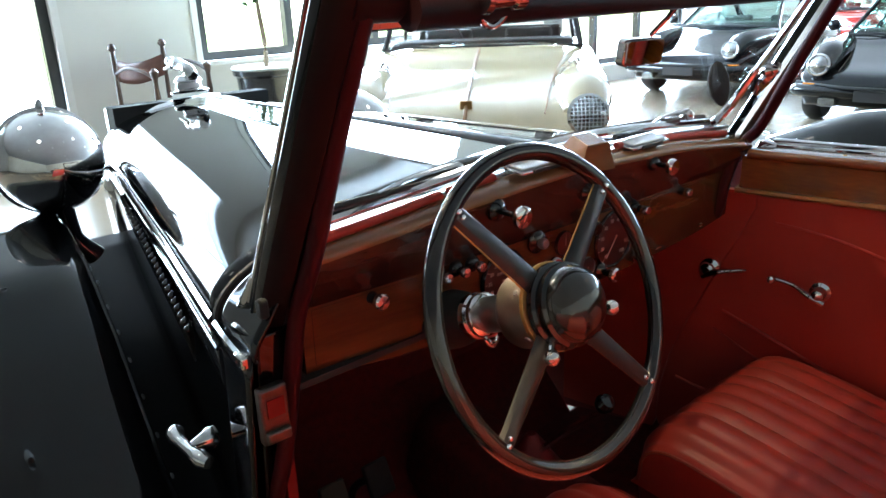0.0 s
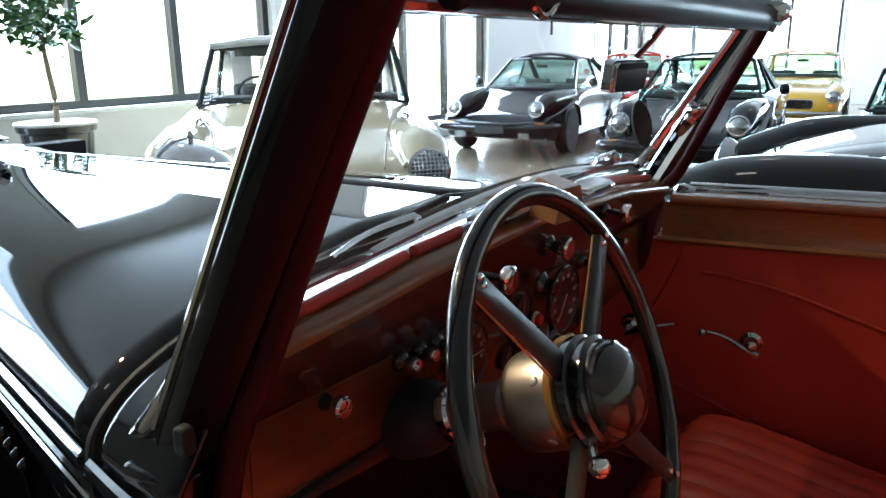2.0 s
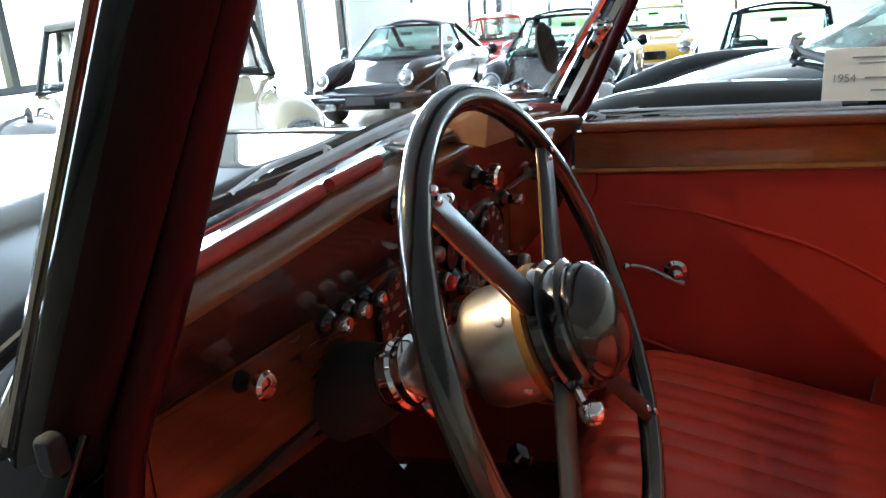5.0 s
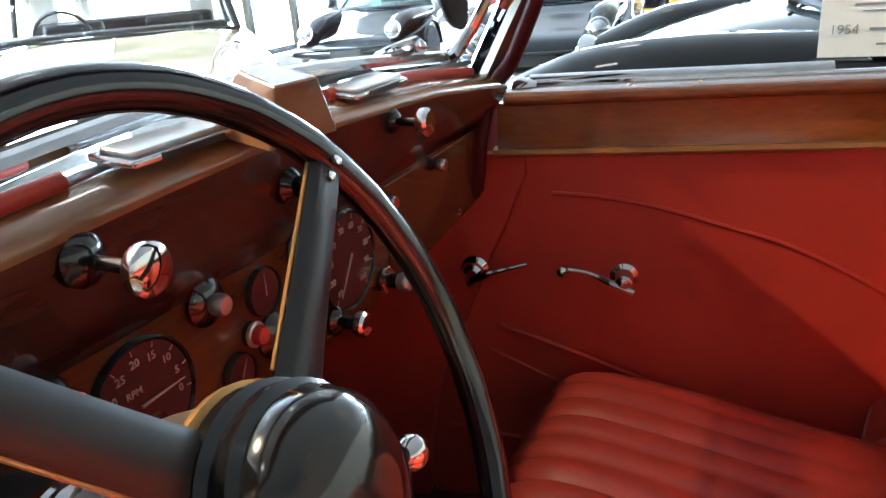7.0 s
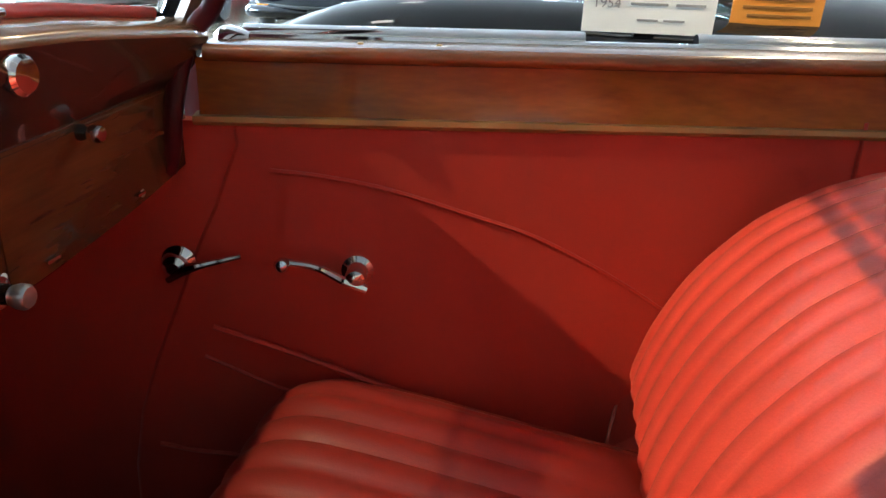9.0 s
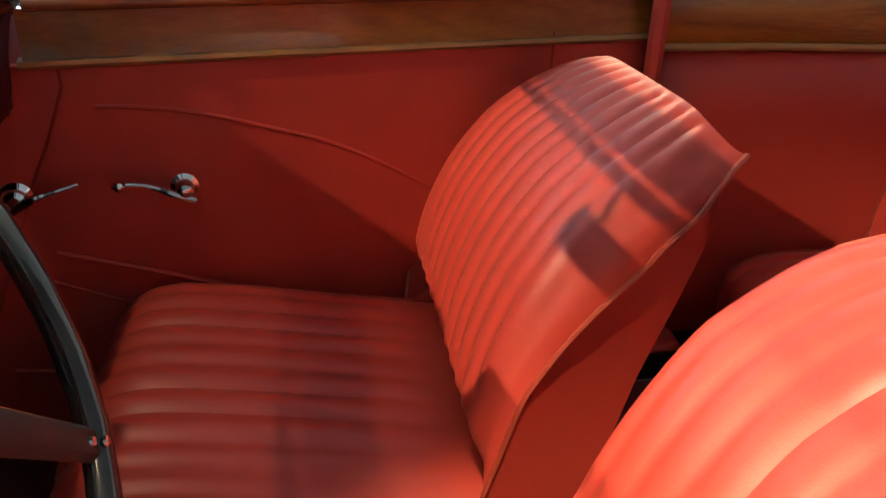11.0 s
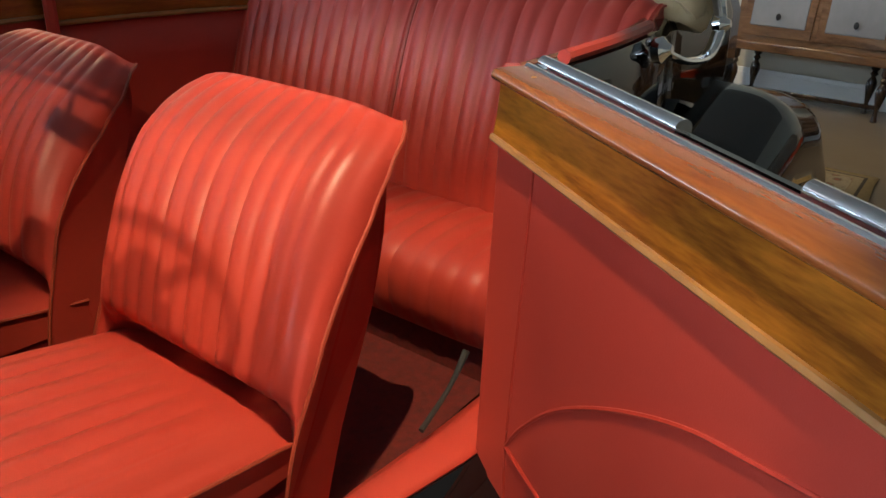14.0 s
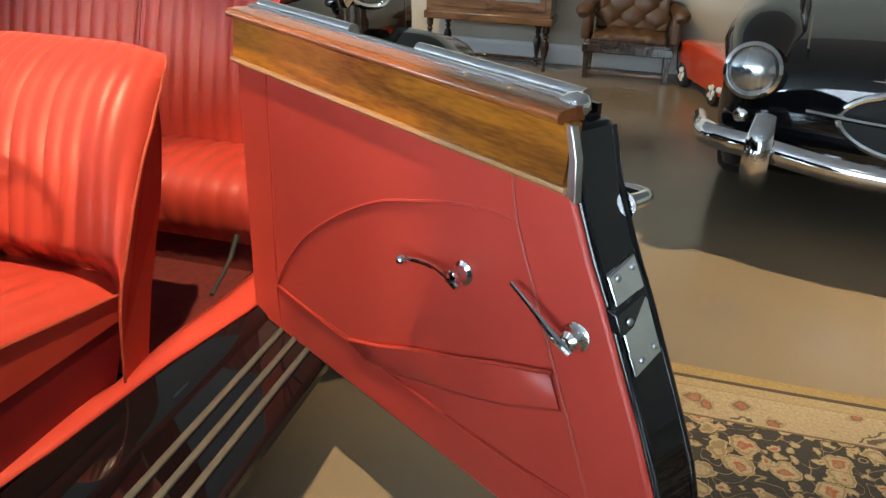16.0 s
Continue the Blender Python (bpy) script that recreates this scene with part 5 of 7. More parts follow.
def pillow(name, x0, x1, front, back, rolls, mat, parent, amp=0.007, drop=0.10, edge=0.10, label="", edges=None, crown=0.0, plain=0.0, soft=0.010, roll=None, tuck=0.0, ease=1.0):
    """A stuffed cushion: a closed side outline, swept across, fluted on its front or upper run."""
    k1, k2 = len(front), len(back)
    n = rolls * 8
    rings = []
    fr = smooth_line([(0, y, z) for y, z in front], 6)
    bk = smooth_line([(0, y, z) for y, z in back], 2)
    cen = sum((p for p in fr), Vector()) / len(fr) * 0.5 + sum((p for p in bk), Vector()) / len(bk) * 0.5
    zlo = min(p.z for p in fr + bk)
    zhi = max(p.z for p in fr + bk)
    norms = []
    for i, p in enumerate(fr):
        d = (fr[min(i + 1, len(fr) - 1)] - fr[max(i - 1, 0)]).normalized()
        nn = Vector((0, d.z, -d.y))
        if nn.dot(p - cen) < 0:
            nn = -nn
        norms.append(nn)
    for i in range(n + 1):
        s = 2 * i / n - 1
        e = max(0.0, (abs(s) - (1 - edge)) / edge)
        shrink = 1 - (1 - math.sqrt(max(0.0, 1 - e * e))) * 0.05
        ring = []
        for j, p in enumerate(fr):
            lo, hi = edges(p.z) if edges else (x0, x1)
            x = (lo + hi) / 2 + (hi - lo) / 2 * s
            t = j / (len(fr) - 1)
            fade = max(0.0, min(1.0, (t - plain) / 0.12, (1 - t) / 0.05))
            swell = flute((s / (1 - edge) + 1) / 2, rolls) - 0.5 if abs(s) < 1 - edge else 0.6 * math.sin(math.pi * min(1.0, 0.9 * e)) - 0.5
            q = p + norms[j] * amp * swell * fade - norms[j] * soft * max(0.0, (abs(s) - 0.62) / 0.38) ** 2.2
            if roll:
                turn = max(0.0, (abs(s) - 0.74) / 0.26)
                q.y -= roll(p.z) * (ease if s > 0 else 1.0) * (1 - math.sqrt(max(0.0, 1 - turn * turn * 0.98)))
                low = max(0.0, min(1.0, (0.58 - p.z) / 0.09))
                q.y -= tuck * low * low * (3 - 2 * low) * (1 - abs(s) ** 8)
            z = q.z
            if drop:
                z = zlo + (z - zlo) * (1 - drop * abs(s) ** 6 * max(0.0, (p.z - zlo) / (zhi - zlo)) ** 2)
            z += crown * (1 - abs(s) ** 3) * min(1.0, (1 - t) / 0.25)
            ring.append(Vector((x, q.y, z)))
        for b_, p in enumerate(bk):
            lo, hi = edges(p.z) if edges else (x0, x1)
            x = (lo + hi) / 2 + (hi - lo) / 2 * s * (min(0.90, 0.78 + 0.012 * b_) if edges else 1.0)
            z = p.z
            if drop:
                z = zlo + (z - zlo) * (1 - drop * abs(s) ** 6 * max(0.0, (p.z - zlo) / (zhi - zlo)) ** 2)
            ring.append(Vector((x, p.y, z)))
        rings.append(ring)
    ob = part(name, loft(fresh(), rings), mat, parent, label)
    for ring in (rings[0], rings[-1]):
        side = 0.002 if ring is rings[-1] else -0.002
        part("piping", tube(fresh(), [p + Vector((side, 0, 0)) for p in ring[:len(fr)]], 0.0034, 6), PIPE, ob)
    return ob


def edge_roll(z):
    return lerp([0.27, 0.50, 0.65, 0.73, 0.80, 0.86, 0.92], [0.010, 0.020, 0.040, 0.066, 0.088, 0.080, 0.030], z)


def front_seat(x0, x1, edges, drop, top):
    cush_f = [(-0.40, 0.488), (-0.30, 0.503), (-0.16, 0.529), (-0.02, 0.553), (0.07, 0.562), (0.125, 0.548), (0.158, 0.510), (0.165, 0.455)]
    cush_b = [(0.158, 0.440), (-0.10, 0.425), (-0.40, 0.415)]
    cu = pillow("seat_cushion", x0 + 0.030, x1 - 0.004, cush_f, cush_b, 9, LEATHER, car, 0.0075, 0.0, 0.09, label="fluted red leather seat cushion", crown=0.014 if x0 < 0 else 0.006, plain=0.14, soft=0.024)
    bm = fresh()
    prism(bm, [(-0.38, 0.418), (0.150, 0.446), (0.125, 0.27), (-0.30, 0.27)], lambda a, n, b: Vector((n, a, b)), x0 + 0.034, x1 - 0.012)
    part("seat_base", bm, LEATHER_DARK, cu, "red leather seat skirt, shade put into its colour", bevel=0.012)
    for x in (x0 + 0.04, x1 - 0.07):
        part("seat_runner", box(x, x + 0.03, -0.35, 0.12, 0.225, 0.27), RUBBER, cu, smooth=False)
    bf = [(-0.277, 0.285), (-0.280, 0.36), (-0.285, 0.43), (-0.297, 0.50), (-0.314, 0.57), (-0.333, 0.65), (-0.37, 0.74), (-0.425, 0.82), (-0.49, 0.875), (top + 0.035, 0.908), (top, 0.918)]
    bb = [(top - 0.016, 0.905), (-0.592, 0.84), (-0.560, 0.74), (-0.515, 0.63), (-0.468, 0.50), (-0.425, 0.38), (-0.400, 0.28)]
    bk = pillow("seat_backrest", x0, x1, bf, bb, 12, LEATHER, car, 0.0055, drop, 0.07, label="fluted red leather seat backrest", edges=edges, plain=0.22, soft=0.0, roll=edge_roll, tuck=0.075, ease=1.0 if x0 < 0 else 0.45)
    return cu


def driver_edges(z):
    return (lerp([0.27, 0.42, 0.52, 0.63, 0.72, 0.80, 0.85, 0.88, 0.90, 0.912, 0.920], [-0.597, -0.598, -0.600, -0.610, -0.604, -0.594, -0.586, -0.580, -0.570, -0.557, -0.535], z),
            lerp([0.27, 0.45, 0.55, 0.70, 0.84, 0.90, 0.920], [-0.11, -0.108, -0.112, -0.105, -0.078, -0.080, -0.095], z))


def passenger_edges(z):
    return (lerp([0.27, 0.49, 0.58, 0.70, 0.80, 0.85, 0.88, 0.90, 0.912, 0.920], [0.034, 0.040, 0.054, 0.066, 0.072, 0.078, 0.084, 0.094, 0.107, 0.130], z),
            lerp([0.27, 0.45, 0.52, 0.58, 0.65, 0.73, 0.82, 0.87, 0.90, 0.920], [0.55, 0.575, 0.632, 0.634, 0.630, 0.622, 0.606, 0.590, 0.566, 0.535], z))


front_seat(-0.600, -0.085, driver_edges, 0.035, -0.600)
front_seat(0.030, 0.550, passenger_edges, 0.05, -0.580)

# rear bench
rf = [(-1.30, 0.50), (-1.15, 0.515), (-1.02, 0.515), (-0.94, 0.495), (-0.905, 0.45), (-0.905, 0.38), (-0.93, 0.32)]
rb_ = [(-0.95, 0.31), (-1.30, 0.31)]
pillow("rear_cushion", -0.60, 0.60, rf, rb_, 20, LEATHER, car, 0.006, 0.0, 0.05, label="fluted red leather rear bench cushion")
for x0, x1 in ((-0.63, -0.004), (0.004, 0.63)):
    bf = [(-1.22, 0.47), (-1.225, 0.60), (-1.26, 0.75), (-1.31, 0.90), (-1.36, 0.99), (-1.42, 1.025), (-1.47, 1.02)]
    bb = [(-1.49, 0.99), (-1.44, 0.70), (-1.40, 0.45)]
    pillow("rear_backrest", x0, x1, bf, bb, 12, LEATHER, car, 0.009, 0.0, 0.05, label="fluted red leather rear backrest")
part("rear_footwell_riser", box(-0.60, 0.60, -1.0, -0.95, 0.22, 0.32), CARPET, car, smooth=False)
part("footwell_lever", tube(fresh(), [(-0.60, -0.62, 0.335), (-0.59, -0.72, 0.37), (-0.585, -0.78, 0.42)], [0.006, 0.005, 0.008], 8, 3), RUBBER, car)

# rear quarters: lined and capped, black outside, wings behind
def quarter(y):
    return lerp([-1.55, -1.35, -1.15, -0.95, -0.73], [0.60, 0.665, 0.705, 0.722, 0.725], y)


for side in (-1, 1):
    ys = np.linspace(-1.50, -0.745, 14)
    bm = loft(fresh(), [[Vector((side * (quarter(y) - 0.04), y, z)) for z in np.linspace(0.28, 0.885, 6)] for y in ys], closed=False)
    part("quarter_lining", bm, LEATHER, car, "red leather quarter lining", solid=0.01)
    bm = loft(fresh(), [[Vector((side * (quarter(y) - 0.035 - a), y, z)) for a, z in ((0.0, 0.885), (0.018, 0.89), (0.026, 0.925), (0.018, 0.968), (0.0, 0.975))] for y in ys])
    part("quarter_capping", bm, WALNUT, car, "varnished walnut capping")
    part("quarter_moulding", tube(fresh(), [Vector((side * (quarter(y) - 0.058), y, 0.886)) for y in ys], 0.007, 8), BEAD, car)
    part("quarter_rail", tube(fresh(), [Vector((side * (quarter(y) - 0.045), y, 0.980)) for y in ys], 0.012, 8), RAIL, car)
    part("quarter_welt", tube(fresh(), [Vector((side * 0.665, -0.738, z)) for z in np.linspace(0.30, 0.985, 8)], 0.016, 8), WELT, car)
    bm = loft(fresh(), [[Vector((side * (quarter(y) + a), y, z)) for a, z in ((-0.03, 0.990), (0.005, 0.985), (0.02, 0.95), (0.03, 0.80), (0.03, 0.55), (0.01, 0.28))] for y in np.linspace(-2.1, -0.735, 16)], closed=False)
    part("rear_quarter_panel", bm, BLACK, car, solid=0.005)

    def rear_wing(u, v):
        y = -0.92 - 1.55 * u
        top = lerp([0, 0.12, 0.3, 0.5, 0.7, 0.9, 1.0], [0.28, 0.50, 0.74, 0.82, 0.76, 0.56, 0.36], u)
        a = v * math.pi * 0.6
        x = 0.70 + 0.235 * (math.sin(min(a, math.pi / 2)) ** 0.8)
        z = top - 0.15 * (1 - math.cos(min(a, math.pi / 2))) ** 1.2 - max(0, a - math.pi / 2) * 0.25
        return Vector((side * x, y, z))

    part("rear_wing", grid(fresh(), rear_wing, 30, 14), BLACK, car, solid=0.004)
    for y in (1.42, -1.70):
        at = Vector((side * 0.72, y, 0.345))
        t = part("wheel", lathe(fresh(), [(0.23, -0.06), (0.31, -0.065), (0.34, -0.04), (0.345, 0.0), (0.34, 0.04), (0.31, 0.065), (0.23, 0.06)], axis_pose(at, (side, 0, 0)), 40), RUBBER, car, "black tyre on a wire wheel")
        part("rim", lathe(fresh(), [(0.235, -0.05), (0.225, -0.02), (0.22, 0.02), (0.235, 0.05), (0.20, 0.03), (0.06, 0.04), (0.03, 0.07), (0.001, 0.075)], axis_pose(at, (side, 0, 0)), 36), SILVER, t)
# tail and folded hood
bm = loft(fresh(), [[Vector((0.72 * math.cos(a) * w, y, 0.45 + (h - 0.45) * math.sin(a) ** 0.6 if math.sin(a) > 1e-6 else 0.45)) for a in np.linspace(0.0, math.pi, 21)] for y, w, h in ((-1.50, 1.0, 0.99), (-1.8, 0.96, 0.93), (-2.1, 0.86, 0.80), (-2.35, 0.7, 0.62), (-2.45, 0.5, 0.50))], closed=False)
part("tail", bm, BLACK, car, solid=0.005)
hood = part("folded_hood", loft(fresh(), [[Vector((x, -1.60 + 0.12 * math.cos(a) - 0.05 * (abs(x) / 0.6) ** 2, 1.02 + 0.075 * math.sin(a) + 0.010 * math.sin(7 * x + 3 * a))) for a in np.linspace(0, 2 * math.pi, 19)[:-1]] for x in np.linspace(-0.62, 0.62, 24)]), CANVAS, car, "folded beige canvas hood")
for k, (dz, dy) in enumerate(((0.0, 0.0), (0.035, -0.03), (-0.03, 0.02), (0.02, 0.06))):
    for side in (-1, 1):
        pts = [(side * 0.40, -1.50 + dy, 1.03 + dz), (side * 0.56, -1.47 + dy, 1.045 + dz), (side * 0.66, -1.49 + dy, 1.03 + dz), (side * 0.68, -1.56 + dy, 1.00 + dz * 0.6), (side * 0.60, -1.62 + dy, 0.99 + dz)]
        part("canvas_fold", tube(fresh(), pts, [0.012, 0.022, 0.016, 0.024, 0.012], 10, 5, 1.4), CANVAS, hood)
for side in (-1, 1):
    p = [(side * 0.735, -1.16, 0.965), (side * 0.755, -1.26, 0.935), (side * 0.755, -1.40, 0.93), (side * 0.74, -1.50, 0.98), (side * 0.72, -1.52, 1.06)]
    i = part("hood_iron", tube(fresh(), p, [0.016, 0.014, 0.015, 0.014, 0.016], 10, 6, 0.6), CHROME, car, "curved chrome hood iron")
    for q in (p[0], p[3]):
        part("pivot", lathe(fresh(), [(0.024, -0.01), (0.026, 0.006), (0.014, 0.016), (0.008, 0.024)], axis_pose(q, (side, 0, 0.2)), 16), CHROME, i)
    part("iron_arm", tube(fresh(), [p[3], (side * 0.72, -1.47, 1.06), (side * 0.70, -1.40, 1.14), (side * 0.66, -1.36, 1.18)], [0.014, 0.012, 0.010], 8, 4, 0.5), ALU, i)
    part("hood_edge_trim", tube(fresh(), [(side * 0.715, -0.80, 0.996), (side * 0.712, -1.0, 0.999), (side * 0.69, -1.2, 1.0)], 0.012, 8, 4), WELT, car)

# ---- other cars in the hall ----
def paint(name, colour, coat=1.0):
    return material(name, colour, 0.09, second=tuple(c * 0.9 for c in colour), scale=2.0, coat=coat, rough_var=0.03)


CREAM = paint("cream_paint", (0.70, 0.58, 0.36))
DARK = paint("near_black_paint", (0.006, 0.007, 0.009), 0.0)
RED = paint("red_paint", (0.52, 0.025, 0.015))
YELLOW = paint("yellow_paint", (0.66, 0.36, 0.04))
ORANGE = paint("orange_paint", (0.62, 0.09, 0.02))
MAROON = paint("dull_rose_paint", (0.30, 0.10, 0.09))
SOFTTOP = material("soft_top_cloth", (0.58, 0.57, 0.55), 0.9, second=(0.50, 0.49, 0.47), scale=12, grain=0.4)
DARK_TRIM = material("dark_cabin", (0.03, 0.028, 0.026), 0.7, scale=12)
AMBER = material("amber_lens", (0.85, 0.25, 0.02), 0.15, scale=60, coat=1.0)


def curve(keys, n):
    """Station rows, smoothly filled in along the length."""
    rows = np.array(keys, float)
    t = np.linspace(0, len(rows) - 1, n)
    out = []
    for x in t:
        i = min(int(x), len(rows) - 2)
        f = x - i
        p0, p1, p2, p3 = rows[max(i - 1, 0)], rows[i], rows[i + 1], rows[min(i + 2, len(rows) - 1)]
        out.append(0.5 * (2 * p1 + (p2 - p0) * f + (2 * p0 - 5 * p1 + 4 * p2 - p3) * f * f + (3 * p1 - p0 - 3 * p2 + p3) * f ** 3))
    return out


def shell_body(keys, n=34, arch=()):
    """Body skin from stations (y, half width, bottom, shoulder, crown)."""
    rings = []
    for y, w, zb, zs, zt in curve(keys, n):
        ring = []
        for k in range(25):
            a = math.pi * k / 24
            c, s = math.cos(a), math.sin(a)
            x = w * math.copysign(abs(c) ** 0.5, c)
            z = zs + (zt - zs) * s ** 0.8
            ring.append(Vector((x, y, z)))
        low = [Vector((-w, y, zb + (zs - zb) * 0.5)), Vector((-w * 0.93, y, zb)), Vector((w * 0.93, y, zb)), Vector((w, y, zb + (zs - zb) * 0.5))]
        rings.append(ring + low)
    return loft(fresh(), rings)


def wing_bulge(pts, w, h):
    """A rounded wing crown along the points, flattened from above."""
    return tube(fresh(), pts, [w * f for f in (0.72, 1.0, 1.0, 0.9, 0.6)], 14, 5, h)


def place_wheel(body, x, y, r, mat=None, width=0.09):
    s = 1 if x > 0 else -1
    t = part("wheel", lathe(fresh(), [(r * 0.62, -width), (r * 0.92, -width), (r, -width * 0.6), (r, width * 0.6), (r * 0.92, width), (r * 0.62, width)], axis_pose((x, y, r), (s, 0, 0)), 28), RUBBER, body)
    part("rim", lathe(fresh(), [(r * 0.63, width * 0.7), (r * 0.60, width * 0.9), (r * 0.45, width * 0.5), (r * 0.25, width * 0.7), (0.02, width * 0.9)], axis_pose((x, y, r), (s, 0, 0)), 24), mat or SILVER, t)
    bm = fresh()
    for k in range(5):
        a = 2 * math.pi * k / 5
        tube(bm, [(x + s * width * 0.75, y + r * 0.2 * math.cos(a), r + r * 0.2 * math.sin(a)), (x + s * width * 0.8, y + r * 0.55 * math.cos(a), r + r * 0.55 * math.sin(a))], 0.02, 6)
    part("wheel_spokes", bm, mat or SILVER, t)


def cabin(body, y0, y1, y2, y3, zb, zr, wb, wr, roof_mat, glass_mat, pillar_mat, closed=True):
    """Windscreen foot and head, roof end, rear foot; belt and roof heights and half widths."""
    P = {}
    for s in (-1, 1):
        a, b, c, d = Vector((s * wb, y0, zb)), Vector((s * wr, y1, zr - 0.04)), Vector((s * wr, y2, zr - 0.05)), Vector((s * wb, y3, zb))
        P[s] = (a, b, c, d)
        part("screen_pillar", tube(fresh(), [a, b], 0.022, 8), pillar_mat, body)
        if closed:
            part("roof_edge", tube(fresh(), [b, (b + c) / 2 + Vector((s * 0.01, 0, 0.02)), c], 0.022, 8, 4), pillar_mat, body)
            part("rear_pillar", tube(fresh(), [c, d], [0.04, 0.05], 8), roof_mat, body)
            m0, m1 = a.lerp(d, 0.55), b.lerp(c, 0.75)
            part("centre_pillar", tube(fresh(), [m0, m1], 0.02, 8), pillar_mat, body)
            o = part("side_glass", loft(fresh(), [[a + Vector((-s * e, 0, 0)), b + Vector((-s * e, 0, 0)), c + Vector((-s * e, 0, 0)), d + Vector((-s * e, 0, 0))] for e in (0.004, 0.008)]), glass_mat, body, smooth=False)
            o.visible_shadow = False
    l, r = P[-1], P[1]
    bow = lambda p, q, k, n=9: [p.lerp(q, i / (n - 1)) + Vector((0, k * math.sin(math.pi * i / (n - 1)), 0.02 * math.sin(math.pi * i / (n - 1)))) for i in range(n)]
    foot, head = bow(l[0], r[0], 0.13), bow(l[1], r[1], 0.07)
    o = part("windscreen", loft(fresh(), [foot, head], closed=False), glass_mat, body, smooth=True, solid=0.005)
    o.visible_shadow = False
    part("screen_surround", tube(fresh(), head, 0.02, 8), pillar_mat, body)
    part("screen_rubber", tube(fresh(), foot, 0.014, 8), RUBBER, body)
    if closed:
        rows = []
        for t in np.linspace(0, 1, 7):
            rows.append([l[1].lerp(l[2], t).lerp(r[1].lerp(r[2], t), i / 12) + Vector((0, 0.07 * (1 - t) * math.sin(math.pi * i / 12), 0.085 * math.sin(math.pi * i / 12) ** 0.7 + 0.03 * math.sin(math.pi * t))) for i in range(13)])
        part("roof", loft(fresh(), rows, closed=False), roof_mat, body, solid=0.02)
        back_t, back_b = bow(l[2], r[2], -0.05), bow(l[3], r[3], -0.08)
        o = part("rear_window", loft(fresh(), [back_t, back_b], closed=False), glass_mat, body, solid=0.005)
        o.visible_shadow = False
    # fascia, wheel, seats, mirror inside
    part("fascia", box(-wb + 0.05, wb - 0.05, y0 - 0.42, y0 - 0.06, zb - 0.06, zb + 0.05), DARK_TRIM, body, bevel=0.03)
    part("cabin_floor", box(-wb + 0.06, wb - 0.06, y3 + 0.1, y0 - 0.1, zb - 0.06, zb - 0.03), DARK_TRIM, body, smooth=False)
    for s in (-1, 1):
        bm = loft(fresh(), [[Vector((s * 0.34 + px, (y0 + y3) / 2 - 0.10 + dy, zb - 0.05 + z)) for px, dy in ((-0.2, 0), (0.2, 0), (0.2, -0.12), (-0.2, -0.12))] for z, in ((0.0,), (0.11,), (0.14,))])
        part("seat", bm, DARK_TRIM, body, bevel=0.03)
    ring = [Vector((0.34 + 0.17 * math.cos(a), y0 - 0.42 + 0.05 * math.sin(a), zb + 0.02 + 0.16 * math.sin(a))) for a in np.linspace(0, 2 * math.pi, 21)]
    part("steering_wheel", tube(fresh(), ring, 0.011, 6), DARK_TRIM, body)
    part("mirror", box(-0.09, 0.09, y1 + 0.06, y1 + 0.08, zr - 0.16, zr - 0.11), DARK_TRIM, body, bevel=0.01)
    for k in (-0.3, 0.25):
        part("wiper", tube(fresh(), [(k, y0 + 0.13, zb + 0.01), (k + 0.2, y0 + 0.12, zb + 0.03), (k + 0.42, y0 + 0.09, zb + 0.03)], 0.008, 6), RUBBER, body)


def lamp_round(body, x, y, z, r, way, glass_mat=None, mesh=False):
    h = part("headlamp", lathe(fresh(), [(r * 0.9, -0.06), (r * 1.12, -0.01), (r * 1.12, 0.012), (r * 0.98, 0.02), (r * 0.95, 0.008)], axis_pose((x, y, z), way), 28), CHROME, body, "round headlamp with a chrome ring")
    part("lens", lathe(fresh(), [(r * 0.95, 0.006), (r * 0.7, 0.03), (r * 0.3, 0.042), (0.001, 0.045)], axis_pose((x, y, z), way), 28), glass_mat or LAMPGLASS, h)
    if mesh:
        m = axis_pose((x, y, z), way)
        bm = fresh()
        for k in range(-4, 5):
            o = r * 0.2 * k
            q = math.sqrt(max(0.0, (r * 0.95) ** 2 - o * o))
            tube(bm, [m @ Vector((o, -q, 0.022)), m @ Vector((o, 0, 0.052)), m @ Vector((o, q, 0.022))], 0.0025, 4, 3)
            tube(bm, [m @ Vector((-q, o, 0.022)), m @ Vector((0, o, 0.052)), m @ Vector((q, o, 0.022))], 0.0025, 4, 3)
        part("stone_guard", bm, SILVER, h)


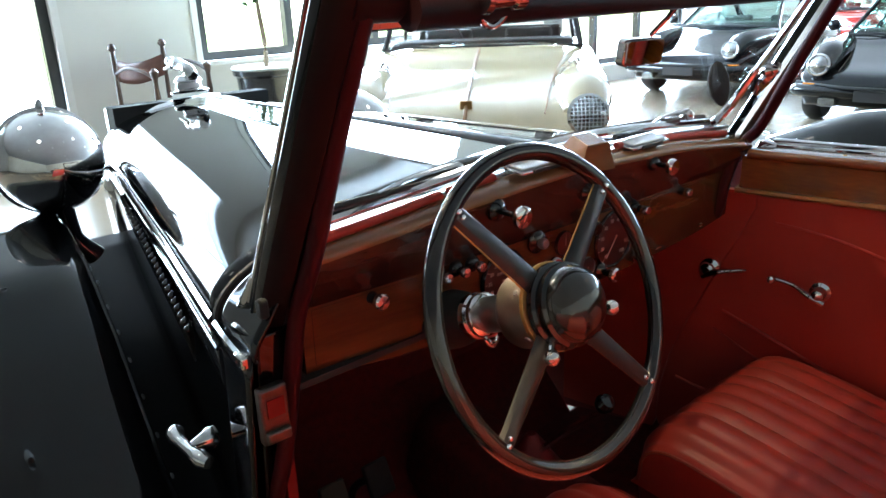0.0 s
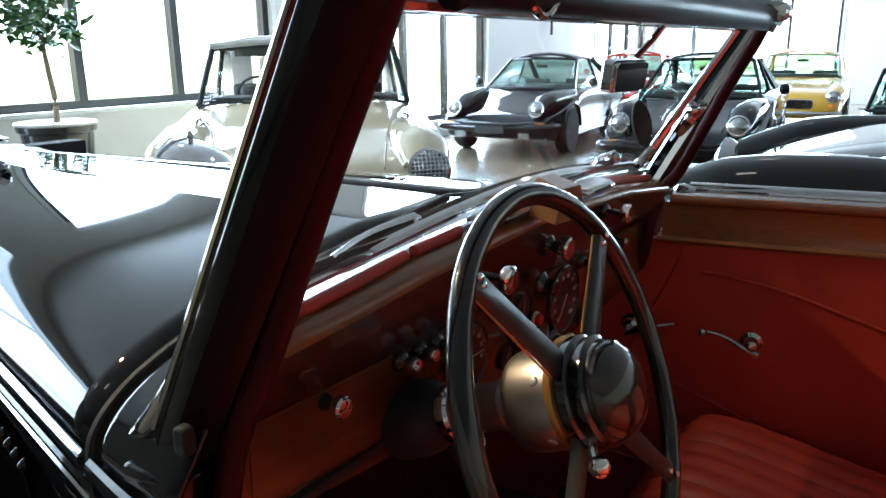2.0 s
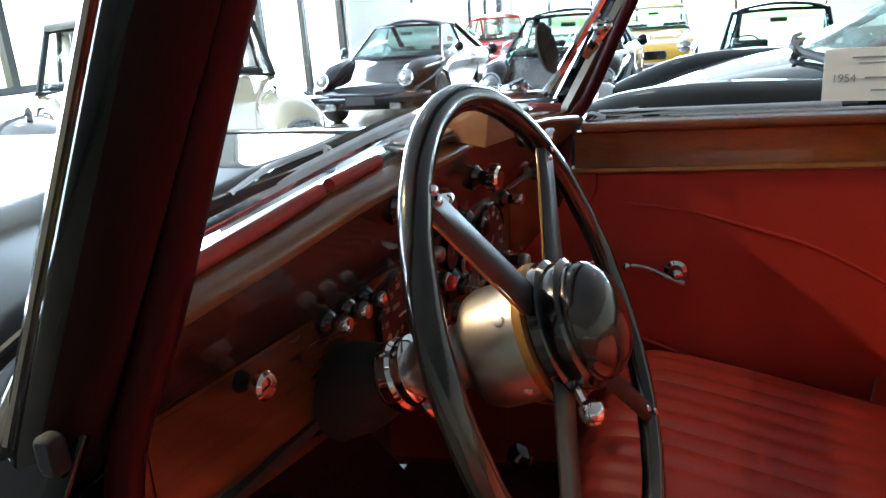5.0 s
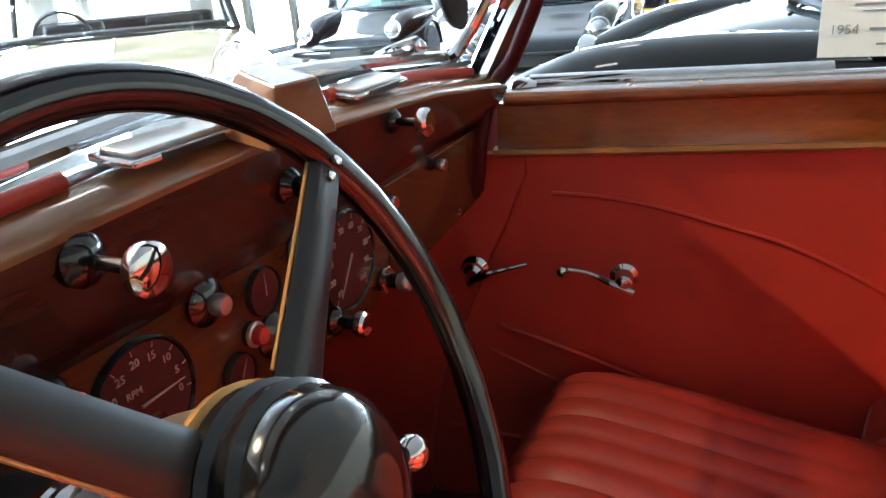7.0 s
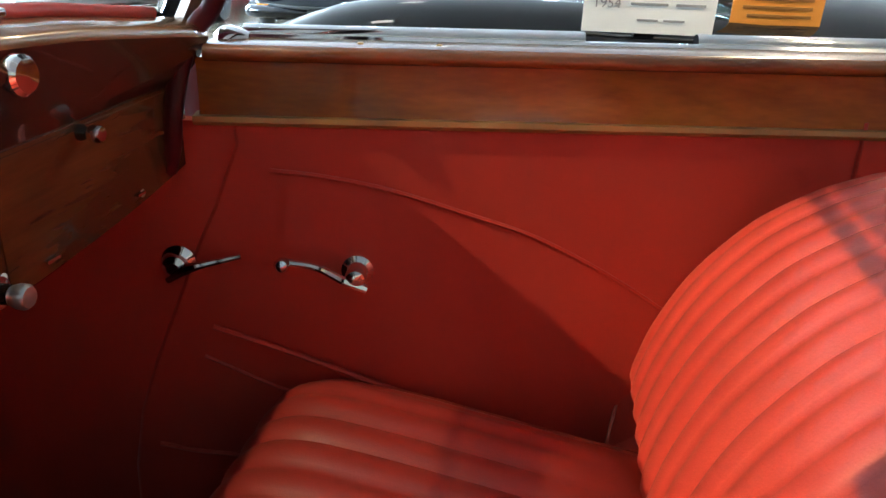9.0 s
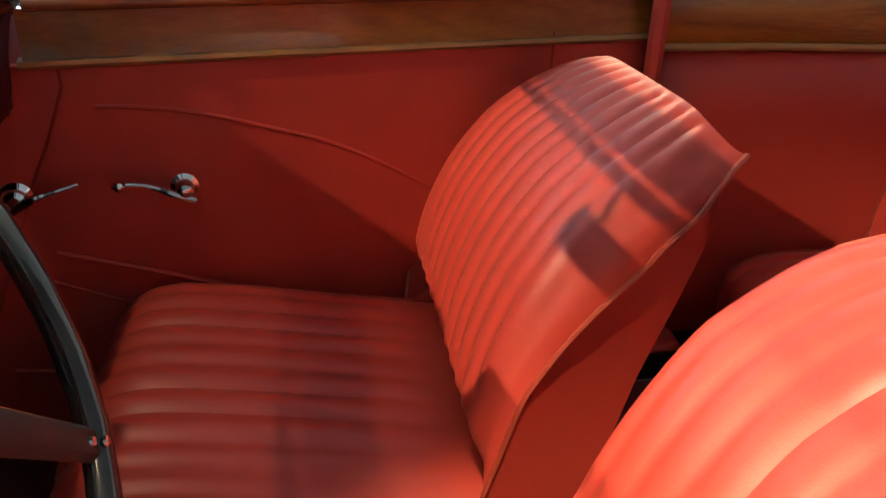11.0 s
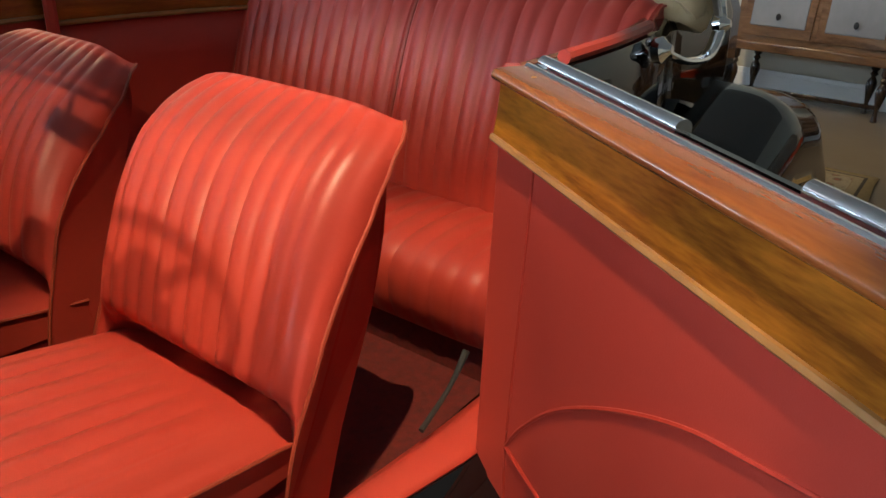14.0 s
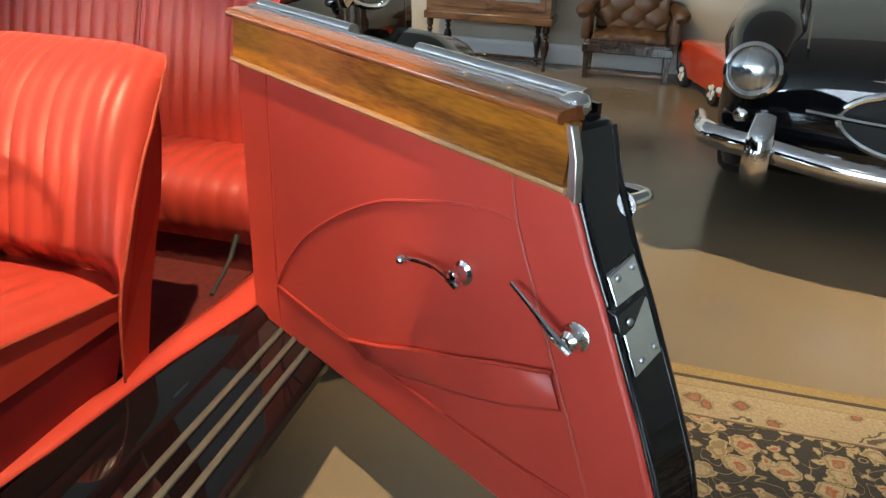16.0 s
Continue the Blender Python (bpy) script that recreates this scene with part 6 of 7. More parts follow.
def rear_engined(name, label, colour, at, head=0.64, size=0.9):
    """Low coupe with upright round lamps on tall wings and a sloping lid."""
    c = thing(name, label, "car", at=at @ Matrix.Diagonal((size, size, size, 1)))
    body = part("body", shell_body([(0.0, 0.66, 0.30, 0.42, 0.46), (-0.10, 0.76, 0.24, 0.52, 0.56), (-0.5, 0.82, 0.20, 0.60, 0.64), (-0.95, 0.84, 0.20, 0.70, 0.74), (-1.35, 0.83, 0.20, 0.78, 0.85), (-2.2, 0.83, 0.20, 0.82, 0.88), (-3.1, 0.87, 0.20, 0.82, 0.86), (-3.8, 0.84, 0.24, 0.72, 0.74), (-4.2, 0.70, 0.34, 0.52, 0.54)], 40), colour, c)
    for s in (-1, 1):
        part("front_wing", wing_bulge([(s * 0.58, -0.10, head - 0.03), (s * 0.60, -0.35, head + 0.07), (s * 0.63, -0.75, head + 0.10), (s * 0.66, -1.1, head + 0.11), (s * 0.68, -1.5, head + 0.12)], 0.15, 0.78), colour, body)
        lamp_round(body, s * 0.585, -0.015, head, 0.098, (s * 0.05, 1, 0.25))
        part("indicator", prism(fresh(), rounded(0.17, 0.055, 0.012), lambda a, n, b: Vector((s * 0.62 + a, n - 0.10 * abs(a + s * 0.05), 0.44 + b)), -0.02, 0.045), AMBER, body, "amber indicator lens", bevel=0.004)
        part("fog_lamp", prism(fresh(), rounded(0.15, 0.08, 0.01), lambda a, n, b: Vector((s * 0.45 + a, n, 0.30 + b)), 0.0, 0.10), LAMPGLASS, body, bevel=0.004)
        part("door_mirror", lathe(fresh(), [(0.02, -0.05), (0.06, -0.03), (0.065, 0.02), (0.055, 0.03)], axis_pose((s * 0.90, -1.55, 0.93), (0, -1, 0))), colour, body)
        for y in (-0.78, -3.05):
            place_wheel(c, s * 0.76, y, 0.31)
            arch = [Vector((s * 0.846, y + 0.37 * math.cos(a), 0.31 + 0.37 * math.sin(a))) for a in np.linspace(0.1, math.pi - 0.1, 14)]
            part("wheel_arch", tube(fresh(), arch, 0.022, 6), colour, body)
    part("bumper", tube(fresh(), [(-0.80, -0.20, 0.40), (-0.72, 0.02, 0.40), (-0.3, 0.08, 0.40), (0.3, 0.08, 0.40), (0.72, 0.02, 0.40), (0.80, -0.20, 0.40)], 0.075, 12, 6, 0.8), colour, body)
    part("bumper_rubber", tube(fresh(), [(-0.80, -0.10, 0.46), (-0.3, 0.155, 0.455), (0.3, 0.155, 0.455), (0.80, -0.10, 0.46)], 0.016, 8, 6), RUBBER, body)
    part("number_plate", box(-0.20, 0.20, 0.16, 0.172, 0.33, 0.43), DARK_TRIM, body, bevel=0.004)
    part("lid_seam", tube(fresh(), [(-0.42, -0.10, 0.575), (-0.46, -0.6, 0.675), (-0.52, -1.2, 0.80), (0.0, -1.3, 0.845), (0.52, -1.2, 0.80), (0.46, -0.6, 0.675), (0.42, -0.10, 0.575)], 0.005, 6, 5), RUBBER, body)
    cabin(body, -1.35, -1.95, -2.75, -3.65, 0.84, 1.28, 0.68, 0.52, colour, GREEN_GLASS, colour)
    return c


rear_engined("sports_coupe", "glossy black rear-engined coupe parked nose outward", DARK, pose(6.99, 4.31, 0, 0, 0, 97))
rear_engined("sports_coupe", "glossy black coupe with amber indicators, beside another", DARK, pose(6.03, 1.84, 0, 0, 0, 97))
rear_engined("sports_coupe", "bright red coupe behind two black ones", RED, pose(11.3, 4.55, 0, 0, 0, 97))

# cream roadster with its hood up
c = thing("cream_convertible", "cream sports car with pale soft top and meshed headlamps", "car", at=pose(1.92, 2.58, 0, 0, 0, 132.0))
body = part("body", shell_body([(0.16, 0.40, 0.30, 0.42, 0.46), (0.10, 0.62, 0.24, 0.52, 0.58), (-0.08, 0.78, 0.20, 0.60, 0.70), (-0.5, 0.83, 0.19, 0.68, 0.80), (-1.0, 0.84, 0.19, 0.74, 0.88), (-1.5, 0.83, 0.19, 0.80, 0.945), (-2.3, 0.83, 0.19, 0.82, 0.93), (-3.0, 0.82, 0.19, 0.80, 0.90), (-3.6, 0.74, 0.22, 0.66, 0.72), (-3.95, 0.5, 0.34, 0.48, 0.50)], 40), CREAM, c)
for s in (-1, 1):
    part("front_wing", wing_bulge([(s * 0.66, -0.02, 0.63), (s * 0.66, -0.25, 0.70), (s * 0.66, -0.6, 0.735), (s * 0.68, -1.0, 0.745), (s * 0.70, -1.45, 0.76)], 0.175, 0.80), CREAM, body)
    lamp_round(body, s * 0.675, 0.065, 0.652, 0.105, (s * 0.08, 1, 0.2), mesh=True)
    for y in (-0.62, -2.75):
        place_wheel(c, s * 0.74, y, 0.32, CREAM)
    part("bonnet_seam", tube(fresh(), [(s * 0.44, 0.06, 0.665), (s * 0.50, -0.5, 0.80), (s * 0.58, -1.0, 0.88), (s * 0.60, -1.25, 0.905)], 0.005, 6, 5), BEAD, body)
part("bonnet_ridge", tube(fresh(), [(0, 0.13, 0.585), (0, -0.05, 0.705), (0, -0.5, 0.806), (0, -1.0, 0.887), (0, -1.42, 0.94)], 0.011, 8, 6, 0.5), BEAD, body)
part("bonnet_badge", box(-0.035, 0.035, -0.055, -0.035, 0.665, 0.73), BRASS, body, "small gilt badge", bevel=0.006)
part("bumper", tube(fresh(), [(-0.74, -0.02, 0.36), (-0.4, 0.22, 0.36), (0.4, 0.22, 0.36), (0.74, -0.02, 0.36)], 0.05, 10, 6, 0.7), CREAM, body)
cabin(body, -1.45, -1.88, -2.6, -3.15, 0.91, 1.33, 0.72, 0.66, SOFTTOP, GLASS, RUBBER)
part("hood_front_edge", tube(fresh(), [(-0.67, -1.87, 1.305), (-0.3, -1.82, 1.335), (0.3, -1.82, 1.335), (0.67, -1.87, 1.305)], 0.026, 8, 5), SOFTTOP, body)
rows = [[Vector((x, -1.86 - 0.78 * t, 1.315 + 0.075 * (1 - abs(x / 0.67) ** 4) * (0.75 + 0.25 * math.sin(math.pi * t)))) for x in np.linspace(-0.67, 0.67, 13)] for t in np.linspace(0, 1, 6)]
part("hood_top", loft(fresh(), rows, closed=False), SOFTTOP, body, "pale cloth hood", solid=0.035)
part("hood_lining", box(-0.60, 0.60, -2.72, -2.69, 1.23, 1.31), DARK_TRIM, body, bevel=0.01)
for s in (-1, 1):
    part("hood_quarter", box(min(s * 0.47, s * 0.64), max(s * 0.47, s * 0.64), -2.80, -2.77, 0.92, 1.29), SOFTTOP, body, bevel=0.01)
part("rear_squab", box(-0.62, 0.62, -2.72, -2.58, 0.88, 1.01), DARK_TRIM, body, bevel=0.03)

# low black roadster beside the open car
a = thing("black_roadster", "low black roadster with sculpted wings and tinted screen", "car", at=pose(2.12, 0.55, 0, 0, 0, 0))
body = part("body", shell_body([(0.22, 0.42, 0.30, 0.48, 0.52), (0.12, 0.68, 0.24, 0.58, 0.66), (-0.15, 0.82, 0.20, 0.70, 0.86), (-0.5, 0.86, 0.20, 0.78, 0.96), (-0.9, 0.87, 0.20, 0.82, 1.0), (-1.4, 0.87, 0.20, 0.84, 1.0), (-2.2, 0.87, 0.20, 0.80, 0.88), (-3.2, 0.85, 0.20, 0.76, 0.84), (-3.9, 0.74, 0.24, 0.62, 0.68), (-4.2, 0.5, 0.34, 0.48, 0.50)], 40), BLACK, a)
for s in (-1, 1):
    part("front_wing", wing_bulge([(s * 0.70, 0.02, 0.76), (s * 0.71, -0.25, 0.83), (s * 0.72, -0.55, 0.855), (s * 0.72, -1.2, 0.85), (s * 0.72, -1.8, 0.82)], 0.16, 0.75), BLACK, body)
    lamp_round(body, s * 0.68, 0.10, 0.735, 0.10, (0, 1, 0.1))
    part("wing_beading", tube(fresh(), [(s * 0.82, -0.02, 0.72), (s * 0.835, -0.5, 0.79), (s * 0.84, -1.2, 0.80)], 0.008, 6, 5), CHROME, body)
    for y in (-0.75, -3.2):
        place_wheel(a, s * 0.76, y, 0.34)
part("bumper", tube(fresh(), [(-0.78, -0.05, 0.40), (-0.4, 0.30, 0.42), (0.4, 0.30, 0.42), (0.78, -0.05, 0.40)], 0.06, 10, 6, 0.9), CHROME, body)
for s in (-1, 1):
    part("bumper_guard", tube(fresh(), [(s * 0.35, 0.36, 0.34), (s * 0.35, 0.38, 0.5), (s * 0.35, 0.33, 0.6)], [0.03, 0.045, 0.025], 10, 4), CHROME, body)
cabin(body, -0.83, -1.15, -1.9, -2.4, 0.995, 1.22, 0.64, 0.56, BLACK, GREEN_GLASS, CHROME, closed=False)

# dealer's cards standing on its near wing
CARD = material("white_card", (0.80, 0.80, 0.79), 0.7, second=(0.77, 0.77, 0.76), scale=8)
INK = material("grey_ink", (0.30, 0.30, 0.31), 0.7, scale=40)
card = thing("price_card", "white card with handwriting, propped on the black roadster", "card")
m = Matrix.Translation((1.262, -0.335, 0.985)) @ pose(0, 0, 0, 0, -8, 0)
part("sheet", box(-0.002, 0.002, -0.125, 0.125, -0.058, 0.070, m), CARD, card, smooth=False)
part("prop", box(0.004, 0.03, -0.02, 0.02, -0.058, 0.0, m), CARD, card, smooth=False)
turn = Matrix(((0, 0, -1, 0), (-1, 0, 0, 0), (0, 1, 0, 0), (0, 0, 0, 1)))
lettering("1954", 0.027, m @ Matrix.Translation((-0.0035, 0.080, -0.002)) @ turn, INK, card, "year")
for y0, y1, z0, z1 in ((0.065, -0.075, 0.046, 0.050), (0.05, -0.05, 0.034, 0.036), (0.035, -0.035, -0.004, 0.001), (-0.05, -0.105, -0.004, 0.001), (0.02, -0.02, -0.034, -0.030), (-0.03, -0.07, -0.034, -0.030)):
    part("writing_bar", box(-0.0035, -0.0022, y1, y0, z0, z1, m), INK, card, smooth=False)
sign = thing("orange_notice", "small orange notice with lines of print", "sign")
m = Matrix.Translation((1.33, -0.585, 0.985)) @ pose(0, 0, 0, 0, -6, 0)
part("sheet", box(-0.002, 0.002, -0.085, 0.085, -0.060, 0.075, m), material("orange_card", (0.75, 0.30, 0.05), 0.6, scale=8), sign, smooth=False)
part("prop", box(0.004, 0.03, -0.02, 0.02, -0.060, 0.0, m), CARD, sign, smooth=False)
for k in range(5):
    part("writing_bar", box(-0.0035, -0.0022, -0.065, 0.065 - 0.01 * (k % 3), 0.040 - 0.016 * k, 0.046 - 0.016 * k, m), BEAD, sign, smooth=False)

# round-backed black saloon facing the hall
b = thing("rounded_saloon", "black rounded old saloon facing the hall", "car", at=pose(5.3, -0.06, 0, 0, 0, 88) @ Matrix.Diagonal((0.74, 0.74, 0.74, 1)))
body = part("body", shell_body([(0.10, 0.30, 0.35, 0.5, 0.55), (0.0, 0.42, 0.28, 0.60, 0.72), (-0.4, 0.50, 0.24, 0.72, 0.86), (-0.9, 0.58, 0.24, 0.80, 0.96), (-1.3, 0.68, 0.22, 0.86, 1.00), (-2.2, 0.74, 0.22, 0.88, 1.02), (-3.0, 0.70, 0.24, 0.82, 0.96), (-3.7, 0.5, 0.30, 0.6, 0.66)], 36), DARK, b)
for s in (-1, 1):
    part("front_wing", wing_bulge([(s * 0.60, -0.02, 0.56), (s * 0.62, -0.3, 0.66), (s * 0.64, -0.65, 0.66), (s * 0.66, -1.0, 0.52), (s * 0.66, -1.3, 0.36)], 0.19, 1.0), DARK, body)
    lamp_round(body, s * 0.60, 0.10, 0.62, 0.09, (0, 1, 0.3))
    for y in (-0.55, -2.95):
        place_wheel(b, s * 0.64, y, 0.33)
part("bumper", tube(fresh(), [(-0.70, 0.0, 0.36), (-0.3, 0.22, 0.37), (0.3, 0.22, 0.37), (0.70, 0.0, 0.36)], 0.035, 8, 6), CHROME, body)
cabin(body, -1.25, -1.50, -2.4, -3.2, 0.99, 1.47, 0.60, 0.50, DARK, GREEN_GLASS, DARK)

# small yellow roadster, rose car, orange-red car
def small_car(name, label, colour, at, roof):
    c = thing(name, label, "car", at=at)
    body = part("body", shell_body([(0.10, 0.45, 0.30, 0.46, 0.50), (0.0, 0.64, 0.26, 0.58, 0.66), (-0.4, 0.74, 0.22, 0.66, 0.76), (-1.0, 0.76, 0.22, 0.72, 0.84), (-1.4, 0.76, 0.22, 0.76, 0.90), (-2.3, 0.76, 0.22, 0.76, 0.88), (-3.2, 0.72, 0.24, 0.70, 0.80), (-3.7, 0.52, 0.34, 0.50, 0.54)], 34), colour, c)
    part("grille", prism(fresh(), rounded(0.62, 0.16, 0.05), lambda a, n, b: Vector((a, n, 0.50 + b)), 0.02, 0.11), CHROME, body, bevel=0.01)
    for s in (-1, 1):
        part("front_wing", wing_bulge([(s * 0.57, -0.02, 0.60), (s * 0.60, -0.3, 0.66), (s * 0.62, -0.7, 0.70), (s * 0.64, -1.1, 0.72), (s * 0.65, -1.5, 0.73)], 0.14, 0.85), colour, body)
        lamp_round(body, s * 0.575, 0.06, 0.62, 0.09, (0, 1, 0.1))
        part("side_lamp", lathe(fresh(), [(0.04, 0), (0.035, 0.02), (0.01, 0.03)], axis_pose((s * 0.56, 0.10, 0.47), (0, 1, 0)), 14), AMBER, body)
        for y in (-0.6, -2.8):
            place_wheel(c, s * 0.68, y, 0.30)
    part("bumper", tube(fresh(), [(-0.70, 0.0, 0.36), (-0.3, 0.17, 0.36), (0.3, 0.17, 0.36), (0.70, 0.0, 0.36)], 0.035, 8, 6), CHROME, body)
    cabin(body, -1.35, -1.75, -2.4, -3.0, 0.88, 1.30 if roof else 1.18, 0.62, 0.54, colour, GREEN_GLASS, CHROME, closed=roof)
    return c


small_car("yellow_car", "small amber-yellow saloon with chrome bumper", YELLOW, pose(11.2, 1.72, 0, 0, 0, 95) @ Matrix.Diagonal((0.95, 0.95, 0.88, 1)), True)
small_car("rose_car", "dull rose open car beyond the black roadster", MAROON, pose(7.6, -2.4, 0, 0, 0, 80), False)
small_car("orange_car", "orange-red car beside the black roadster", ORANGE, pose(4.3, -1.9, 0, 0, 0, 40), True)

# black gullwing-era roadster behind the open door
g = thing("grand_tourer", "black grand tourer with chrome headlamps and wide oval grille", "car", at=pose(-2.62, -2.30, 0, 0, 0, -14))
body = part("body", shell_body([(0.04, 0.66, 0.30, 0.46, 0.62), (-0.02, 0.76, 0.24, 0.56, 0.72), (-0.25, 0.84, 0.20, 0.62, 0.80), (-0.8, 0.88, 0.19, 0.70, 0.90), (-1.3, 0.88, 0.19, 0.76, 0.96), (-1.9, 0.87, 0.19, 0.80, 0.98), (-2.8, 0.88, 0.19, 0.80, 0.92), (-3.6, 0.86, 0.22, 0.72, 0.82), (-4.2, 0.6, 0.32, 0.50, 0.52)], 40), BLACK, g)
for s in (-1, 1):
    part("front_wing", wing_bulge([(s * 0.69, -0.02, 0.655), (s * 0.70, -0.25, 0.72), (s * 0.71, -0.6, 0.77), (s * 0.72, -1.0, 0.80), (s * 0.73, -1.6, 0.82)], 0.165, 0.85), BLACK, body)
    lamp_round(body, s * 0.69, 0.075, 0.655, 0.098, (0, 1, 0.08))
    part("side_light", lathe(fresh(), [(0.022, 0), (0.032, 0.02), (0.028, 0.035), (0.008, 0.045)], axis_pose((s * 0.70, 0.05, 0.475), (0, 1, 0)), 16), CHROME, body)
    part("bumper_over_rider", tube(fresh(), [(s * 0.60, 0.14, 0.24), (s * 0.60, 0.20, 0.30), (s * 0.60, 0.20, 0.42), (s * 0.60, 0.14, 0.50)], [0.032, 0.036, 0.034, 0.026], 10, 5, 1.5, (1, 0, 0)), CHROME, body)
    for y in (-0.75, -3.15):
        place_wheel(g, s * 0.75, y, 0.33)
    part("bumper_bar", tube(fresh(), [(s * 0.90, -0.18, 0.385), (s * 0.82, 0.06, 0.38), (s * 0.60, 0.14, 0.375), (s * 0.32, 0.18, 0.35), (s * 0.05, 0.19, 0.34)], [0.03, 0.042, 0.042, 0.04, 0.035], 10, 6, 1.2), CHROME, body)
mouth = [(0.50 * math.cos(t) * (1 - 0.12 * max(0, -math.sin(t))), 0.515 + 0.125 * math.sin(t)) for t in np.linspace(0, 2 * math.pi, 33)]
mouth = [(math.copysign(min(0.50, abs(x) ** 0.75 * 0.60), x), z) for x, z in mouth]
part("grille_opening", prism(fresh(), mouth[:-1], lambda q, n, b: Vector((q, n - 0.10 * q * q, b)), 0.02, 0.075), RUBBER, body, smooth=False)
part("grille_ring", tube(fresh(), [Vector((x, 0.082 - 0.10 * x * x, z)) for x, z in mouth], 0.014, 8), CHROME, body)
part("grille_bar", tube(fresh(), [(-0.47, 0.08, 0.53), (-0.2, 0.105, 0.52), (0.2, 0.105, 0.52), (0.47, 0.08, 0.53)], 0.016, 8, 5, 0.7), CHROME, body)
part("grille_emblem", lathe(fresh(), [(0.105, 0.0), (0.112, 0.008), (0.104, 0.016), (0.098, 0.008)], axis_pose((0, 0.10, 0.515), (0, 1, 0)), 32), CHROME, body, "round chrome emblem")
part("bonnet_seam", tube(fresh(), [(0.52, -0.02, 0.745), (0.56, -0.5, 0.83), (0.58, -1.2, 0.91)], 0.004, 6, 4), RUBBER, body)
part("bonnet_seam", tube(fresh(), [(-0.52, -0.02, 0.745), (-0.56, -0.5, 0.83), (-0.58, -1.2, 0.91)], 0.004, 6, 4), RUBBER, body)
cabin(body, -1.5, -1.9, -2.6, -3.2, 0.95, 1.30, 0.62, 0.52, BLACK, GLASS, CHROME)

# toy pedal car by the wall
t = thing("pedal_car", "small bright red-orange children's pedal car", "toy car", at=pose(-2.25, -4.52, 0, 0, 0, 18))
TOY = paint("toy_red_paint", (0.60, 0.06, 0.02))
body = part("body", shell_body([(0.02, 0.20, 0.10, 0.26, 0.32), (-0.03, 0.215, 0.09, 0.29, 0.345), (-0.3, 0.22, 0.09, 0.31, 0.36), (-0.5, 0.22, 0.09, 0.32, 0.37), (-0.9, 0.21, 0.09, 0.30, 0.34), (-1.0, 0.19, 0.10, 0.26, 0.30)], 20), TOY, t)
part("bumper", tube(fresh(), [(-0.23, -0.03, 0.145), (-0.18, 0.045, 0.145), (0.18, 0.045, 0.145), (0.23, -0.03, 0.145)], 0.022, 8, 4, 0.9), TRIM, body, "white painted bumper")
part("grille", box(-0.11, 0.11, 0.015, 0.035, 0.20, 0.27), SILVER, body, bevel=0.004)
for k in range(4):
    part("grille_slat", box(-0.105, 0.105, 0.034, 0.040, 0.208 + 0.015 * k, 0.214 + 0.015 * k), TOY, body, smooth=False)
for s in (-1, 1):
    part("headlamp", lathe(fresh(), [(0.034, 0), (0.036, 0.012), (0.02, 0.02), (0.001, 0.022)], axis_pose((s * 0.16, 0.015, 0.24), (0, 1, 0)), 16), TRIM, body)
    for y in (-0.18, -0.78):
        place_wheel(t, s * 0.18, y, 0.095, TRIM, 0.03)

# ---- furniture ----
def turned_leg(parent, x, y, z0, z1, mat, name="leg"):
    h = z1 - z0
    prof = [(0.022, 0.0), (0.030, 0.02 * h), (0.020, 0.08 * h), (0.016, 0.2 * h), (0.030, 0.36 * h), (0.046, 0.52 * h), (0.040, 0.62 * h), (0.018, 0.70 * h), (0.034, 0.75 * h), (0.020, 0.80 * h), (0.036, 0.84 * h), (0.036, h)]
    part(name, lathe(fresh(), prof, Matrix.Translation((x, y, z0)), 16), mat, parent)


DARK_WOOD = veneer("dark_leg_wood", (0.040, 0.022, 0.012), (0.018, 0.010, 0.006), 2)
CABINET_WOOD = veneer("cabinet_wood", (0.20, 0.10, 0.045), (0.08, 0.035, 0.014), 0)
INSET = material("grey_inset", (0.21, 0.20, 0.20), 0.5, second=(0.15, 0.145, 0.145), scale=6)
k = thing("sideboard", "old wooden sideboard on turned legs, grey panelled doors", "cabinet", at=Matrix.Translation((-0.083, -1.447, 0)) @ Matrix.Diagonal((0.76, 0.70, 1.13, 1)))
part("case", box(-0.92, 0.40, -5.90, -5.44, 0.36, 1.10), CABINET_WOOD, k, bevel=0.008)
part("apron", box(-0.94, 0.42, -5.92, -5.42, 0.31, 0.365), CABINET_WOOD, k, bevel=0.01)
part("top", box(-0.97, 0.45, -5.93, -5.39, 1.10, 1.14), CABINET_WOOD, k, bevel=0.01)
for x0, x1 in ((-0.86, -0.28), (-0.24, 0.34)):
    d = part("door", box(x0, x1, -5.44, -5.42, 0.40, 1.06), CABINET_WOOD, k, bevel=0.004)
    part("door_panel", box(x0 + 0.06, x1 - 0.06, -5.425, -5.412, 0.46, 1.0), INSET, d, "grey door panel", bevel=0.006)
    part("door_knob", lathe(fresh(), [(0.008, 0), (0.018, 0.01), (0.02, 0.02), (0.01, 0.03)], axis_pose(((x0 + x1) / 2, -5.412, 0.52), (0, 1, 0)), 14), RUBBER, d)
for x in (-0.88, -0.76, 0.24, 0.36):
    turned_leg(k, x, -5.47 if x in (-0.88, 0.36) else -5.80, 0.0, 0.315, DARK_WOOD)
part("stretcher", box(-0.88, 0.36, -5.66, -5.62, 0.05, 0.075), DARK_WOOD, k, bevel=0.006)

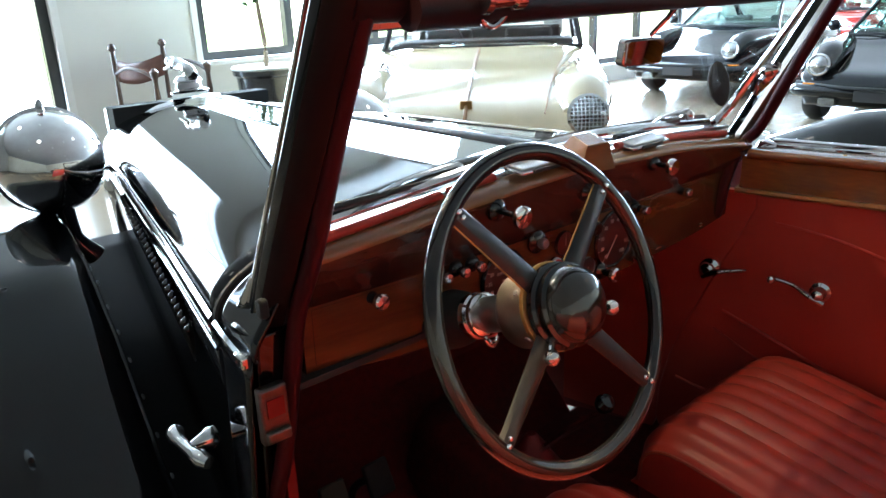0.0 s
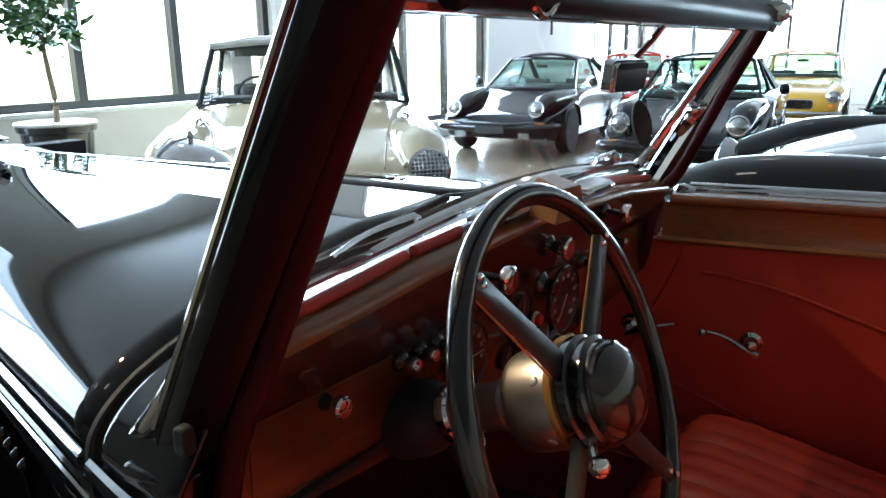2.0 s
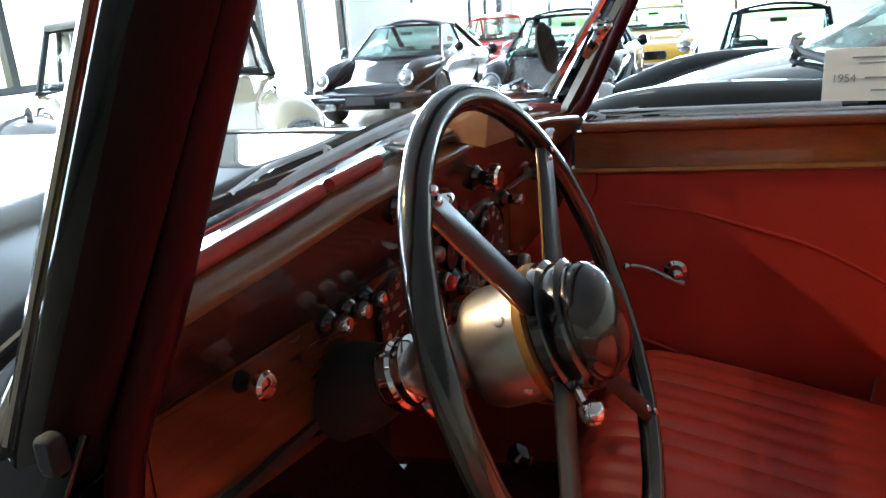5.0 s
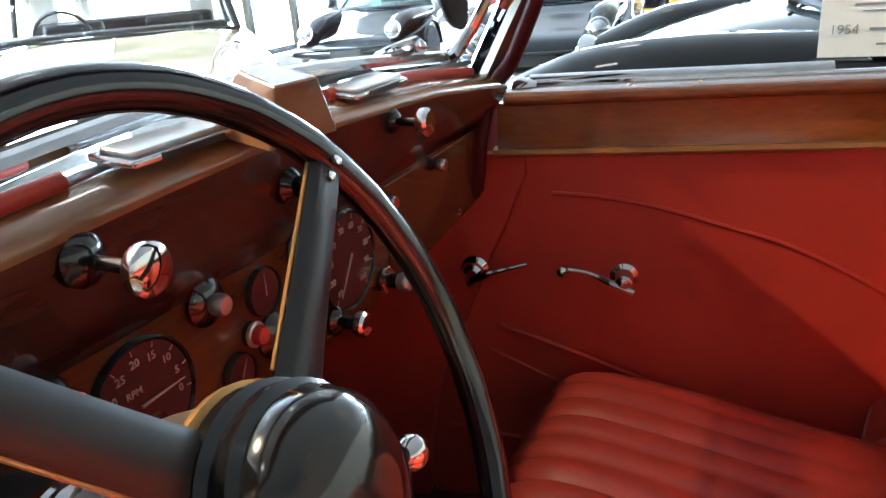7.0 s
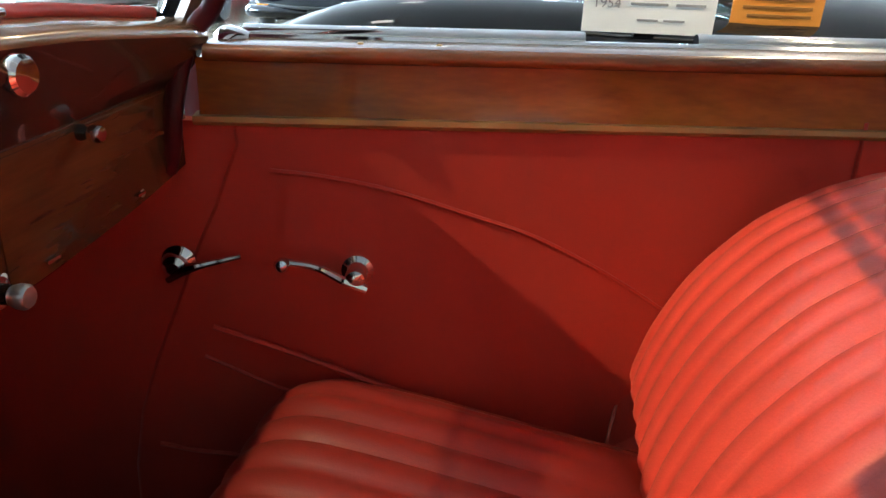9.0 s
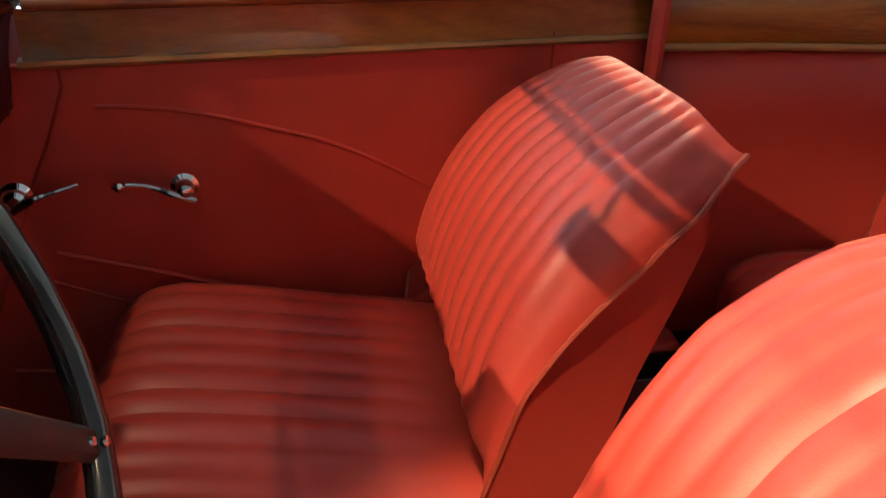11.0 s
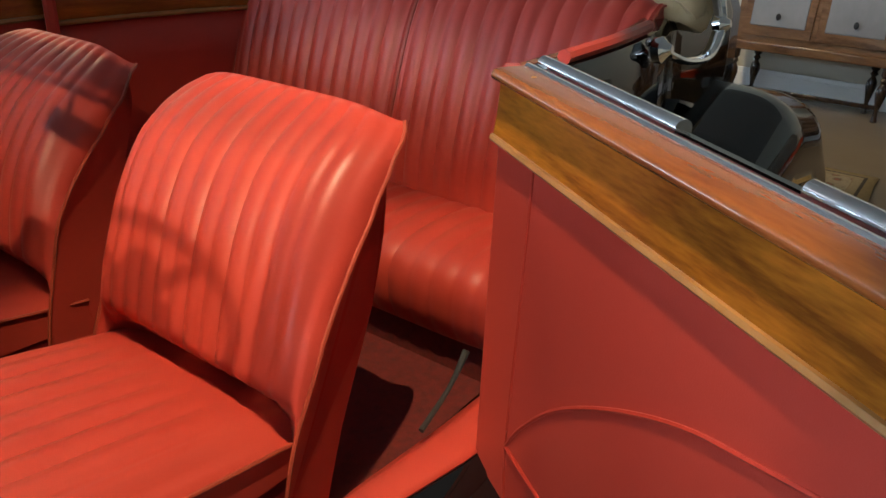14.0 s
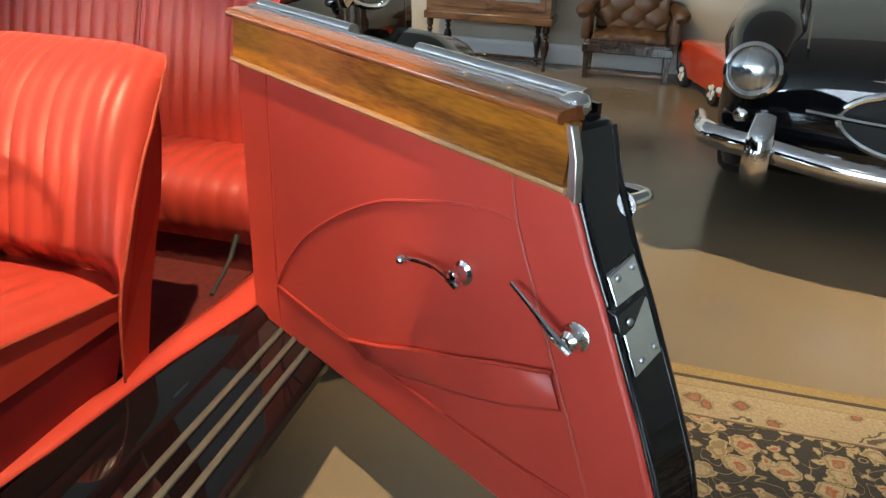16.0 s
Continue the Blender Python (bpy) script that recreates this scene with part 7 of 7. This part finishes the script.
HIDE = leather("brown_hide", (0.105, 0.050, 0.018), (0.045, 0.020, 0.008))
w = thing("wing_armchair", "buttoned brown leather armchair with dark wooden legs", "chair", at=Matrix.Translation((0.03, -1.8655, 0)) @ Matrix.Diagonal((1, 0.65, 0.80, 1)))
CX, CY = -1.42, -5.42
bm = grid(fresh(), lambda u, v: Vector((CX - 0.27 + 0.54 * u, CY - 0.28 + 0.60 * v, 0.40 + 0.07 * (math.sin(math.pi * min(max(u, 0.02), 0.98)) * math.sin(math.pi * min(max(v, 0.02), 0.98))) ** 0.4 + 0.012 * math.cos(u * 25))), 26, 16)
seat = part("seat", bm, HIDE, w, "tufted leather seat", solid=0.10)
part("seat_rail", box(CX - 0.33, CX + 0.33, CY - 0.31, CY + 0.33, 0.27, 0.37), DARK_WOOD, w, bevel=0.02)
part("valance", box(CX - 0.34, CX + 0.34, CY + 0.325, CY + 0.345, 0.25, 0.33), DARK_WOOD, w, bevel=0.008)


def tuft(u, v):
    d = 0.03 * math.cos(u * 6 * math.pi) * math.cos(v * 5 * math.pi)
    return Vector((CX - 0.28 + 0.56 * u, CY - 0.24 - 0.10 * v + d, 0.42 + 0.62 * v))


part("backrest", grid(fresh(), tuft, 36, 30), HIDE, w, "deep-buttoned back", solid=0.09)
for i in range(5):
    for j in range(3):
        u, v = (i + 0.5) / 6 + (0.08 if j % 2 else 0), 0.2 + 0.25 * j
        part("button", lathe(fresh(), [(0.014, 0), (0.012, 0.008), (0.001, 0.012)], axis_pose(tuft(u, v) + Vector((0, 0.012, 0)), (0, 1, 0)), 10), HIDE, w)
for s in (-1, 1):
    part("arm", tube(fresh(), [(CX + s * 0.31, CY - 0.30, 0.66), (CX + s * 0.34, CY - 0.05, 0.64), (CX + s * 0.36, CY + 0.22, 0.62), (CX + s * 0.36, CY + 0.28, 0.58)], [0.05, 0.06, 0.065, 0.04], 12, 5), HIDE, w)
    part("arm_side", box(CX + s * 0.33 - 0.035, CX + s * 0.33 + 0.035, CY - 0.30, CY + 0.26, 0.36, 0.62), HIDE, w, bevel=0.02)
    for y in (CY - 0.27, CY + 0.29):
        part("leg", loft(fresh(), [[Vector((CX + s * 0.30 + a * q, y + b * q, z)) for a, b in ((-1, -1), (1, -1), (1, 1), (-1, 1))] for z, q in ((0.0, 0.018), (0.27, 0.027))]), DARK_WOOD, w, bevel=0.004)
    part("side_stretcher", box(CX + s * 0.30 - 0.012, CX + s * 0.30 + 0.012, CY - 0.26, CY + 0.28, 0.05, 0.075), CABINET_WOOD, w, bevel=0.004)
part("front_stretcher", box(CX - 0.29, CX + 0.29, CY + 0.275, CY + 0.30, 0.05, 0.075), CABINET_WOOD, w, bevel=0.004)
part("socket", box(-2.32, -2.24, -5.68, -5.672, 0.36, 0.48), TRIM, tagged(thing("wall_socket", "small white wall socket plate", "socket")), bevel=0.003)

# folding chair with a sling back, by the windows
IRON = material("dark_turned_wood", (0.09, 0.045, 0.03), 0.35, second=(0.05, 0.025, 0.018), scale=20, coat=0.4)
s_ = thing("sling_chair", "old wooden sling chair with leather back and turned knobs", "chair", at=pose(1.42, 5.60, 0, 0, 0, 205))
for s in (-1, 1):
    part("back_post", lathe(fresh(), [(0.018, 0.42), (0.020, 0.60), (0.016, 0.75), (0.022, 0.90), (0.016, 0.97), (0.034, 0.985), (0.034, 1.0), (0.022, 1.02), (0.008, 1.03)], Matrix.Translation((s * 0.27, -0.22, 0)), 14), IRON, s_)
    part("arm_post", lathe(fresh(), [(0.016, 0.40), (0.024, 0.50), (0.014, 0.55), (0.024, 0.62), (0.018, 0.74), (0.030, 0.80), (0.034, 0.82), (0.012, 0.845)], Matrix.Translation((s * 0.30, 0.20, 0)), 14), IRON, s_)
    part("arm_rail", tube(fresh(), [(s * 0.27, -0.22, 0.80), (s * 0.31, -0.05, 0.85), (s * 0.31, 0.10, 0.82), (s * 0.30, 0.20, 0.77)], 0.014, 8, 5), IRON, s_)
    part("curved_leg", tube(fresh(), [(s * 0.30, -0.20, 0.50), (s * 0.22, -0.10, 0.34), (0.0, 0.0, 0.28), (-s * 0.22, 0.10, 0.14), (-s * 0.30, 0.14, 0.0)], 0.020, 8, 6), IRON, s_)
    part("curved_leg", tube(fresh(), [(s * 0.30, 0.20, 0.44), (s * 0.24, 0.16, 0.30), (s * 0.05, 0.14, 0.24), (-s * 0.20, 0.18, 0.12), (-s * 0.29, 0.20, 0.0)], 0.020, 8, 6), IRON, s_)
part("sling_back", grid(fresh(), lambda u, v: Vector((-0.26 + 0.52 * u, -0.22 + 0.05 * math.sin(math.pi * u) * -1, 0.74 + 0.17 * v - 0.05 * math.sin(math.pi * u))), 14, 4), leather("dark_sling_hide", (0.14, 0.05, 0.035), (0.09, 0.03, 0.02)), s_, "dark leather sling", solid=0.008)
part("sling_seat", grid(fresh(), lambda u, v: Vector((-0.27 + 0.54 * u, -0.18 + 0.36 * v, 0.44 - 0.06 * math.sin(math.pi * u))), 14, 6), leather("dark_seat_hide", (0.14, 0.05, 0.035), (0.09, 0.03, 0.02)), s_, solid=0.008)

# potted fig tree at the window
p = thing("potted_tree", "small leafy tree in a dark round pot", "plant", at=pose(2.18, 5.30, 0))
part("pot", lathe(fresh(), [(0.15, 0.0), (0.19, 0.02), (0.25, 0.70), (0.275, 0.72), (0.28, 0.76), (0.26, 0.76), (0.245, 0.70), (0.001, 0.69)], None, 32), material("dark_glazed_pot", (0.02, 0.022, 0.028), 0.25, scale=10, coat=0.8), p, "dark glazed pot")
part("pot_rim", lathe(fresh(), [(0.255, 0.762), (0.278, 0.762), (0.285, 0.775), (0.272, 0.785), (0.255, 0.775)], None, 32), TRIM, p, "pale pot rim")
BARK = material("pale_bark", (0.24, 0.18, 0.12), 0.85, second=(0.16, 0.11, 0.07), scale=30, grain=0.6)
trunk = part("trunk", tube(fresh(), [(0, 0, 0.69), (0.02, 0.01, 0.95), (-0.015, 0.0, 1.3), (0.0, 0.02, 1.7), (0.02, 0.0, 2.05)], [0.024, 0.020, 0.016, 0.010], 8, 5), BARK, p)
rng = random.Random(7)
bm, tips = fresh(), []
for i in range(26):
    z = rng.uniform(1.30, 2.05)
    a, l = rng.uniform(0, 2 * math.pi), rng.uniform(0.12, 0.36) * (1.15 if z < 1.8 else 0.8)
    q = [(0, 0, z), (l * 0.5 * math.cos(a), l * 0.5 * math.sin(a), z + 0.08), (l * math.cos(a), l * math.sin(a), z + 0.10)]
    tube(bm, q, [0.008, 0.005, 0.003], 5, 2)
    tips += [Vector(q[1]), Vector(q[2]), (Vector(q[1]) + Vector(q[2])) / 2]
part("branches", bm, BARK, p)
bm = fresh()
for i in range(900):
    c0 = rng.choice(tips) + Vector((rng.gauss(0, 0.06), rng.gauss(0, 0.06), rng.gauss(0, 0.06)))
    m = Matrix.Translation(c0) @ Euler((rng.uniform(-0.9, 0.9), rng.uniform(-0.9, 0.9), rng.uniform(0, 6.28))).to_matrix().to_4x4()
    l, wd = rng.uniform(0.07, 0.12), rng.uniform(0.024, 0.038)
    v = [bm.verts.new(m @ Vector(t)) for t in ((0, 0, 0), (l * 0.4, wd, 0.008), (l, 0, -0.012), (l * 0.4, -wd, 0.008), (l * 0.45, 0, -0.004))]
    for f in ((0, 4, 1), (1, 4, 2), (2, 4, 3), (3, 4, 0)):
        bm.faces.new([v[j] for j in f])
tagged(part("leaves", bm, material("fig_leaf", (0.06, 0.16, 0.035), 0.4, second=(0.03, 0.09, 0.02), scale=14, coat=0.3), p), kind="stuff")

# loudspeaker on a wall post
sp = thing("wall_camera", "small pale wall-mounted fitting on a post", "fitting")
part("post", tube(fresh(), [(12.1, 6.03, 1.5), (12.1, 6.03, 2.9)], 0.025, 8), MULLION, sp)
part("head", lathe(fresh(), [(0.05, -0.08), (0.07, -0.06), (0.07, 0.06), (0.05, 0.08)], axis_pose((12.1, 5.93, 2.02), (1, -0.3, -0.1)), 16), TRIM, sp)


# ---- rugs ----
def rug_material(name, cx, cy, hx, hy):
    """Persian pattern: banded border, dark field with flowers and tendrils."""
    m = bpy.data.materials.new(name)
    m.use_nodes = True
    nt = m.node_tree
    n, link = nt.nodes, nt.links.new
    b = n["Principled BSDF"]
    tc, sep = n.new("ShaderNodeTexCoord"), n.new("ShaderNodeSeparateXYZ")
    link(tc.outputs["Object"], sep.inputs[0])

    def math_node(op, a, v=None, c=None):
        q = n.new("ShaderNodeMath")
        q.operation = op
        for i, t in enumerate((a, v, c)):
            if t is None:
                continue
            if isinstance(t, (int, float)):
                q.inputs[i].default_value = t
            else:
                link(t, q.inputs[i])
        return q.outputs[0]

    def edge(axis, c, h):
        return math_node("SUBTRACT", h, math_node("ABSOLUTE", math_node("SUBTRACT", sep.outputs[axis], c)))

    dist = math_node("MINIMUM", edge(0, cx, hx), edge(1, cy, hy))
    band = n.new("ShaderNodeValToRGB")
    band.color_ramp.interpolation = "CONSTANT"
    els = band.color_ramp.elements
    els[0].position, els[0].color = 0.0, (0.25, 0.175, 0.075, 1)
    els[1].position, els[1].color = 0.045, (0.05, 0.035, 0.025, 1)
    for pos, col in ((0.062, (0.27, 0.205, 0.115, 1)), (0.098, (0.22, 0.15, 0.08, 1)), (0.102, (0.30, 0.235, 0.15, 1)), (0.232, (0.12, 0.07, 0.04, 1)), (0.240, (0.030, 0.026, 0.024, 1))):
        e = els.new(pos)
        e.color = col
    link(dist, band.inputs[0])
    wob = n.new("ShaderNodeTexNoise")
    wob.inputs["Scale"].default_value, wob.inputs["Detail"].default_value = 30.0, 3.0
    add = n.new("ShaderNodeVectorMath")
    add.operation = "MULTIPLY_ADD"
    add.inputs[1].default_value = (0.050, 0.050, 0)
    link(tc.outputs["Object"], wob.inputs[0]), link(wob.outputs["Color"], add.inputs[0]), link(tc.outputs["Object"], add.inputs[2])

    def flowers(scale, rings, reach, random):
        """Ringed blossoms, one to a cell: their colours, and where they lie."""
        vo = n.new("ShaderNodeTexVoronoi")
        vo.inputs["Scale"].default_value, vo.inputs["Randomness"].default_value = scale, random
        link(add.outputs[0], vo.inputs["Vector"])
        ramp = n.new("ShaderNodeValToRGB")
        ramp.color_ramp.interpolation = "CONSTANT"
        pe = ramp.color_ramp.elements
        pe[0].position, pe[0].color = 0.0, (*rings[0][1], 1)
        pe[1].position, pe[1].color = rings[1][0], (*rings[1][1], 1)
        for pos, col in rings[2:]:
            e = pe.new(pos)
            e.color = (*col, 1)
        link(vo.outputs["Distance"], ramp.inputs[0])
        return ramp.outputs[0], math_node("LESS_THAN", vo.outputs["Distance"], reach)

    def layer(below, colour, mask):
        mx = n.new("ShaderNodeMixRGB")
        link(mask, mx.inputs[0]), link(below, mx.inputs[1])
        if isinstance(colour, tuple):
            mx.inputs[2].default_value = (*colour, 1)
        else:
            link(colour, mx.inputs[2])
        return mx.outputs[0]

    cream, rust, tan, dark = (0.32, 0.25, 0.15), (0.30, 0.085, 0.045), (0.22, 0.155, 0.08), (0.05, 0.035, 0.03)
    inside = math_node("GREATER_THAN", dist, 0.242)
    rim = math_node("MULTIPLY", math_node("GREATER_THAN", dist, 0.108), math_node("LESS_THAN", dist, 0.226))
    v2 = n.new("ShaderNodeTexNoise")
    v2.inputs["Scale"].default_value, v2.inputs["Detail"].default_value, v2.inputs["Distortion"].default_value = 9.0, 0.8, 1.2
    link(tc.outputs["Object"], v2.inputs["Vector"])
    curl = math_node("ABSOLUTE", math_node("SUBTRACT", math_node("FRACT", math_node("MULTIPLY", v2.outputs[0], 6.0)), 0.5))
    col = layer(band.outputs[0], tan, math_node("MULTIPLY", math_node("LESS_THAN", curl, 0.035), inside))
    small, small_at = flowers(24.0, [(0, rust), (0.14, cream), (0.30, tan)], 0.36, 0.95)
    col = layer(col, small, math_node("MULTIPLY", small_at, inside))
    big, big_at = flowers(11.0, [(0, tan), (0.10, rust), (0.18, cream), (0.30, tan), (0.36, cream)], 0.40, 0.85)
    col = layer(col, big, math_node("MULTIPLY", big_at, inside))
    faded, faded_at = flowers(14.0, [(0, tan), (0.10, (0.27, 0.085, 0.045)), (0.22, (0.12, 0.08, 0.045)), (0.30, (0.24, 0.18, 0.11))], 0.40, 0.8)
    col = layer(col, faded, math_node("MULTIPLY", math_node("MULTIPLY", faded_at, rim), 0.95))
    ring, ring_at = flowers(3.1, [(0, cream), (0.11, dark), (0.17, cream), (0.20, dark)], 0.225, 0.3)
    col = layer(col, ring, math_node("MULTIPLY", math_node("MULTIPLY", ring_at, rim), 0.85))
    fib = n.new("ShaderNodeTexNoise")
    fib.inputs["Scale"].default_value, fib.inputs["Detail"].default_value = 130.0, 3
    link(tc.outputs["Object"], fib.inputs[0])
    worn = n.new("ShaderNodeMixRGB")
    worn.blend_type = "OVERLAY"
    worn.inputs[0].default_value = 0.45
    link(col, worn.inputs[1]), link(fib.outputs[0], worn.inputs[2])
    link(worn.outputs[0], b.inputs["Base Color"])
    bp = n.new("ShaderNodeBump")
    bp.inputs["Strength"].default_value, bp.inputs["Distance"].default_value = 0.6, 0.004
    link(fib.outputs[0], bp.inputs["Height"]), link(bp.outputs[0], b.inputs["Normal"])
    b.inputs["Roughness"].default_value = 0.95
    return m


def rug(label, x0, x1, y0, y1):
    bm = grid(fresh(), lambda u, v: Vector((x0 + (x1 - x0) * u + 0.006 * math.sin(v * 17), y0 + (y1 - y0) * v + 0.006 * math.sin(u * 19), 0.010 + 0.0015 * math.sin(u * 23) * math.sin(v * 19))), 30, 30)
    ob = part("patterned_rug", bm, rug_material("rug_" + str(len(bpy.data.materials)), (x0 + x1) / 2, (y0 + y1) / 2, abs(x1 - x0) / 2, abs(y1 - y0) / 2), solid=0.008)
    return tagged(ob, label, "rug")


rug("worn oriental rug, dark field with rust and cream flowers", -4.3, -1.36, -1.20, 0.75)
rug("worn oriental rug with tan border, behind the open car", -0.97, 1.5, -3.97, -2.6)
